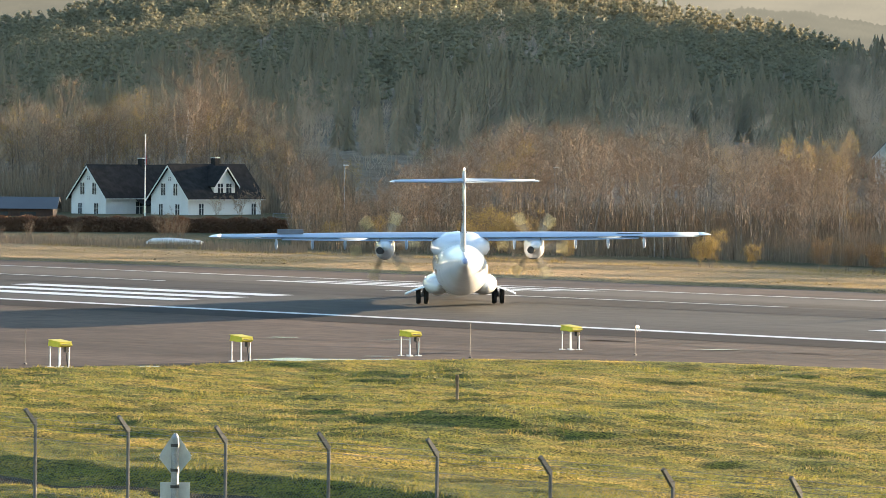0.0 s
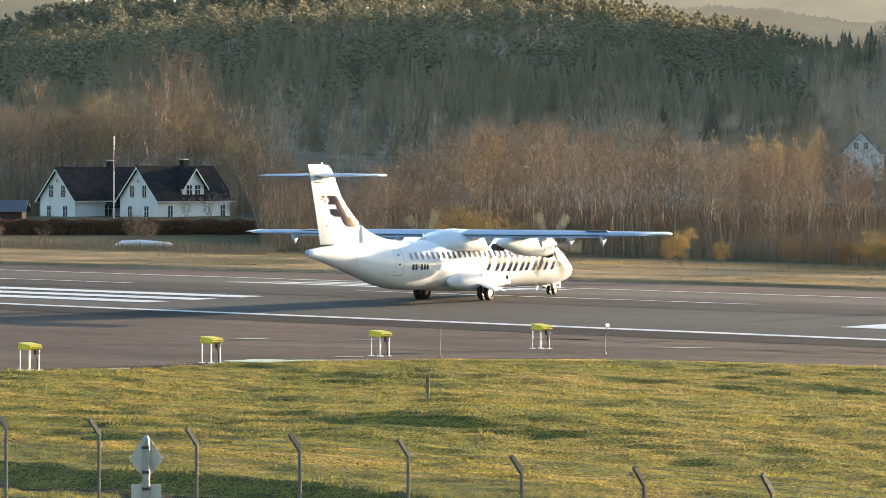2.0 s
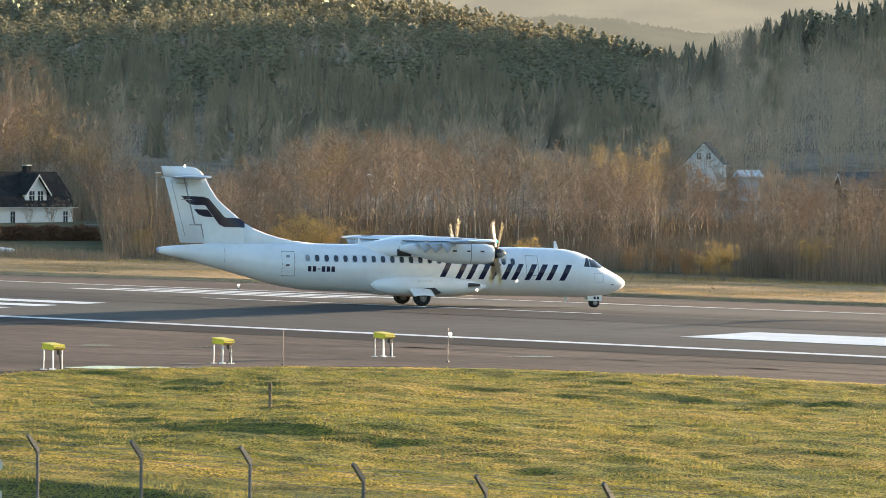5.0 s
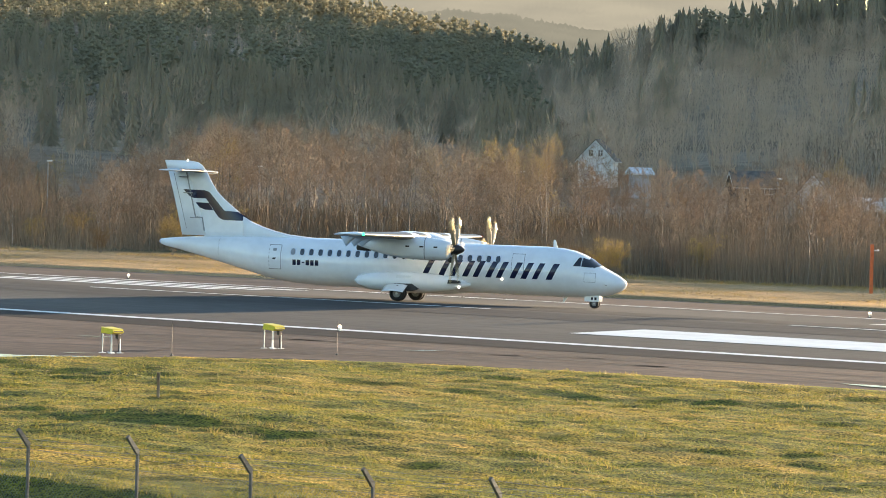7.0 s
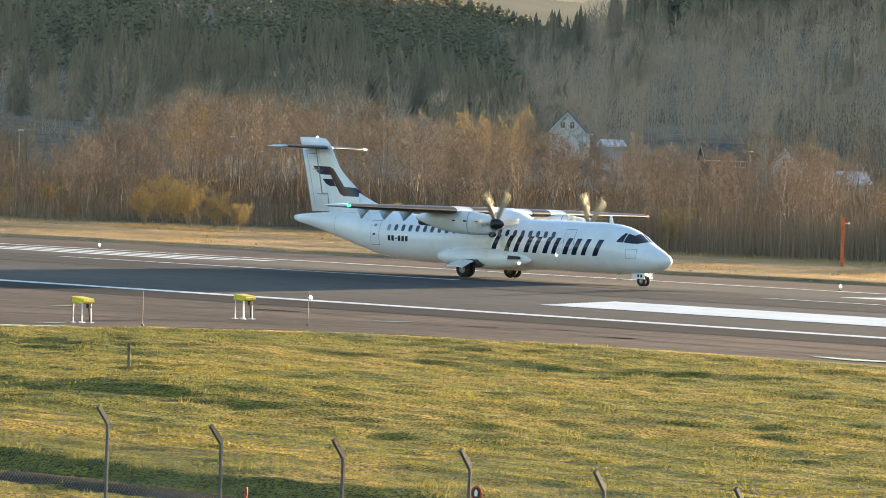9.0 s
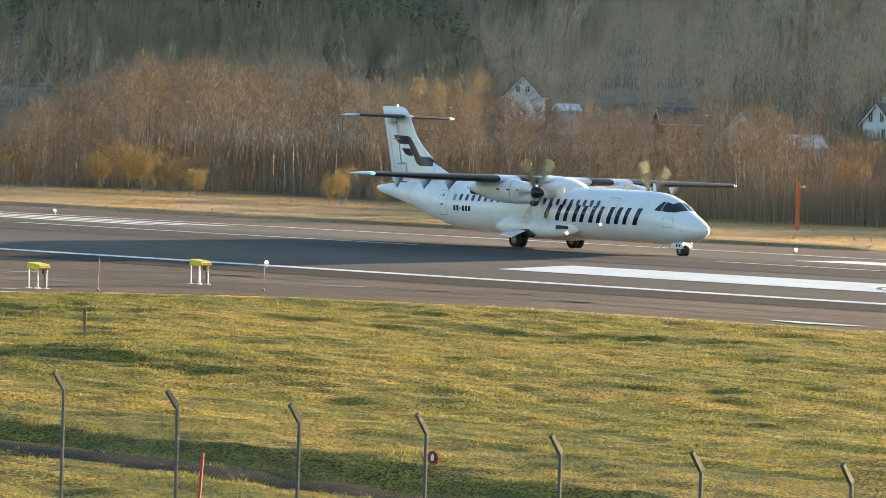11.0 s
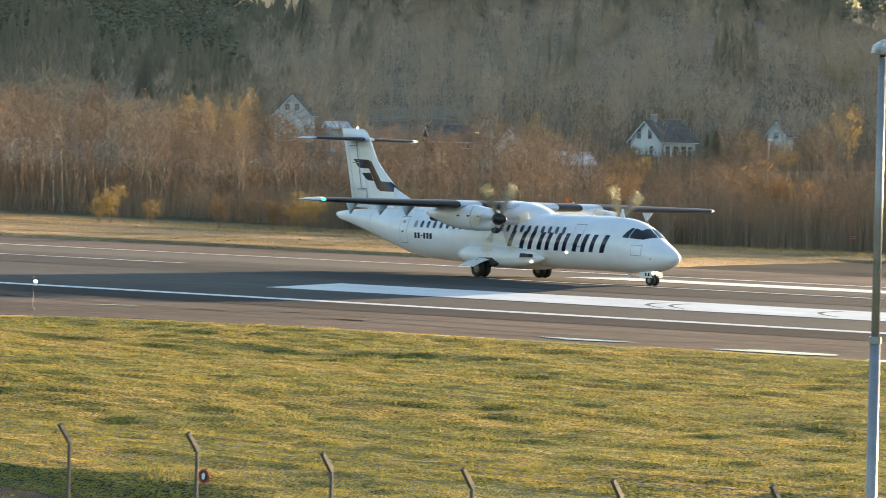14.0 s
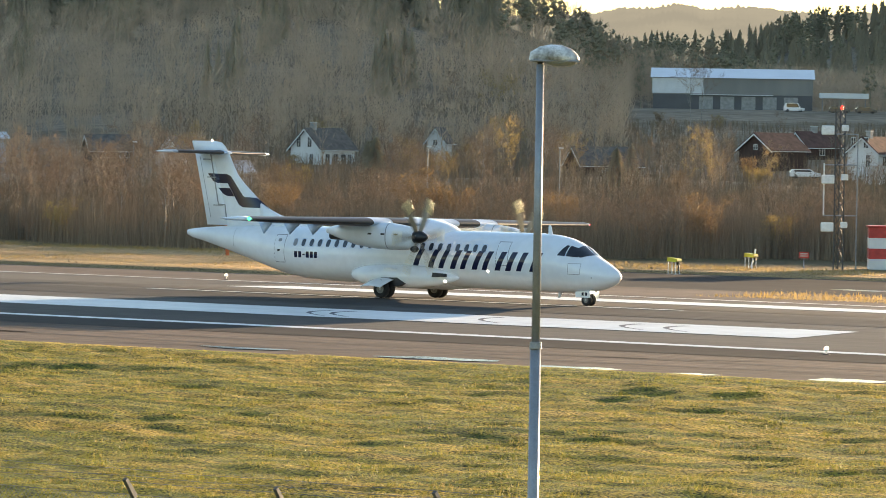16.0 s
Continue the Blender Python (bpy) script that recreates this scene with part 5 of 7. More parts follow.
# ---- houses ----
def house(m, L, W, hw, hr, wall, roof, label, gable_windows=(), side_windows=(), chimney=0.4, dormer=None, porch=False):
    """A gabled house; its ridge runs along x, its gable at x = 0 and its long side at y = 0 face outwards."""
    h = empty("house", m, label, "house")
    # walls, as one shell with the gables
    bm = prism([(0, -3.0), (W, -3.0), (W, hw), (W / 2, hr - 0.15), (0, hw)], 0, L, "x")
    body = part("wall", bm, wall, h)
    # roof slabs with an overhang
    t, o = 0.22, 0.5
    k = (hr - hw) / (W / 2)
    for sgn in (0, 1):
        pts = [(-o, hw - o * k), (W / 2, hr), (W / 2, hr + t), (-o, hw - o * k + t)]
        if sgn:
            pts = [(W - a, b) for a, b in pts]
        rf = part("roof", prism(pts, -o, L + o, "x"), roof, h)
        part("barge_board", prism([(a, b + 0.01) for a, b in pts[:2]] + [(pts[1][0], pts[1][1] - 0.25), (pts[0][0], pts[0][1] - 0.25)], -o - 0.05, -o + 0.01, "x"), WHITE_SIDING, rf)
    part("gutter", box(-o, L + o, -o - 0.06, -o + 0.04, hw - o * k - 0.04, hw - o * k + 0.08), WHITE_SIDING, h)

    def window(x, y, z, w, hh, face):
        def bx(a0, a1, z0, z1, d0, d1):
            return box(a0, a1, d0, d1, z0, z1) if face == "side" else box(d0, d1, a0, a1, z0, z1)
        c = x if face == "side" else y
        win = part("window", bx(c - w / 2, c + w / 2, z, z + hh, -0.035, 0.02), PANE, h, "dark window with white frame")
        fr = 0.07
        for a0, a1, z0, z1 in ((c - w / 2 - fr, c + w / 2 + fr, z - fr, z), (c - w / 2 - fr, c + w / 2 + fr, z + hh, z + hh + fr), (c - w / 2 - fr, c - w / 2, z, z + hh), (c + w / 2, c + w / 2 + fr, z, z + hh), (c - 0.04, c + 0.04, z, z + hh), (c - w / 2, c + w / 2, z + hh * 0.62, z + hh * 0.62 + 0.05)):
            part("window_frame", bx(a0, a1, z0, z1, -0.07, -0.034), WHITE_SIDING, win)

    for y, z, w, hh in gable_windows:
        window(0, y, z, w, hh, "gable")
    for x, z, w, hh in side_windows:
        window(x, 0, z, w, hh, "side")
    if chimney:
        ch = part("chimney", box(L * chimney - 0.45, L * chimney + 0.45, W / 2 - 0.4, W / 2 + 0.4, hr - 0.6, hr + 1.0), CONCRETE if roof is not DARK_TILES else DARK_TILES, h)
        part("chimney_cap", box(L * chimney - 0.5, L * chimney + 0.5, W / 2 - 0.45, W / 2 + 0.45, hr + 1.0, hr + 1.15), SIGN_BACK, ch)
    if dormer:
        dx, dw, dh, dz = dormer
        y1 = W / 2
        bm = prism([(dx - dw / 2, hw - 0.6), (dx + dw / 2, hw - 0.6), (dx + dw / 2, dz), (dx, dh), (dx - dw / 2, dz)], 0.15, y1, "y")
        dm = part("dormer", bm, wall, h)
        kk = (dh - dz) / (dw / 2)
        for sg in (1, -1):
            pts = [(dx + sg * (dw / 2 + 0.4), dz - 0.4 * kk), (dx, dh), (dx, dh + 0.2), (dx + sg * (dw / 2 + 0.4), dz - 0.4 * kk + 0.2)]
            part("dormer_roof", prism(pts, -0.4, y1 + 0.4, "y"), roof, dm)
            part("barge_board", prism([(pts[0][0], pts[0][1] - 0.2), (dx, dh - 0.2), (dx, dh + 0.05), (pts[0][0], pts[0][1] + 0.05)], -0.46, -0.39, "y"), WHITE_SIDING, dm)
        for a in (-0.85, 0.85):
            part("dormer_window", box(dx + a - 0.5, dx + a + 0.5, 0.11, 0.17, hw + 0.05, hw + 1.65), PANE, dm)
            part("mullion", box(dx + a - 0.04, dx + a + 0.04, 0.08, 0.12, hw + 0.05, hw + 1.65), WHITE_SIDING, dm)
            part("mullion", box(dx + a - 0.5, dx + a + 0.5, 0.08, 0.12, hw + 1.05, hw + 1.12), WHITE_SIDING, dm)
    if porch:
        pr = part("porch_roof", prism([(-1.6, 2.1), (0.05, 3.0), (0.05, 3.12), (-1.6, 2.22)], L * 0.30, L * 0.55, "x"), roof, h)
        for q in (0.32, 0.53):
            part("porch_post", box(L * q - 0.06, L * q + 0.06, -1.5, -1.38, -1.0, 2.12), WHITE_SIDING, pr)
    return h


def at_house(az, d, z, turn):
    return Matrix.Translation(polar(az, d, z)) @ Matrix.Rotation(radians(turn), 4, "Z")


def build_houses():
    gw = [(2.2, 3.6, 0.75, 1.6), (4.5, 3.6, 0.75, 1.6), (1.8, 0.6, 0.7, 1.8), (4.9, 0.6, 0.8, 1.8), (3.4, 5.6, 0.45, 0.45)]
    house(at_house(-4.47, 590, -1.0, 50), 19, 6.6, 3.6, 7.5, WHITE_SIDING, DARK_TILES, "white weatherboard house with a steep dark tiled roof",
          [(6.7 - y, z, w, h) for y, z, w, h in gw], [(6.5, 0.9, 1.4, 1.7), (9.5, 0.9, 1.0, 1.7)], 0.55, porch=True)
    house(at_house(-3.38, 585, -1.0, 50), 14.5, 7.0, 3.6, 7.7, WHITE_SIDING, DARK_TILES, "white gabled farmhouse with a dark roof and a front dormer",
          [(6.9 - y, z, w, h) for y, z, w, h in gw], [(2.5, 0.9, 0.9, 1.6), (13.0, 0.9, 0.9, 1.6)], 0.62, dormer=(7.3, 4.2, 7.5, 5.2))
    shed = empty("low_shed", at_house(-6.9, 560, -0.6, 0), "long low shed with a dark blue roof", "shed")
    part("wall", box(0, 17, 0, 6, -1, 1.7), BROWN_BOARD, shed)
    part("roof", prism([(-0.5, 1.6), (3.0, 2.9), (6.5, 1.6), (3.0, 3.1)], -0.6, 17.6, "x"), HALL_DARK, shed)
    for k in range(4):
        part("window", box(2 + 3.6 * k, 4 + 3.6 * k, -0.05, 0.02, 0.2, 1.2), PANE, shed)
    house(at_house(6.16, 720, 6.2, 78), 9, 5.8, 3.0, 6.1, WHITE_SIDING, GREY_TILES, "white gabled house half hidden by bare trees", [(2.1, 3.4, 0.7, 1.0), (3.7, 3.4, 0.7, 1.0)], [(3, 1, 1, 1.4)], 0)
    house(at_house(10.82, 720, 2.6, 42), 9.6, 6.2, 3.5, 6.6, WHITE_SIDING, GREY_TILES, "white house with a grey roof and a glazed porch",
          gw[:3], [(2.0, 0.7, 1.2, 1.7), (4.2, 0.7, 1.2, 1.7), (6.4, 0.7, 1.2, 1.7), (8.2, 0.7, 0.9, 1.7)], 0.22)
    house(at_house(12.47, 742, 5.6, 62), 5, 3.2, 2.0, 4.1, WHITE_SIDING, GREY_TILES, "small white gabled cabin on the slope", [(1.7, 1.2, 0.7, 0.9)], [], 0)
    house(at_house(9.0, 650, 2.4, 66), 6, 4.2, 2.6, 5.1, WHITE_SIDING, GREY_TILES, "white gabled cottage behind bare saplings", [(2.1, 2.4, 0.7, 1.0)], [(3.0, 0.9, 1.0, 1.2)], 0)
    house(at_house(16.80, 700, 4.4, 34), 9.0, 6.8, 2.7, 5.2, BROWN_BOARD, RED_TILES, "dark brown barn with a reddish roof and pale eaves", [(3.3, 2.7, 0.7, 0.7)], [], 0)
    house(at_house(17.28, 735, 5.4, 20), 7, 6.0, 2.3, 4.6, BROWN_BOARD, RED_TILES, "brown house with a reddish roof behind the barn", [], [(3, 0.8, 1, 1.1)], 0.5)
    house(at_house(18.2, 690, 4.0, 42), 7, 5.6, 2.9, 5.2, WHITE_SIDING, RED_TILES, "white house with a red tiled roof", gw[:3], [(2, 0.8, 1, 1.4), (5, 0.8, 1, 1.4)], 0.3)
    house(at_house(18.9, 690, 4.0, 60), 7, 5.6, 2.9, 5.4, WHITE_SIDING, RED_TILES, "white gabled house beside the road", gw[:3], [], 0.3)
    house(at_house(6.45, 690, 5.0, 12), 2.8, 3.0, 2.0, 2.7, HALL_CLAD, HALL_ROOF, "low grey outbuilding with a pale roof behind trees", [], [], 0)
    house(at_house(7.80, 640, 3.6, 5), 6, 5.5, 2.0, 4.0, BROWN_BOARD, GREY_TILES, "brown bungalow with a grey roof behind trees", [], [(2, 0.8, 1.4, 1.1), (5, 0.8, 1.4, 1.1)], 0)
    house(at_house(9.45, 600, 1.2, 15), 5.5, 4.0, 1.8, 3.1, HALL_CLAD, HALL_ROOF, "white cottage with a pale roof among bare trees", [], [(2.5, 0.5, 1.2, 0.9)], 0)
    house(at_house(14.3, 680, 1.9, 8), 10, 7.0, 2.4, 5.0, BROWN_BOARD, GREY_TILES, "dark brown house with a low dark roof", [], [(4, 0.7, 1.2, 1.1)], 0)
    house(at_house(2.44, 900, 12.5, 5), 7, 6, 2.5, 4.2, HALL_CLAD, HALL_ROOF, "grey cabin with a pale metal roof above the trees", [], [], 0.3)
    # long grey hall on the slope, with its canopy and parked vans
    hall = empty("industrial_hall", at_house(15.22, 940, 15.4, -16), "long grey clad hall with a pale metal roof", "hall")
    # solid dark box stands for the shade of the open ground floor
    part("open_floor_shade", box(0, 34.5, 0, 16, -3, 3.0), HALL_DARK, hall)
    part("upper_wall", box(-0.1, 34.6, -0.1, 16, 3.0, 6.6), HALL_BROWN, hall)
    part("white_panel", box(-0.2, 11, -0.16, -0.1, 3.2, 6.5), WHITE_SIDING, hall)
    part("roof", prism([(-0.6, 6.6), (8, 8.6), (16.6, 6.6), (8, 8.8)], -0.6, 35, "x"), HALL_ROOF, hall)
    part("eave_band", box(8, 26, -0.6, -0.1, 2.9, 3.05), WHITE_SIDING, hall)
    for k in range(5):
        part("gate", box(10 + 4.6 * k, 13 + 4.6 * k, -0.08, 0.02, -0.5, 2.6), CONCRETE, hall)
    can = empty("fuel_canopy", at_house(17.42, 930, 15.0, -16), "flat white canopy on slim posts", "canopy")
    part("slab", box(0, 10.5, 0, 6, 2.9, 4.0), WHITE_SIDING, can)
    for x in (0.6, 5, 9.8):
        part("post", box(x - 0.12, x + 0.12, 1, 1.25, -1.5, 2.9), CONCRETE, can)
    for az, d, mt, z, nm, lb in ((16.95, 925, CAR_WHITE, 14.8, "van", "white panel van parked on the slope"), (17.55, 922, CAR_DARK, 14.6, "car", "dark car parked under the canopy"), (17.9, 920, CAR_DARK, 14.6, "car", "dark estate car parked by the canopy"), (17.05, 632, CAR_WHITE, 3.0, "car", "silver car parked beside the barn")):
        v = empty(nm, at_house(az, d, z, -12), lb, nm)
        tall = 1.9 if nm == "van" else 1.35
        bd = part("body", prism([(0, 0.3), (4.4, 0.3), (4.45, 0.8), (3.6, 0.95), (3.0, tall), (0.3, tall), (0, 1.0)], 0, 1.7), mt, v)
        part("window", prism([(0.6, 1.0), (3.3, 1.0), (2.85, tall - 0.1), (0.6, tall - 0.1)], -0.01, 1.71), PANE, bd)
        for x in (0.8, 3.6):
            for y in (0.0, 1.5):
                part("wheel", tube((x, y, 0.31), (x, y + 0.2, 0.31), 0.32, n=14), TYRE, v)
    fl = empty("flagpole", Matrix.Translation(polar(-3.955, 575, -1.0)), "white flagpole with a furled red pennant", "flagpole")
    part("pole", tube((0, 0, 0), (0, 0, 11.6), 0.09, 0.05, 8), WHITE_METAL, fl)
    part("pennant", prism([(0.05, 9.9), (0.22, 8.2), (0.12, 7.6), (0.02, 8.0)], -0.03, 0.03), RED, fl)
    part("ball", tube((0, 0, 11.6), (0, 0, 11.8), 0.1, n=8), WHITE_METAL, fl)
    # summit masts
    for az, el, h in ((2.92, 1.72, 18), (1.3, 1.7, 16), (-1.95, 1.55, 14)):
        d = 1430.0
        zt = 8.17 + d * math.tan(radians(el))
        mm = empty("ridge_mast", Matrix.Translation(polar(az, d, zt)), "pale slender mast on the wooded ridge", "mast", "ridge masts")
        part("pole", tube((0, 0, -14), (0, 0, h * 0.55), 0.25, n=6), WHITE_METAL, mm)


build_slope_lights()
build_edge_lights()
build_rods()
build_fence()
build_street_lamp()
build_far_fittings()
build_houses()


# ---- hills and far woods ----
HILLS = {
    "hill_main": (640, 1450, 14, [(-14, 1.2), (-8, 1.6), (-6, 1.82), (-5, 2.02), (-4, 2.2), (-2, 2.35), (0, 2.4), (1, 2.37), (2, 2.3), (2.9, 2.16), (3.5, 2.03), (4.2, 1.94), (4.8, 1.79), (5.3, 1.66), (6, 1.45), (9, 1.0), (12, 0.5), (24, 0.3)]),
    "hill_right": (690, 1120, 14, [(-14, 0.9), (1, 1.0), (2.0, 1.45), (2.7, 1.58), (3.4, 1.4), (4.1, 1.24), (4.7, 1.22), (5.2, 1.5), (5.5, 1.62), (6.2, 1.76), (6.6, 1.98), (7.3, 2.15), (8.3, 2.3), (10, 2.55), (12, 2.5), (13, 2.3), (14.1, 1.9), (14.6, 1.55), (15.0, 1.32), (16, 1.2), (18, 1.0), (24, 0.8)]),
    "hill_far_right": (1150, 1800, 15, [(-14, 0.2), (12, 0.4), (13.5, 1.0), (14.4, 1.38), (15.0, 1.45), (16.3, 1.5), (16.9, 1.72), (17.4, 1.84), (18.3, 1.9), (20, 2.1), (24, 2.3)]),
}


def table(t, a):
    if a <= t[0][0]:
        return t[0][1]
    for (p, q), (r, s_) in zip(t, t[1:]):
        if a <= r:
            return q + (s_ - q) * (a - p) / (r - p)
    return t[-1][1]


def slope_z(az, d, which):
    d0, dc, tall, t = HILLS[which]
    zc = EYE[2] + dc * math.tan(radians(table(t, az))) - tall
    q = (d - d0) / (dc - d0)
    base = 1.0
    if q <= 0:
        return base - 6 * min(1, -q * 12)
    q = min(q, 1.3)
    f = q ** 1.15 if q <= 1 else 1 - (q - 1) * 0.8
    z = base + (zc - base) * f + 2.5 * lumps(az * 20, d, 0.012)
    if which == "hill_right" and az > 14.3:
        w = min(1, (az - 14.3) / 0.6)
        shelf = 3.0 + min(1, max(0, (d - 690) / 240)) * 12.2
        z = z * (1 - w) + max(shelf, z if d > 960 else 0) * w
    return z


def build_hills():
    for name, (d0, dc, tall, t) in HILLS.items():
        azs = [-14 + 38 * i / 95 for i in range(96)]
        ds = [d0 - 40 + (dc * 1.22 - d0 + 40) * i / 45 for i in range(46)]
        vs = [tuple(polar(a, d, slope_z(a, d, name))) for a in azs for d in ds]
        n = len(ds)
        fs = [(i * n + j, i * n + j + 1, (i + 1) * n + j + 1, (i + 1) * n + j) for i in range(95) for j in range(n - 1)]
        put(name, mesh_of(vs, fs, FOREST_FLOOR, True), label="wooded hillside floor", kind="structure")
    # an unseen eastern ridge, added so that its shade lies on the lower slopes
    azs = [19 + 27 * i / 40 for i in range(41)]
    ds = [1500 + 900 * i / 24 for i in range(25)]
    east = [(19, 2.4), (21, 4.4), (23, 5.2), (28, 5.4), (35.2, 5.35), (38.3, 5.4), (39.0, 4.05), (41.5, 4.0), (43, 2.6), (46, 0.8)]
    vs = [tuple(polar(a, d, 4 + (2000 * math.tan(radians(table(east, a)))) * max(0, 1 - abs(d - 2000) / 520) + 6 * lumps(a * 30, d, 0.01))) for a in azs for d in ds]
    fs = [(i * 25 + j, i * 25 + j + 1, (i + 1) * 25 + j + 1, (i + 1) * 25 + j) for i in range(40) for j in range(24)]
    put("east_shade_ridge", mesh_of(vs, fs, FOREST_FLOOR, True), label="unseen eastern ridge that shades the lower slopes", kind="structure")
    # distant ridges, the haze over them glowing out of their own material
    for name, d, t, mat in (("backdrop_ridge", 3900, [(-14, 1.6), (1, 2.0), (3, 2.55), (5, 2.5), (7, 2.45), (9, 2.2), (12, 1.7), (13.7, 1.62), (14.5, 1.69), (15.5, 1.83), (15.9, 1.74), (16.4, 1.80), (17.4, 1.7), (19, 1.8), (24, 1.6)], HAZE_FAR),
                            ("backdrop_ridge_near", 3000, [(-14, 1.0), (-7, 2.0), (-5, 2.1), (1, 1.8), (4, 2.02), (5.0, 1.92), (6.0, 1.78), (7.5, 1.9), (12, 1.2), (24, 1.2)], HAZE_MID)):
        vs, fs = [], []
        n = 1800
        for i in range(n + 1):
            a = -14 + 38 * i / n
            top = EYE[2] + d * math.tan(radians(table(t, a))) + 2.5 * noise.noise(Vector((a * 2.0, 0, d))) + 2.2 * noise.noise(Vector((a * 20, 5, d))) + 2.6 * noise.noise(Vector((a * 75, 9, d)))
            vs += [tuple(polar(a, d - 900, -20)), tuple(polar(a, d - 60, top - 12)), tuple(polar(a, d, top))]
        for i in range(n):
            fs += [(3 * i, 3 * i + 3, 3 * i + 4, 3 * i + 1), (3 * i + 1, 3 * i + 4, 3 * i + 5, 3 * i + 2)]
        put(name, mesh_of(vs, fs, mat, True), label="distant wooded ridge with haze painted as glow", kind="structure")


def tri_mesh(name, tris, mat, label, category="woods", kind="stuff"):
    """One mesh out of an array of triangles."""
    n = len(tris)
    me = bpy.data.meshes.new(name)
    me.vertices.add(n * 3)
    me.vertices.foreach_set("co", np.ascontiguousarray(tris, dtype=np.float32).ravel())
    me.loops.add(n * 3)
    me.loops.foreach_set("vertex_index", np.arange(n * 3, dtype=np.int32))
    me.polygons.add(n)
    me.polygons.foreach_set("loop_start", np.arange(0, n * 3, 3, dtype=np.int32))
    me.update(calc_edges=True)
    me.materials.append(mat)
    if label is None:
        return me
    return put(name, me, label=label, category=category, kind=kind)


def spruce_template(rng, tiers=11, points=6):
    """A spire of drooping skirts of boughs, of height 1."""
    t = [((-0.008, 0, 0), (0.008, 0, 0), (0, 0, 0.5)), ((0, -0.008, 0), (0, 0.008, 0), (0, 0, 0.5))]
    for k in range(tiers):
        z = 0.07 + 0.83 * k / tiers
        r = 0.175 * (1 - z) ** 0.85 + 0.008
        top = (0, 0, min(1.0, z + 1.9 * 0.9 / tiers))
        a0 = rng.uniform(0, 6.28)
        ring = []
        for j in range(points * 2):
            a = a0 + math.pi * j / points + rng.uniform(-0.12, 0.12)
            rr = r * (rng.uniform(0.65, 1.35) if j % 2 == 0 else rng.uniform(0.3, 0.5))
            dz = -0.32 * rr if j % 2 == 0 else 0.12 * rr
            ring.append((rr * math.cos(a), rr * math.sin(a), z + dz + rng.uniform(-0.008, 0.008)))
        for j in range(points * 2):
            t.append((top, ring[j], ring[(j + 1) % (points * 2)]))
    return np.array(t)


def pine_template(rng, clumps=7):
    """A bare stem with a rounded crown of needle clumps, of height 1."""
    t = [((-0.010, 0, 0), (0.010, 0, 0), (0, 0, 0.85)), ((0, -0.010, 0), (0, 0.010, 0), (0, 0, 0.85))]
    for k in range(clumps):
        q = (k + 0.5) / clumps
        a, out = 2.4 * k + rng.uniform(-0.5, 0.5), 0.135 * math.sin(math.pi * (0.25 + 0.7 * q)) * rng.uniform(0.5, 1.1) * (1 - 0.5 * q)
        c = np.array([out * math.cos(a), out * math.sin(a), 0.42 + 0.47 * q])
        size = 0.088 - 0.028 * q
        ring = [c + size * 0.75 * np.array([math.cos(1.571 * j + a) * rng.uniform(0.7, 1.15), math.sin(1.571 * j + a) * rng.uniform(0.7, 1.15), rng.uniform(-0.35, 0.25)]) for j in range(4)]
        top, low = c + np.array([0, 0, size * 0.8]), c - np.array([0, 0, size * 0.6])
        for j in range(4):
            i = (j + 1) % 4
            t += [(top, ring[j], ring[i]), (low, ring[i], ring[j])]
        for _ in range(12):
            d = np.array([rng.gauss(0, 1), rng.gauss(0, 1), rng.gauss(0.25, 0.9)])
            p = c + size * d / np.linalg.norm(d) * rng.uniform(0.5, 1.25)
            t.append(tuple(p + size * np.array([rng.gauss(0, 0.17), rng.gauss(0, 0.17), rng.gauss(0, 0.22)]) for _ in range(3)))
    return np.array([[list(v) for v in tri] for tri in t])


def bare_template(rng, n=58):
    """A leafless tree of height 1: a thin stem and upswept fine branches."""
    t = [((-0.0045, 0, 0), (0.0045, 0, 0), (0.01, 0, 0.95)), ((0, -0.0045, 0), (0, 0.0045, 0), (0.01, 0, 0.95))]
    for i in range(n):
        z = rng.uniform(0.18, 0.85)
        a = rng.uniform(0, 2 * math.pi)
        r = 0.15 * math.sin(math.pi * min(1, (z - 0.1) / 0.95)) * rng.uniform(0.0, 1)
        p = np.array([r * math.cos(a), r * math.sin(a), z])
        d = np.array([math.cos(a) * 0.06 + rng.gauss(0, 0.02), math.sin(a) * 0.06 + rng.gauss(0, 0.02), rng.uniform(0.05, 0.17)])
        w, b = rng.uniform(0.003, 0.006), rng.uniform(0, 6.28)
        sd = np.array([math.cos(b) * w, math.sin(b) * w, 0])
        t.append((p - sd, p + sd, p + d))
    return np.array([[list(v) for v in tri] for tri in t])


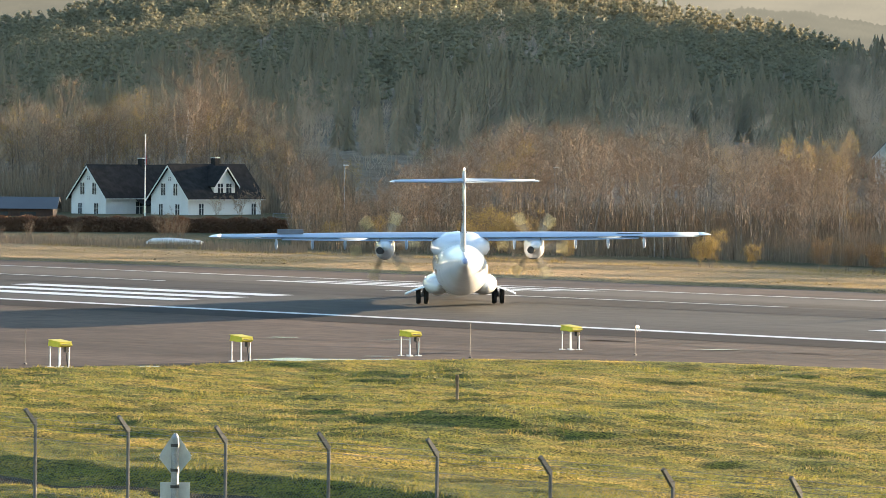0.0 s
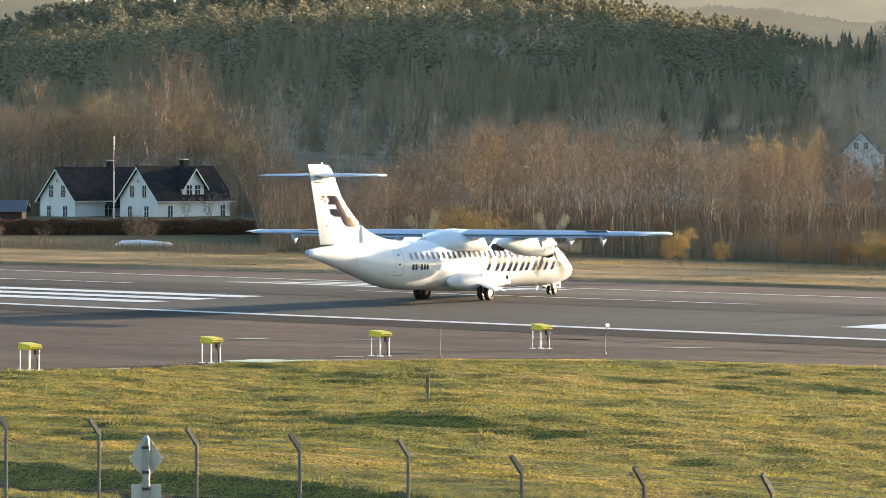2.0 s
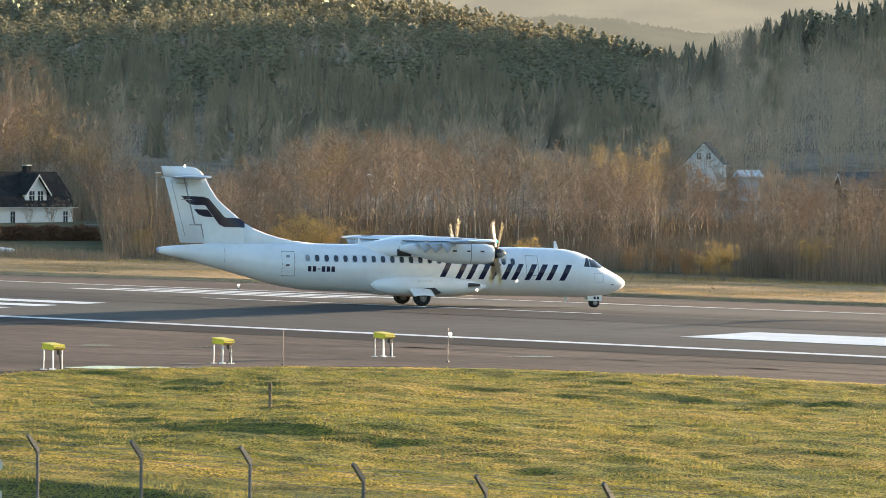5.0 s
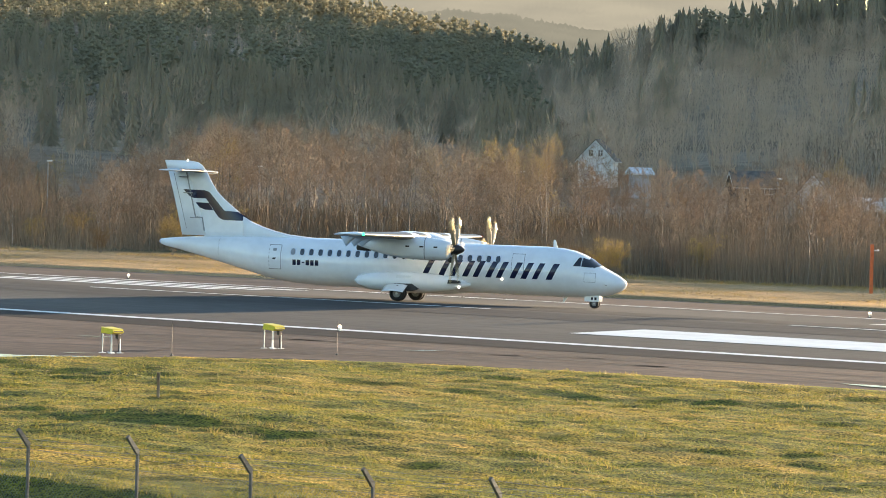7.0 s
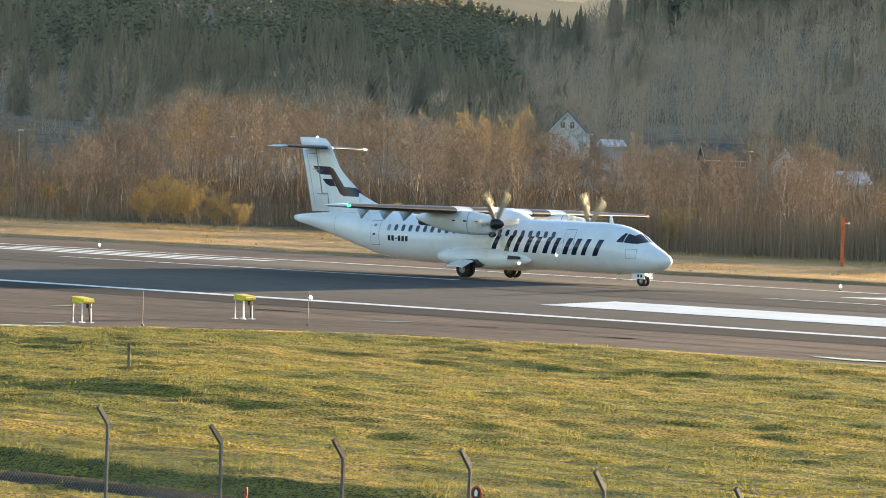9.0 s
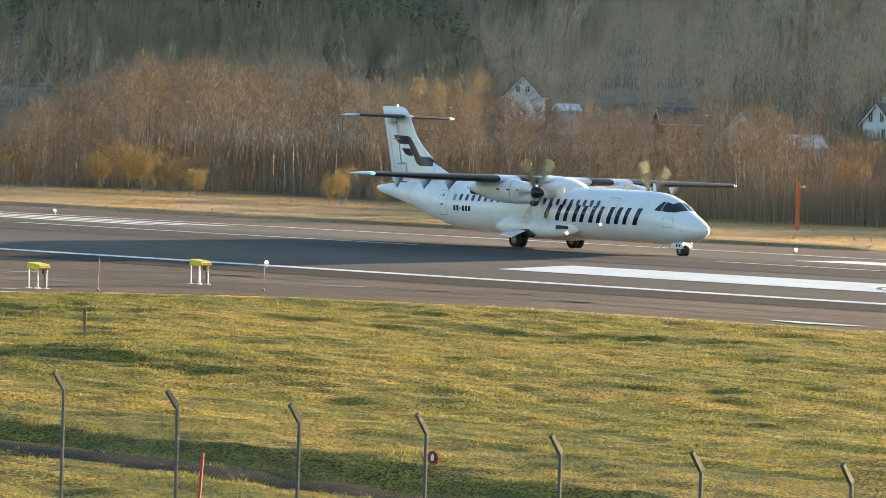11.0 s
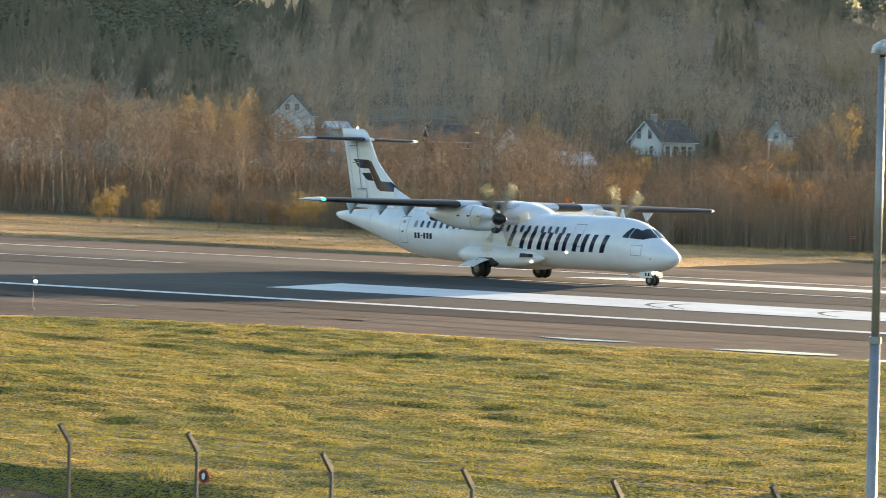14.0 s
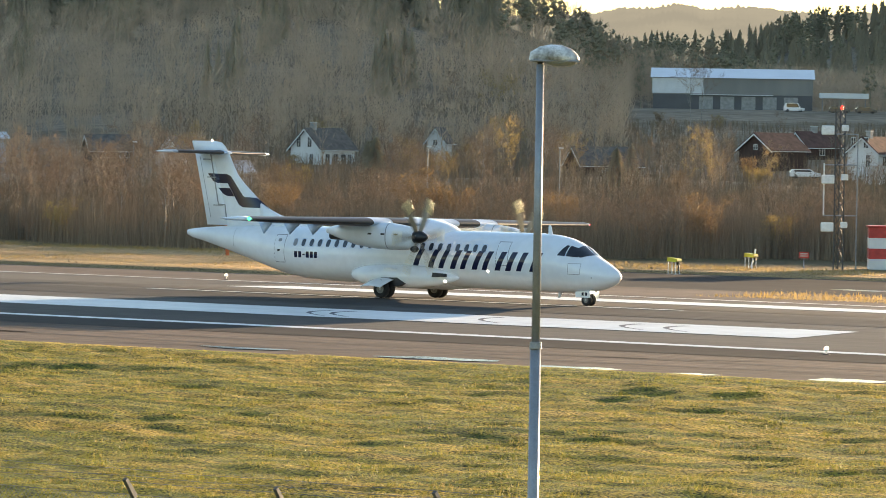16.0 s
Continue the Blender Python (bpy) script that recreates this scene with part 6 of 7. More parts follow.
def build_far_woods():
    rng = random.Random(11)
    temps = {"spruce": [spruce_template(rng) for _ in range(6)], "pine": [pine_template(rng) for _ in range(6)], "bare": [bare_template(rng) for _ in range(6)]}
    out = {k: [] for k in temps}
    cand = []
    for name, count in (("hill_main", 4700), ("hill_right", 8200), ("hill_far_right", 1500)):
        d0, dc, tall, t = HILLS[name]
        lo, hi = (-8, 7) if name == "hill_main" else ((-8, 20.5) if name == "hill_right" else (12.5, 20.5))
        for k in range(count):
            az = rng.uniform(lo, hi)
            q = rng.random() ** 0.8 if k % 6 else rng.uniform(0.92, 1.02)
            d = d0 + 25 + (dc - d0 - 25) * q
            if name == "hill_right" and az > 14.9 and d < 985:
                continue
            cand.append((az, d, name, q))
    cand.sort(key=lambda c: c[1])
    bins = {}
    for az, d, name, q in cand:
        z = slope_z(az, d, name)
        if any(slope_z(az, d, o) > z + 1 for o in HILLS if o != name and HILLS[o][0] - 30 < d < HILLS[o][1] * 1.2):
            continue
        patch = noise.noise(Vector((az * 0.9, d * 0.006, 2.0))) + 0.25 * rng.uniform(-1, 1)
        if name == "hill_main":
            kind = "pine" if q > 0.42 + 0.3 * patch else ("bare" if patch < -0.1 or q < 0.12 else "spruce")
            if 0.5 < az < 2.3 and 0.57 < q < 0.64:
                kind = "bare"
        elif name == "hill_right":
            kind = "spruce" if patch > 0.34 and q > 0.35 else "bare"
            if q > 0.86:
                kind = "pine" if patch > 0.3 else ("spruce" if patch > -0.15 else "bare")
            if az < 5.0:
                kind = "spruce" if q > 0.5 else "bare"
            if az > 13.2:
                kind = "pine" if q > 0.72 and patch > 0.05 else "bare"
        else:
            kind = "bare" if q < 0.55 else ("spruce" if patch > -0.2 else "pine")
        h = {"spruce": rng.uniform(9, 15), "pine": rng.uniform(10, 15), "bare": rng.uniform(8, 14)}[kind]
        if q > 0.9:
            # the crest's trees make the skyline
            h = min(20.0, max(7.0, EYE[2] + d * math.tan(radians(table(HILLS[name][3], az))) - z + rng.uniform(-4.0, 1.5)))
        el = (z + h - EYE[2]) / d
        b = round(az * 14)
        top = bins.get(b, -1)
        if el < top - (0.0028 if kind == "bare" else 0.001):
            continue
        bins[b] = max(top, el - 0.0045)
        tm = temps[kind][rng.randrange(len(temps[kind]))]
        a = rng.uniform(0, 2 * math.pi)
        wd = h * (rng.uniform(0.8, 1.1) if kind == "spruce" else rng.uniform(0.95, 1.3))
        c, s_ = math.cos(a) * wd, math.sin(a) * wd
        p = polar(az, d, z - 0.5)
        g = np.empty_like(tm)
        g[..., 0] = tm[..., 0] * c - tm[..., 1] * s_ + p.x
        g[..., 1] = tm[..., 0] * s_ + tm[..., 1] * c + p.y
        g[..., 2] = tm[..., 2] * h + p.z
        out[kind].append(g)
    for kind, mat, label in (("spruce", HAZED_NEEDLES, "spruces covering the hillside, paled by painted haze"), ("pine", HAZED_PINE, "pines with rounded crowns on the ridge, haze in their colour"), ("bare", HAZED_BARE, "leafless woodland on the slope, haze in its grey-brown colour")):
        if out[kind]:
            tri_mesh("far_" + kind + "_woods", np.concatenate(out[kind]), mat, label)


# ---- bare trees and bushes of the belt beyond the runway ----
def limb(vs, fs, pts, radii, n=4):
    """A tapered round limb along points."""
    rings = []
    for i, p in enumerate(pts):
        d = (pts[min(i + 1, len(pts) - 1)] - pts[max(i - 1, 0)]).normalized()
        u = d.orthogonal().normalized()
        v = d.cross(u)
        k = len(vs)
        for j in range(n):
            t = 2 * math.pi * j / n
            vs.append(tuple(p + (u * math.cos(t) + v * math.sin(t)) * radii[i]))
        rings.append(k)
    for a, b in zip(rings, rings[1:]):
        for j in range(n):
            fs.append((a + j, a + (j + 1) % n, b + (j + 1) % n, b + j))


def grow(seed, height, stems=1, spread=0.30, limbs=13, twigs=9, droop=0.0, leaves=0, leaf=0.13, low=0.28, branches=6, girth=1.0):
    """A leafless tree with a rounded crown: wood as tapered limbs, fine twigs as slender slivers, and a few leaves where they still hang."""
    r = random.Random(seed)
    vs, fs, tw, lv = [], [], [], []
    small = height < 6

    def sliver(p, d, ln, half):
        sd = (Matrix.Rotation(r.uniform(0, 6.28), 3, d) @ d.orthogonal().normalized()) * half
        tw.append((p - sd, p + sd, p + d * ln))

    turn = r.uniform(0, 6.28)
    for st in range(stems):
        a0 = turn + 2 * math.pi * st / stems + r.uniform(-0.4, 0.4)
        h = height * (r.uniform(0.92, 1.0) if st == 0 else r.uniform(0.62, 0.97))
        lean = (0.05 if stems == 1 else spread * r.uniform(0.35, 0.95)) * h
        own = spread * (1.0 if stems == 1 else 0.62)
        base = Vector((math.cos(a0), math.sin(a0), 0)) * (0.0 if stems == 1 else 0.03 * height)
        pts, rad = [], []
        r0 = height * (0.0065 if stems == 1 else 0.0048) * girth
        for i in range(7):
            q = i / 6
            pts.append(base + Vector((math.cos(a0) * lean * q ** 1.3 + r.gauss(0, 0.012) * h * q, math.sin(a0) * lean * q ** 1.3 + r.gauss(0, 0.012) * h * q, h * q * 0.97)))
            rad.append(max(r0 * (1 - q) ** 0.8, 0.010))
        limb(vs, fs, pts, rad, 3 if small else 5)
        for k in range(limbs):
            q = low + (0.93 - low) * (k + r.random()) / limbs
            i = min(5, int(q * 6))
            o = pts[i].lerp(pts[i + 1], q * 6 - i)
            a = r.uniform(0, 2 * math.pi)
            zt = q + (1.0 - q) * r.uniform(0.25, 0.9)
            rr = own * height * math.sqrt(max(0.05, 1 - ((zt - 0.56) / 0.47) ** 2)) * r.uniform(0.5, 1.0)
            goal = Vector((o.x + math.cos(a) * rr, o.y + math.sin(a) * rr, zt * h - droop * rr))
            lp, lr = [], []
            for j in range(4):
                u = j / 3
                bow = Vector((r.gauss(0, 0.012), r.gauss(0, 0.012), 0)) * height * u
                lp.append(Vector((o.x + (goal.x - o.x) * u ** 0.85, o.y + (goal.y - o.y) * u ** 0.85, o.z + (goal.z - o.z) * u ** 1.2)) + bow)
                lr.append(max(r0 * (1 - q) ** 0.6 * 0.5 * (1 - u * 0.85), 0.008))
            if small:
                sliver(o, (lp[3] - o).normalized(), (lp[3] - o).length, 0.012)
            else:
                limb(vs, fs, lp, lr, 3)
            out = Vector((math.cos(a), math.sin(a), 0))
            for j in range(branches):
                u = r.uniform(0.25, 1.0) * 2.999
                g = int(u)
                b = lp[g].lerp(lp[g + 1], u - g)
                e = ((lp[3] - o).normalized() * 0.5 + out * 0.25 + Vector((r.gauss(0, 0.5), r.gauss(0, 0.5), 0.32 + r.gauss(0, 0.4) - droop * 3))).normalized()
                bl = height * r.uniform(0.05, 0.12)
                sliver(b, e, bl, 0.012)
                for m in range(twigs):
                    s0 = b + e * bl * r.uniform(0.0, 1.0)
                    v = (e + Vector((r.gauss(0, 0.5), r.gauss(0, 0.5), r.gauss(0.08, 0.5) - droop * 2))).normalized()
                    tl = r.uniform(0.35, 1.05) * (0.55 if small else 1.0)
                    sliver(s0, v, tl, r.uniform(0.007, 0.013))
                    for _ in range(leaves):
                        c = s0 + v * tl * r.uniform(0.2, 1.1) + Vector((r.gauss(0, 0.08), r.gauss(0, 0.08), r.gauss(0, 0.08)))
                        x = Vector((r.gauss(0, 1), r.gauss(0, 1), r.gauss(0, 1))).normalized()
                        y = x.orthogonal().normalized()
                        lv.append((c - x * leaf / 2, c + y * leaf / 2, c + x * leaf / 2))
    return vs, fs, np.array([[list(p) for p in t] for t in tw]), (np.array([[list(p) for p in t] for t in lv]) if lv else None)


def make_tree(name, label, category, group, seed, height, bark, twig, leafmat=None, **k):
    vs, fs, tw, lv = grow(seed, height, **k)
    t = empty(name, pose(0, 0, -50), label, category, group)
    put("trunk", mesh_of(vs, fs, bark, True), t)
    put("crown", tri_mesh("crown", tw, twig, None), t)
    if lv is not None:
        put("foliage", tri_mesh("foliage", lv, leafmat, None), t)
    return t


def belt_front(az):
    """Where the belt of trees begins beyond the runway, across it."""
    return np.interp(az, (-2, 2, 4.8, 6.5, 8, 13, 15, 17, 20), (97, 109, 112, 101, 97, 100, 108, 118, 122))


def land_z(p):
    s, l = to_rw(p.x, p.y)
    d, az = math.hypot(p.x, p.y), math.degrees(math.atan2(p.x, p.y))
    z = ground_z(s, l)
    return max([z] + [slope_z(az, d, h) for h in HILLS if d > HILLS[h][0]])


CLEAR = [(5.65, 6.2, 720), (10.4, 11.75, 720), (12.2, 12.75, 742), (8.7, 9.05, 650), (15.1, 17.4, 930), (16.2, 17.2, 640), (17.6, 19.0, 660), (-5.2, -2.0, 590), (2.65, 3.2, 900), (9.4, 9.9, 600), (7.95, 8.3, 640)]


def build_trees():
    rng = random.Random(21)
    proto = {"tall": [], "birch": [], "multi": [], "gold": [], "shrub": [], "goldbush": [], "rustbush": []}
    for i in range(5):
        proto["tall"].append(make_tree("bare_tree", "tall leafless broadleaf tree with fine brown twigs", "tree", "bare trees", 100 + i, 12.0, BARK, TWIGS, spread=0.30, limbs=17, twigs=11, low=0.22))
        proto["multi"].append(make_tree("alder", "many-stemmed leafless alder with reddish brown twigs", "tree", "alders", 200 + i, 10.0, BARK, TWIGS_RED, stems=4, spread=0.36, limbs=6, branches=5, twigs=12, low=0.18))
    for i in range(3):
        proto["birch"].append(make_tree("birch", "slender leafless birch with a pale trunk", "tree", "birches", 300 + i, 12.0, BIRCH, TWIGS_RED, spread=0.20, limbs=15, branches=5, twigs=13, droop=0.05, low=0.3, girth=0.85))
        proto["shrub"].append(make_tree("bare_shrub", "dense leafless shrub with upright stems", "shrub", "bare shrubs", 400 + i, 4.5, BARK, TWIGS_RED, stems=7, spread=0.45, limbs=6, branches=4, twigs=5, low=0.06))
        proto["goldbush"].append(make_tree("golden_bush", "rounded bush with golden autumn leaves", "bush", "golden bushes", 500 + i, 4.2, BARK, TWIGS, GOLD_LEAF, stems=8, spread=0.50, limbs=6, branches=4, twigs=4, leaves=5, leaf=0.11, low=0.04))
    for i in range(2):
        proto["gold"].append(make_tree("autumn_tree", "broadleaf tree with sparse yellow autumn leaves", "tree", "autumn trees", 600 + i, 10.0, BARK, TWIGS, GOLD_LEAF, spread=0.27, limbs=15, twigs=7, leaves=2, leaf=0.13))
        proto["rustbush"].append(make_tree("rusty_bush", "bush with rust-brown autumn leaves", "bush", "rusty bushes", 700 + i, 3.6, BARK, TWIGS_RED, RUST_LEAF, stems=7, spread=0.45, limbs=6, branches=4, twigs=4, leaves=4, leaf=0.10, low=0.05))
    used = set()

    def plant(kind, p, scale):
        k = rng.randrange(len(proto[kind]))
        m = Matrix.Translation(p) @ Matrix.Rotation(rng.uniform(0, 6.28), 4, "Z") @ Matrix.Diagonal((scale * rng.uniform(0.9, 1.15), scale * rng.uniform(0.9, 1.15), scale, 1))
        ob = proto[kind][k]
        if (kind, k) not in used:
            used.add((kind, k))
            ob.matrix_basis = m
        else:
            c = copy_thing(ob, Matrix())
            c.matrix_basis = m

    # crown line of the belt: how high the tree tops stand, in degrees
    line = [(-9, 0.7), (-6, 0.72), (-5, 0.72), (-4.3, 0.8), (-3.3, 1.05), (-2.8, 0.95), (-2.5, 0.65), (-2.0, 0.3), (-1.6, -0.02), (-1.3, -0.2), (-0.7, -0.18), (-0.4, 0.1), (0.0, 0.3), (0.35, 0.28), (0.6, 0.48), (1.0, 0.58), (1.4, 0.62), (2.0, 0.58), (2.4, 0.42), (2.9, 0.66), (3.2, 0.58), (3.6, 0.4), (4.4, 0.34), (5.0, 0.3), (5.4, 0.38), (5.7, 0.42), (5.95, 0.15), (6.3, 0.06), (7.0, 0.13), (7.8, 0.1), (8.5, 0.38), (9.2, 0.2), (9.8, -0.2), (10.5, -0.3), (11.5, -0.3), (13, -0.28), (15, -0.35), (19, -0.35)]
    # front belt along the runway, thinning backwards
    n = 0
    while n < 320:
        az = rng.uniform(-2.2, 19.5)
        lat = float(belt_front(az)) + 1 + 70 * rng.random() ** 1.3
        d = (NEAR + lat) / math.cos(radians(46.38 - az))
        p = polar(az, d)
        p.z = land_z(p) - 0.1
        top = EYE[2] + d * math.tan(radians(table(line, az) - 0.75 * max(0.0, 1 - (lat - 98) / 75) * rng.random() - rng.uniform(0, 0.12)))
        h = min(top - p.z, 15.5)
        if h < 2.5:
            continue
        if any(a < az < b for a, b, dd in CLEAR if dd < 600):
            continue
        n += 1
        kind = rng.choices(["tall", "multi", "birch", "gold"], [5, 5, 1.6, 0.12])[0]
        if h < 5:
            kind = "shrub"
        ref = {"tall": 12, "multi": 10, "birch": 12, "gold": 10, "shrub": 4.5}[kind]
        plant(kind, p, h / ref)
    # second belt and gardens farther off
    n = 0
    while n < 250:
        az = rng.uniform(-7.5, 19.5) if n > 60 else rng.uniform(-7.2, -1.7)
        d = rng.uniform(470, 690)
        if az < -1.6 and d < 610:
            continue
        if any(a < az < b and d < dd + 5 for a, b, dd in CLEAR):
            continue
        p = polar(az, d)
        p.z = land_z(p) - 0.1
        top = EYE[2] + d * math.tan(radians(table(line, az) + (0.0 if az < 9.6 else 0.12) - rng.uniform(0, 0.35)))
        h = min(top - p.z, 22)
        if az < -1.6:
            h = min(h, 20)
        if h < 4:
            continue
        n += 1
        kind = rng.choices(["tall", "multi", "birch", "gold"], [5, 2, 2, 0.9 if az < -1.6 or az > 9 else 0.15])[0]
        plant(kind, p, h / {"tall": 12, "multi": 10, "birch": 12, "gold": 10}[kind])
    for az, d, h in ((15.72, 820, 17), (15.86, 826, 18), (14.45, 760, 15), (14.15, 780, 14), (13.75, 790, 15), (14.75, 900, 17), (12.6, 800, 13), (11.9, 820, 15), (16.9, 760, 8), (16.72, 676, 7.6), (16.98, 672, 7.0), (18.12, 668, 6.6), (18.8, 672, 7.0), (5.5, 690, 13), (5.95, 694, 12), (6.05, 640, 9.5), (5.8, 650, 9.0), (6.35, 650, 8.5), (5.9, 620, 8.0), (6.2, 615, 8.0)):
        p = polar(az, d)
        p.z = land_z(p) - 0.2
        plant("birch", p, h / 12)
    # trees among the houses on the rising ground
    n = 0
    while n < 150:
        az, d = rng.uniform(9.8, 19.6), rng.uniform(520, 925)
        if any(abs(az - a) < 0.6 and d > b for a, b in ((16.9, 690), (18.3, 675), (14.6, 670))):
            continue
        roof = 0.42 if az < 14.9 else 0.34
        if 15.0 < az < 17.9:
            roof = 0.36 if d < 930 else 0.9
        if 10.2 < az < 11.75 and d < 725:
            roof = -0.22
        if 12.1 < az < 12.8:
            roof = -0.05
        if az > 16.2 and d < 690:
            roof = -0.12
        p = polar(az, d)
        p.z = land_z(p) - 0.2
        h = min(rng.uniform(4, 13), EYE[2] + d * math.tan(radians(roof + rng.uniform(-0.2, 0.05))) - p.z)
        if h < 2.2:
            continue
        n += 1
        kind = rng.choices(["tall", "birch", "gold", "multi"], [3, 2.5, 1.2, 2.5])[0] if h > 5 else rng.choice(["shrub", "goldbush", "rustbush", "shrub"])
        plant(kind, p, h / {"tall": 12, "multi": 10, "birch": 12, "gold": 10, "shrub": 4.5, "goldbush": 4.2, "rustbush": 3.6}[kind])
    # tall crowns behind the farmhouse
    for az, d, h in ((-3.35, 640, 26), (-3.2, 646, 24), (-2.85, 645, 23), (-3.0, 650, 22), (-4.9, 650, 19), (-5.6, 640, 18), (-2.3, 640, 17), (-6.1, 630, 18), (-4.2, 660, 17), (-1.9, 620, 14), (-2.05, 606, 13), (-1.75, 600, 11), (-2.25, 615, 15), (-1.55, 610, 10), (-1.3, 620, 9)):
        p = polar(az, d)
        p.z = land_z(p) - 0.2
        plant("tall", p, h / 12)
    for az, d, h in ((-3.75, 630, 15), (-4.4, 640, 16), (-4.0, 650, 17), (-4.7, 640, 15), (-4.15, 632, 14), (-5.2, 640, 14), (-2.9, 640, 16), (-5.7, 640, 14), (-3.2, 625, 14), (-2.6, 610, 13), (-2.2, 612, 11), (-1.2, 560, 8), (4.98, 392, 9.2), (5.15, 396, 8.5), (4.85, 400, 7), (5.35, 398, 6), (12.9, 620, 9), (13.05, 800, 13), (13.4, 810, 14), (12.0, 640, 8)):
        p = polar(az, d)
        p.z = land_z(p) - 0.2
        plant("gold", p, h / 10)
    # single bushes in front of the belt
    for kind, az, lat, h in (("goldbush", 0.62, 97, 4.5), ("goldbush", 0.95, 96, 4.2), ("goldbush", 1.3, 96, 3.2), ("goldbush", 1.62, 95, 2.4), ("goldbush", 0.36, 98, 3.8), ("goldbush", 3.55, 93, 3.0), ("goldbush", 3.4, 94, 2.4), ("goldbush", 4.1, 93, 2.1), ("rustbush", 5.0, 92, 2.8), ("rustbush", 5.35, 92, 2.5), ("goldbush", 6.2, 92, 3.0), ("goldbush", 6.0, 93, 2.4), ("rustbush", 5.7, 92, 2.3), ("rustbush", -0.6, 96, 2.2), ("rustbush", 10.3, 116, 4.6), ("rustbush", 12.25, 116, 6.0), ("rustbush", 12.6, 117, 4.6), ("rustbush", 14.0, 116, 4.4), ("rustbush", 15.9, 116, 4.6), ("goldbush", 16.9, 122, 3.4), ("goldbush", 7.4, 100, 3.4), ("goldbush", -1.5, 110, 2.6), ("goldbush", -0.9, 118, 3.0)):
        d = (NEAR + lat) / math.cos(radians(46.38 - az))
        p = polar(az, d)
        p.z = land_z(p) - 0.05
        plant(kind, p, h / (4.2 if kind == "goldbush" else 3.6))
    for k in range(66):
        az = rng.uniform(-6.5, 19.5) if k < 40 else rng.uniform(4.5, 19.5)
        lat = float(belt_front(az)) + rng.uniform(-3, 18) if az > -1.5 else rng.uniform(95, 118)
        d = (NEAR + lat) / math.cos(radians(46.38 - az))
        p = polar(az, d)
        p.z = land_z(p) - 0.05
        plant("shrub", p, rng.uniform(0.35, 0.9) if az > -1.5 else rng.uniform(0.25, 0.6))
    for az, d, h in ((-3.62, 400, 3.4), (-3.72, 400, 3.0), (-5.5, 395, 1.4), (-5.2, 395, 1.2), (-2.7, 560, 4.0), (-2.4, 560, 4.4), (-3.0, 560, 3.2)):
        p = polar(az, d)
        p.z = land_z(p) - 0.05
        plant("shrub", p, h / 4.5)
    # garden spruces
    r2 = random.Random(8)
    first = None
    for az, d, h, w in ((-1.45, 470, 7.0, 1.0), (-1.65, 475, 5.0, 1.2), (11.55, 640, 8.6, 1.8), (11.45, 662, 6.5, 1.6), (14.75, 600, 7.6, 1.9), (14.95, 650, 5.6, 1.7), (18.9, 640, 8, 1.2)):
        p = polar(az, d)
        p.z = land_z(p) - 0.2
        m = Matrix.Translation(p) @ Matrix.Rotation(az, 4, "Z") @ Matrix.Diagonal((h * w, h * w, h, 1))
        if first is None:
            first = empty("garden_spruce", m, "spruce in haze-paled colour standing among houses", "tree", "garden spruces")
            dense = np.concatenate([spruce_template(r2, 15, 10) for _ in range(3)])
            put("crown", tri_mesh("crown", dense, HAZED_NEEDLES, None), first)
            part("trunk", tube((0, 0, 0), (0, 0, 0.9), 0.012, 0.003, 6), BARK, first)
        else:
            c = copy_thing(first, Matrix())
            c.matrix_basis = m


# ---- stems, tall grass and turf ----
def slivers(rng, base, height, width, lean, az=None):
    """Upright slender slivers, one triangle each."""
    n = len(base)
    a = rng.uniform(0, 2 * np.pi, n)
    t = np.empty((n, 3, 3))
    sx, sy = np.cos(a) * width / 2, np.sin(a) * width / 2
    t[:, 0] = base + np.stack([-sx, -sy, np.zeros(n)], 1)
    t[:, 1] = base + np.stack([sx, sy, np.zeros(n)], 1)
    b = rng.uniform(0, 2 * np.pi, n)
    l = rng.uniform(0, 1, n) * lean * height
    t[:, 2] = base + np.stack([np.cos(b) * l, np.sin(b) * l, height], 1)
    return t


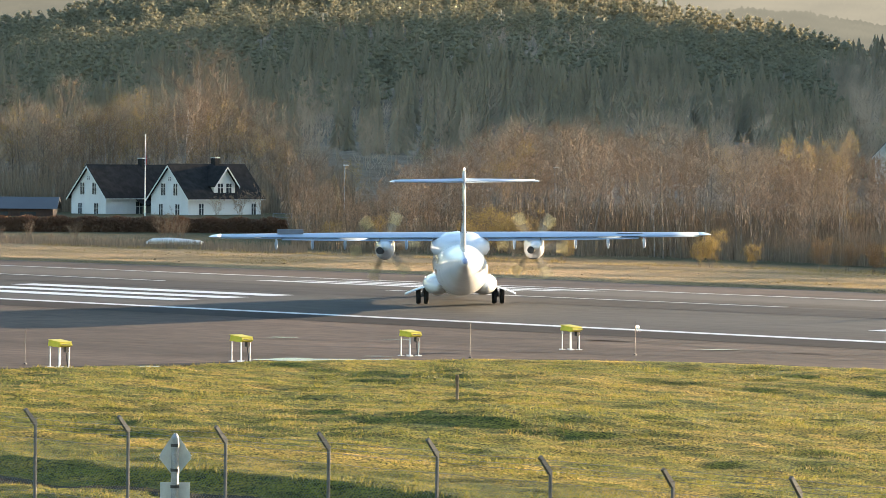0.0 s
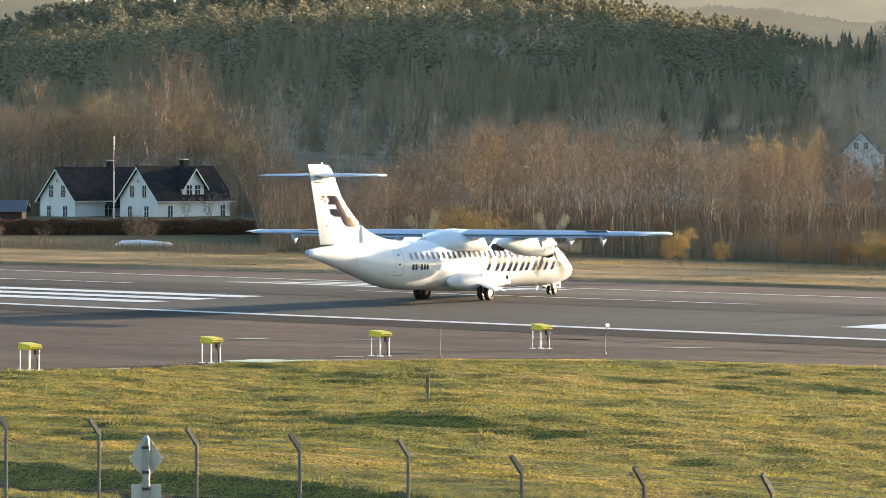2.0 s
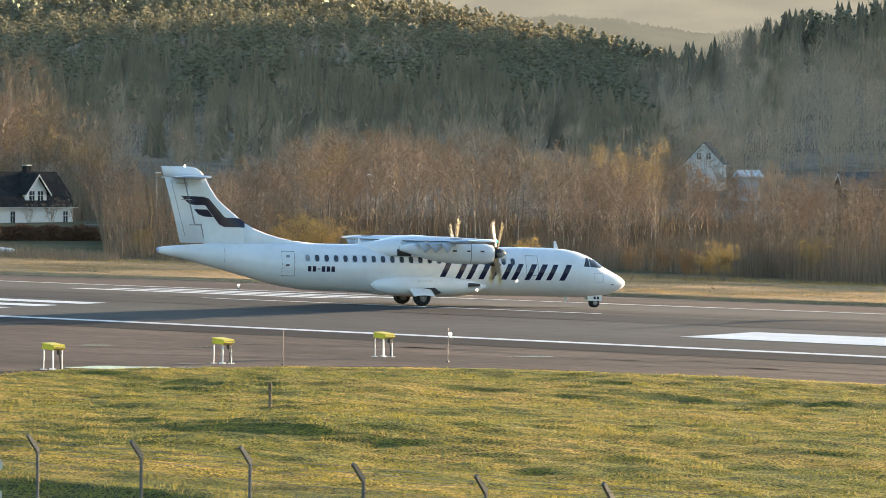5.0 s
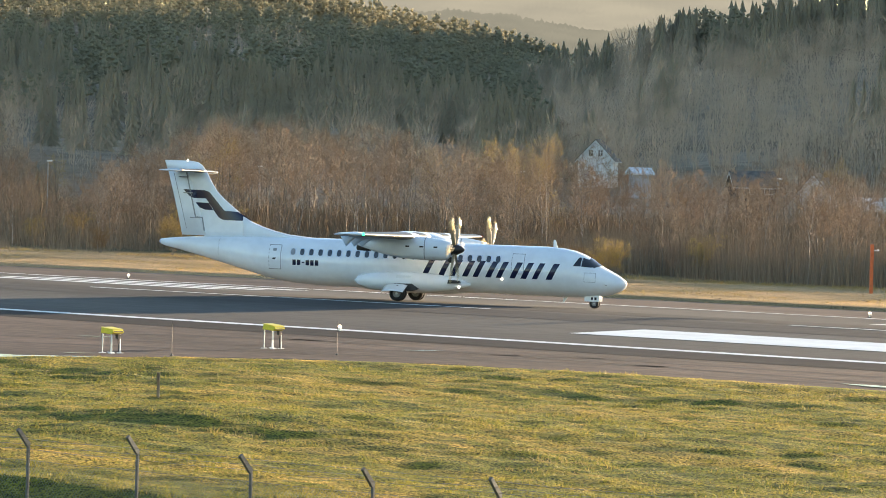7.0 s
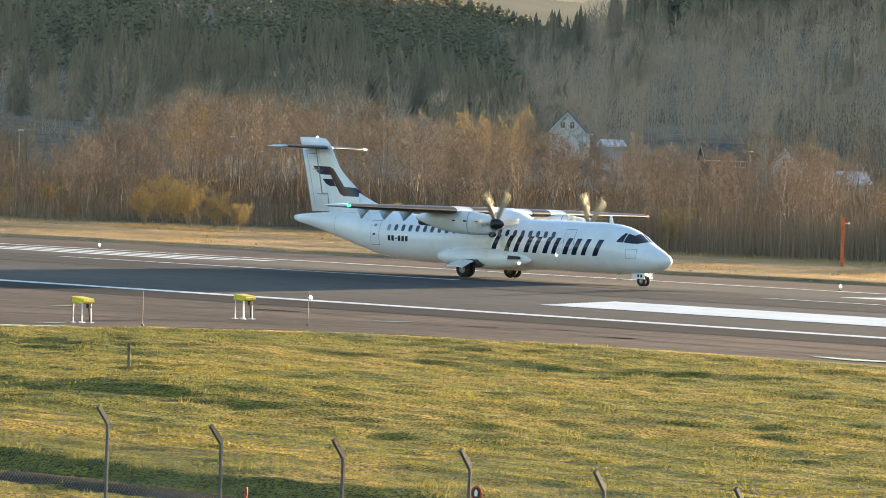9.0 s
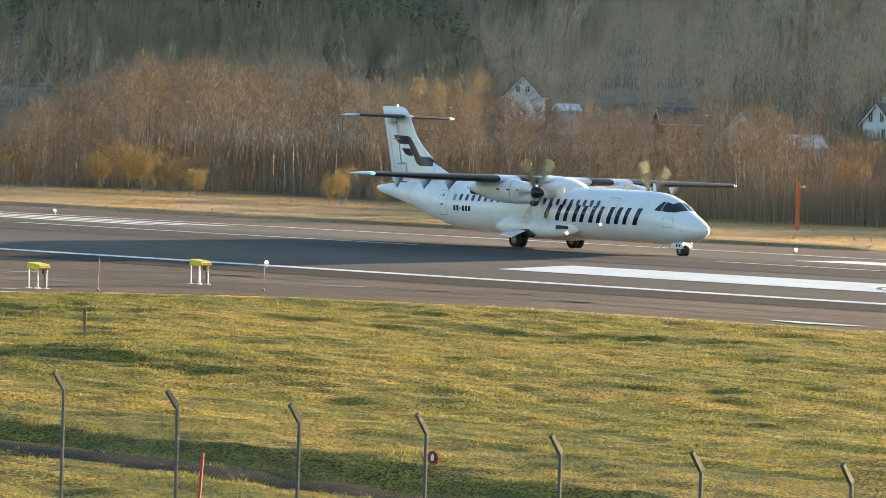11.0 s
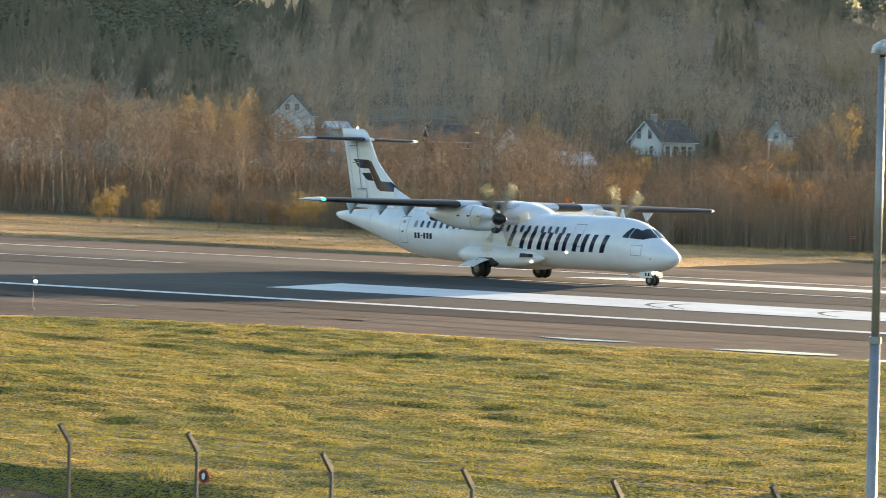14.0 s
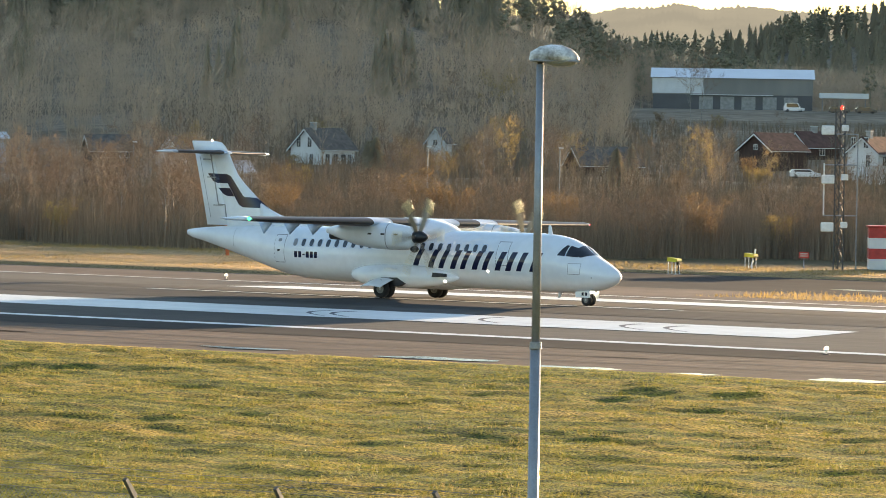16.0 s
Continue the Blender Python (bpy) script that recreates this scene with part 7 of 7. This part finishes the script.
def build_low_growth():
    rng = np.random.RandomState(9)

    def spots(n, az0, az1, lat0, lat1, power=1.0, belt=False):
        az = np.radians(rng.uniform(az0, az1, n))
        lat = lat0 + (lat1 - lat0) * rng.uniform(0, 1, n) ** power
        if belt:
            lat = lat + belt_front(np.degrees(az))
        d = (NEAR + lat) / np.cos(np.radians(46.38) - az)
        x, y = d * np.sin(az), d * np.cos(az)
        return x, y

    def base_of(x, y):
        z = np.array([ground_z(*to_rw(a, b)) for a, b in zip(x.tolist(), y.tolist())])
        return np.stack([x, y, z - 0.03], 1)

    # thicket of thin stems at the foot of the belt
    x, y = spots(52000, -2.0, 20, -2, 34, 1.3, True)
    clump = np.array([noise.noise(Vector((a * 0.09, b * 0.09, 1.0))) + 0.6 * noise.noise(Vector((a * 0.4, b * 0.4, 2.0))) for a, b in zip(x.tolist(), y.tolist())])
    keep = (clump > -0.3) & ((np.degrees(np.arctan2(x, y)) > 4.5) | (rng.uniform(0, 1, len(x)) < 0.5))
    x, y, clump = x[keep], y[keep], clump[keep]
    right = np.clip((np.degrees(np.arctan2(x, y)) - 5.0) / 2.5, 0, 1)
    h = rng.uniform(0.7, 2.6, len(x)) * (0.7 + 0.9 * np.clip(clump + 0.3, 0, 1)) * (1 + 0.6 * right)
    tri_mesh("thicket", slivers(rng, base_of(x, y), h, rng.uniform(0.014, 0.036, len(x)), 0.22), STEMS, "thicket of thin reddish brown upright stems", "thicket")
    # close-set saplings, a head above the thicket
    x, y = spots(48000, 3.6, 20, 1, 36, 1.1, True)
    hum = np.array([noise.noise(Vector((a * 0.05, b * 0.05, 8.0))) + 0.7 * noise.noise(Vector((a * 0.22, b * 0.22, 3.0))) for a, b in zip(x.tolist(), y.tolist())])
    grown = np.clip((np.degrees(np.arctan2(x, y)) - 4.0) / 3.0, 0.25, 1)
    keep = hum > -0.45
    x, y, hum, grown = x[keep], y[keep], hum[keep], grown[keep]
    h = rng.uniform(2.4, 4.6, len(x)) * (0.85 + 0.35 * np.clip(hum, -0.4, 0.8)) * (0.55 + 0.45 * grown)
    tri_mesh("saplings", slivers(rng, base_of(x, y), h, rng.uniform(0.02, 0.05, len(x)), 0.12), STEMS, "close-set thin leafless saplings along the runway belt", "saplings")
    # brambles and dead stalks under the trees
    x, y = spots(70000, -2.0, 20, 3, 90, 0.9, True)
    hum = np.array([noise.noise(Vector((a * 0.13, b * 0.13, 5.0))) for a, b in zip(x.tolist(), y.tolist())])
    back = np.clip((x * RN.x + y * RN.y - NEAR - 115) / 30, 0, 1)
    h = rng.uniform(0.5, 1.6, len(x)) * (1 + 1.3 * np.clip(hum + 0.2, 0, 1) + 1.3 * back)
    tri_mesh("brambles", slivers(rng, base_of(x, y), h, rng.uniform(0.05, 0.16, len(x)) * (1 + 0.5 * back), 0.5), BRAMBLE, "brown tangled brambles under the trees", "brambles")
    # undergrowth behind the farmhouse
    az, d = np.radians(rng.uniform(-7.4, -1.2, 15000)), rng.uniform(606, 660, 15000)
    b = np.stack([d * np.sin(az), d * np.cos(az), np.zeros(15000)], 1)
    b[:, 2] = [land_z(Vector(p)) for p in b.tolist()]
    tri_mesh("undergrowth", slivers(rng, b, rng.uniform(2.0, 7.5, 15000), rng.uniform(0.06, 0.16, 15000), 0.25), STEMS, "brown leafless undergrowth behind the farmhouse", "undergrowth")
    # undergrowth between the houses on the rising ground
    n = 30000
    az, d = np.radians(rng.uniform(8.6, 20.0, n)), rng.uniform(470, 925, n)
    b = np.stack([d * np.sin(az), d * np.cos(az), np.zeros(n)], 1)
    b[:, 2] = [land_z(Vector(p)) for p in b.tolist()]
    a = np.degrees(az)
    clump = np.array([noise.noise(Vector((p[0] * 0.05, p[1] * 0.05, 6.0))) for p in b.tolist()])
    roof = np.where((a > 10.3) & (a < 11.8) & (d < 725), -0.22, np.where((a > 12.1) & (a < 12.8) & (d < 745), -0.06, np.where((a > 16.3) & (d < 735), -0.14, np.where(a > 14.9, 0.30, 0.5))))
    h = np.minimum(rng.uniform(1.0, 4.2, n) * (1 + 1.2 * np.clip(clump, 0, 1)), EYE[2] + d * np.tan(np.radians(roof)) - b[:, 2])
    keep = (h > 0.6) & (clump > -0.25)
    tri_mesh("garden_scrub", slivers(rng, b[keep], h[keep], rng.uniform(0.07, 0.22, keep.sum()), 0.3), BRAMBLE, "brown scrub between the houses on the slope", "scrub")
    x, y = spots(9000, -7, -1.8, 92, 104)
    tri_mesh("weeds", slivers(rng, base_of(x, y), rng.uniform(0.3, 0.9, len(x)), rng.uniform(0.03, 0.06, len(x)), 0.25), TWIGS, "brown dead weeds at the field's edge", "weeds")
    # dry grass along the far verge
    x, y = spots(60000, -7, 20, 63, 96)
    cl = np.array([noise.noise(Vector((a * 0.12, b * 0.12, 7.0))) for a, b in zip(x.tolist(), y.tolist())])
    s_, l_ = x * RU.x + y * RU.y, x * RN.x + y * RN.y - NEAR
    keep = (cl > 0.08) & ((s_ < -153) | (l_ > 87)) | ((l_ > 90) & (cl > -0.3))
    x, y = x[keep], y[keep]
    tri_mesh("verge_grass", slivers(rng, base_of(x, y), rng.uniform(0.04, 0.16, len(x)) * (1 + 1.2 * (l_[keep] > 90)), rng.uniform(0.025, 0.06, len(x)), 0.7), STRAW, "dry straw-coloured grass on the far verge", "grass")
    s2, l2 = rng.uniform(-118, 10, 9000), rng.uniform(51, 61, 9000)
    b = np.stack([s2 * RU.x + (NEAR + l2) * RN.x, s2 * RU.y + (NEAR + l2) * RN.y, np.full(9000, -0.2)], 1)
    tri_mesh("island_grass", slivers(rng, b, rng.uniform(0.1, 0.35, 9000), rng.uniform(0.04, 0.09, 9000), 0.5), STRAW, "dry straw grass on the pavement island", "grass")
    # turf of the near field, thicker close to the camera
    n = 600000
    az = np.radians(rng.uniform(-6.6, 19.2, n))
    d = 66 + 112 * rng.uniform(0, 1, n) ** 1.25
    x, y = d * np.sin(az), d * np.cos(az)
    s_, l_ = x * RU.x + y * RU.y, x * RN.x + y * RN.y - NEAR
    edge = np.array([edge_near(v) for v in s_.tolist()])
    track = (l_ > -81.9) & (l_ < -78.4)
    keep = (l_ < edge - 0.05) & ~(track & (rng.uniform(0, 1, n) < 0.5))
    x, y, s_, l_, edge = x[keep], y[keep], s_[keep], l_[keep], edge[keep]
    tuft = np.array([0.6 * noise.noise(Vector((a * 0.3, b * 0.55, 4.0))) + 0.6 * noise.noise(Vector((a * 1.0, b * 1.5, 4.0))) + 0.7 * noise.noise(Vector((a * 2.4, b * 3.6, 8.0))) for a, b in zip(s_.tolist(), l_.tolist())])
    dry = np.array([0.8 * noise.noise(Vector((a * 0.07, b * 0.16, 9.0))) + 0.8 * noise.noise(Vector((a * 0.45, b * 0.9, 2.0))) for a, b in zip(s_.tolist(), l_.tolist())]) + 0.22 * rng.normal(0, 1, len(x)) + np.where(l_ > edge - 1.3, 0.5, 0)
    h = rng.uniform(0.03, 0.08, len(x)) * (1 + 2.3 * np.clip(tuft, -0.4, 1)) * np.where(rng.uniform(0, 1, len(x)) < 0.01, 1.8, 1)
    w = rng.uniform(0.010, 0.026, len(x)) * (0.6 + np.hypot(x, y) / 140)
    t = slivers(rng, base_of(x, y), h, w, 0.9)
    m = dry > 0.34
    tri_mesh("turf", t[~m], GRASS, "short green and yellowing airfield grass", "grass")
    tri_mesh("dry_turf", t[m], DRY_TURF, "patches of straw-coloured dry grass", "grass")
    # clods and stones on the bare soil of the verge
    x, y = spots(1000, -7, 20, 63, 93)
    c = base_of(x, y) + np.array([0, 0, 0.05])
    tri_mesh("clods", c[:, None, :] + rng.normal(0, 0.07, (len(x), 3, 3)) * np.array([1, 1, 0.6]), BRAMBLE, "dark clods and stones on the bare verge", "clods")
    # clipped beech hedge before the farmhouse
    n = 44000
    az = np.radians(rng.uniform(-7.2, -2.05, n))
    d = 455 + rng.uniform(-1.2, 1.2, n)
    z = rng.uniform(0, 1.7, n)
    c = np.stack([d * np.sin(az), d * np.cos(az), z - 0.2 + 0.12 * np.sin(az * 900)], 1)
    tri_mesh("hedge", c[:, None, :] + rng.normal(0, 0.09, (n, 3, 3)), HEDGE, "dense rusty brown clipped hedge", "hedge")


build_hills()
build_far_woods()
build_trees()
build_low_growth()


# ---- what moves ----
# seconds, place of the main wheels, heading in degrees from north to east
TRACK = [
    (0.0, 0.96, 233.13, -0.8),
    (0.5, 1.01, 233.97, 7.6),
    (1.0, 1.23, 234.99, 15.9),
    (1.5, 1.64, 236.13, 24.1),
    (2.0, 2.27, 237.32, 32.0),
    (2.5, 3.08, 238.45, 39.5),
    (3.0, 4.02, 239.45, 46.8),
    (3.5, 5.06, 240.32, 53.8),
    (4.0, 6.2, 241.06, 60.7),
    (4.5, 7.44, 241.66, 68.0),
    (5.0, 8.77, 242.09, 76.2),
    (5.5, 10.18, 242.33, 85.5),
    (6.0, 11.64, 242.33, 94.4),
    (6.5, 13.14, 242.12, 101.8),
    (7.0, 14.69, 241.7, 108.4),
    (7.5, 16.25, 241.08, 115.1),
    (8.0, 17.78, 240.26, 121.9),
    (8.5, 19.24, 239.22, 128.8),
    (9.0, 20.62, 237.99, 134.6),
    (9.5, 21.92, 236.61, 138.7),
    (10.0, 23.18, 235.1, 141.5),
    (10.5, 24.4, 233.51, 143.4),
    (11.0, 25.61, 231.84, 145.1),
    (11.5, 26.81, 230.07, 146.6),
    (12.0, 28.04, 228.15, 147.9),
    (12.5, 29.35, 226.03, 148.5),
    (13.0, 30.79, 223.66, 148.9),
    (13.5, 32.38, 221.02, 149.2),
    (14.0, 34.12, 218.11, 148.8),
    (14.5, 36.07, 214.96, 147.4),
    (15.0, 38.31, 211.6, 145.3),
    (15.5, 40.84, 208.07, 143.3),
    (16.0, 43.66, 204.41, 141.4),
]


def airliner_pose(x, y, head):
    h = radians(head)
    fw, lf = Vector((math.sin(h), math.cos(h), 0)), Vector((-math.cos(h), math.sin(h), 0))
    def gz(p):
        return crown(to_rw(p.x, p.y)[1]) + 0.012
    c = Vector((x, y, 0))
    gp, gs, gn = gz(c + lf * 2.05), gz(c - lf * 2.05), gz(c + fw * 10.77)
    g = (gp + gs) / 2
    ex = (fw + Vector((0, 0, (gn - g) / 10.77))).normalized()
    ey = (lf + Vector((0, 0, (gp - gs) / 4.1)))
    ez = ex.cross(ey).normalized()
    ey = ez.cross(ex)
    m = Matrix((ex, ey, ez)).transposed().to_4x4()
    m.translation = (x, y, g)
    return m


def motions():
    walk(airliner, [(t, airliner_pose(x, y, h)) for t, x, y, h in TRACK])
    # wheels roll by the way that they go
    run, dist = [], 0.0
    for a, b in zip(TRACK, TRACK[1:]):
        for k in range(5):
            run.append((a[0] + (b[0] - a[0]) * k / 5, dist + math.hypot(b[1] - a[1], b[2] - a[2]) * k / 5))
        dist += math.hypot(b[1] - a[1], b[2] - a[2])
    run.append((TRACK[-1][0], dist))
    for wh, r in WHEELS:
        at = wh.matrix_basis.translation.copy()
        walk(wh, [(t, pose(at.x, at.y, at.z, 0, math.degrees(d / r), 0)) for t, d in fine_rows(run, r)])
    # spoilers answer the turn of the controls: first the left one is up, then the right one
    for sp, rows in zip(SPOILERS, (((0.0, 52), (0.3, 45), (0.55, 0), (16.0, 0)), ((0.0, 0), (0.55, 0), (0.8, 40), (1.2, 52), (1.7, 40), (2.2, 0), (16.0, 0)))):
        at = sp.matrix_basis.translation.copy()
        walk(sp, [(t, pose(at.x, at.y, at.z, 0, up, 0)) for t, up in rows])
    for i, pr in enumerate(PROPS):
        at = pr.matrix_basis.translation.copy()
        walk(pr, [(k / 30, pose(at.x, at.y, at.z, 20 + 13 * i + 88.0 * k)) for k in range(481)])


def fine_rows(run, r):
    """Rows close enough together that a wheel turns less than 80 degrees from one to the next."""
    out = [run[0]]
    for (t0, d0), (t1, d1) in zip(run, run[1:]):
        n = max(1, math.ceil(math.degrees((d1 - d0) / r) / 80))
        out += [(t0 + (t1 - t0) * k / n, d0 + (d1 - d0) * k / n) for k in range(1, n + 1)]
    return out


motions()
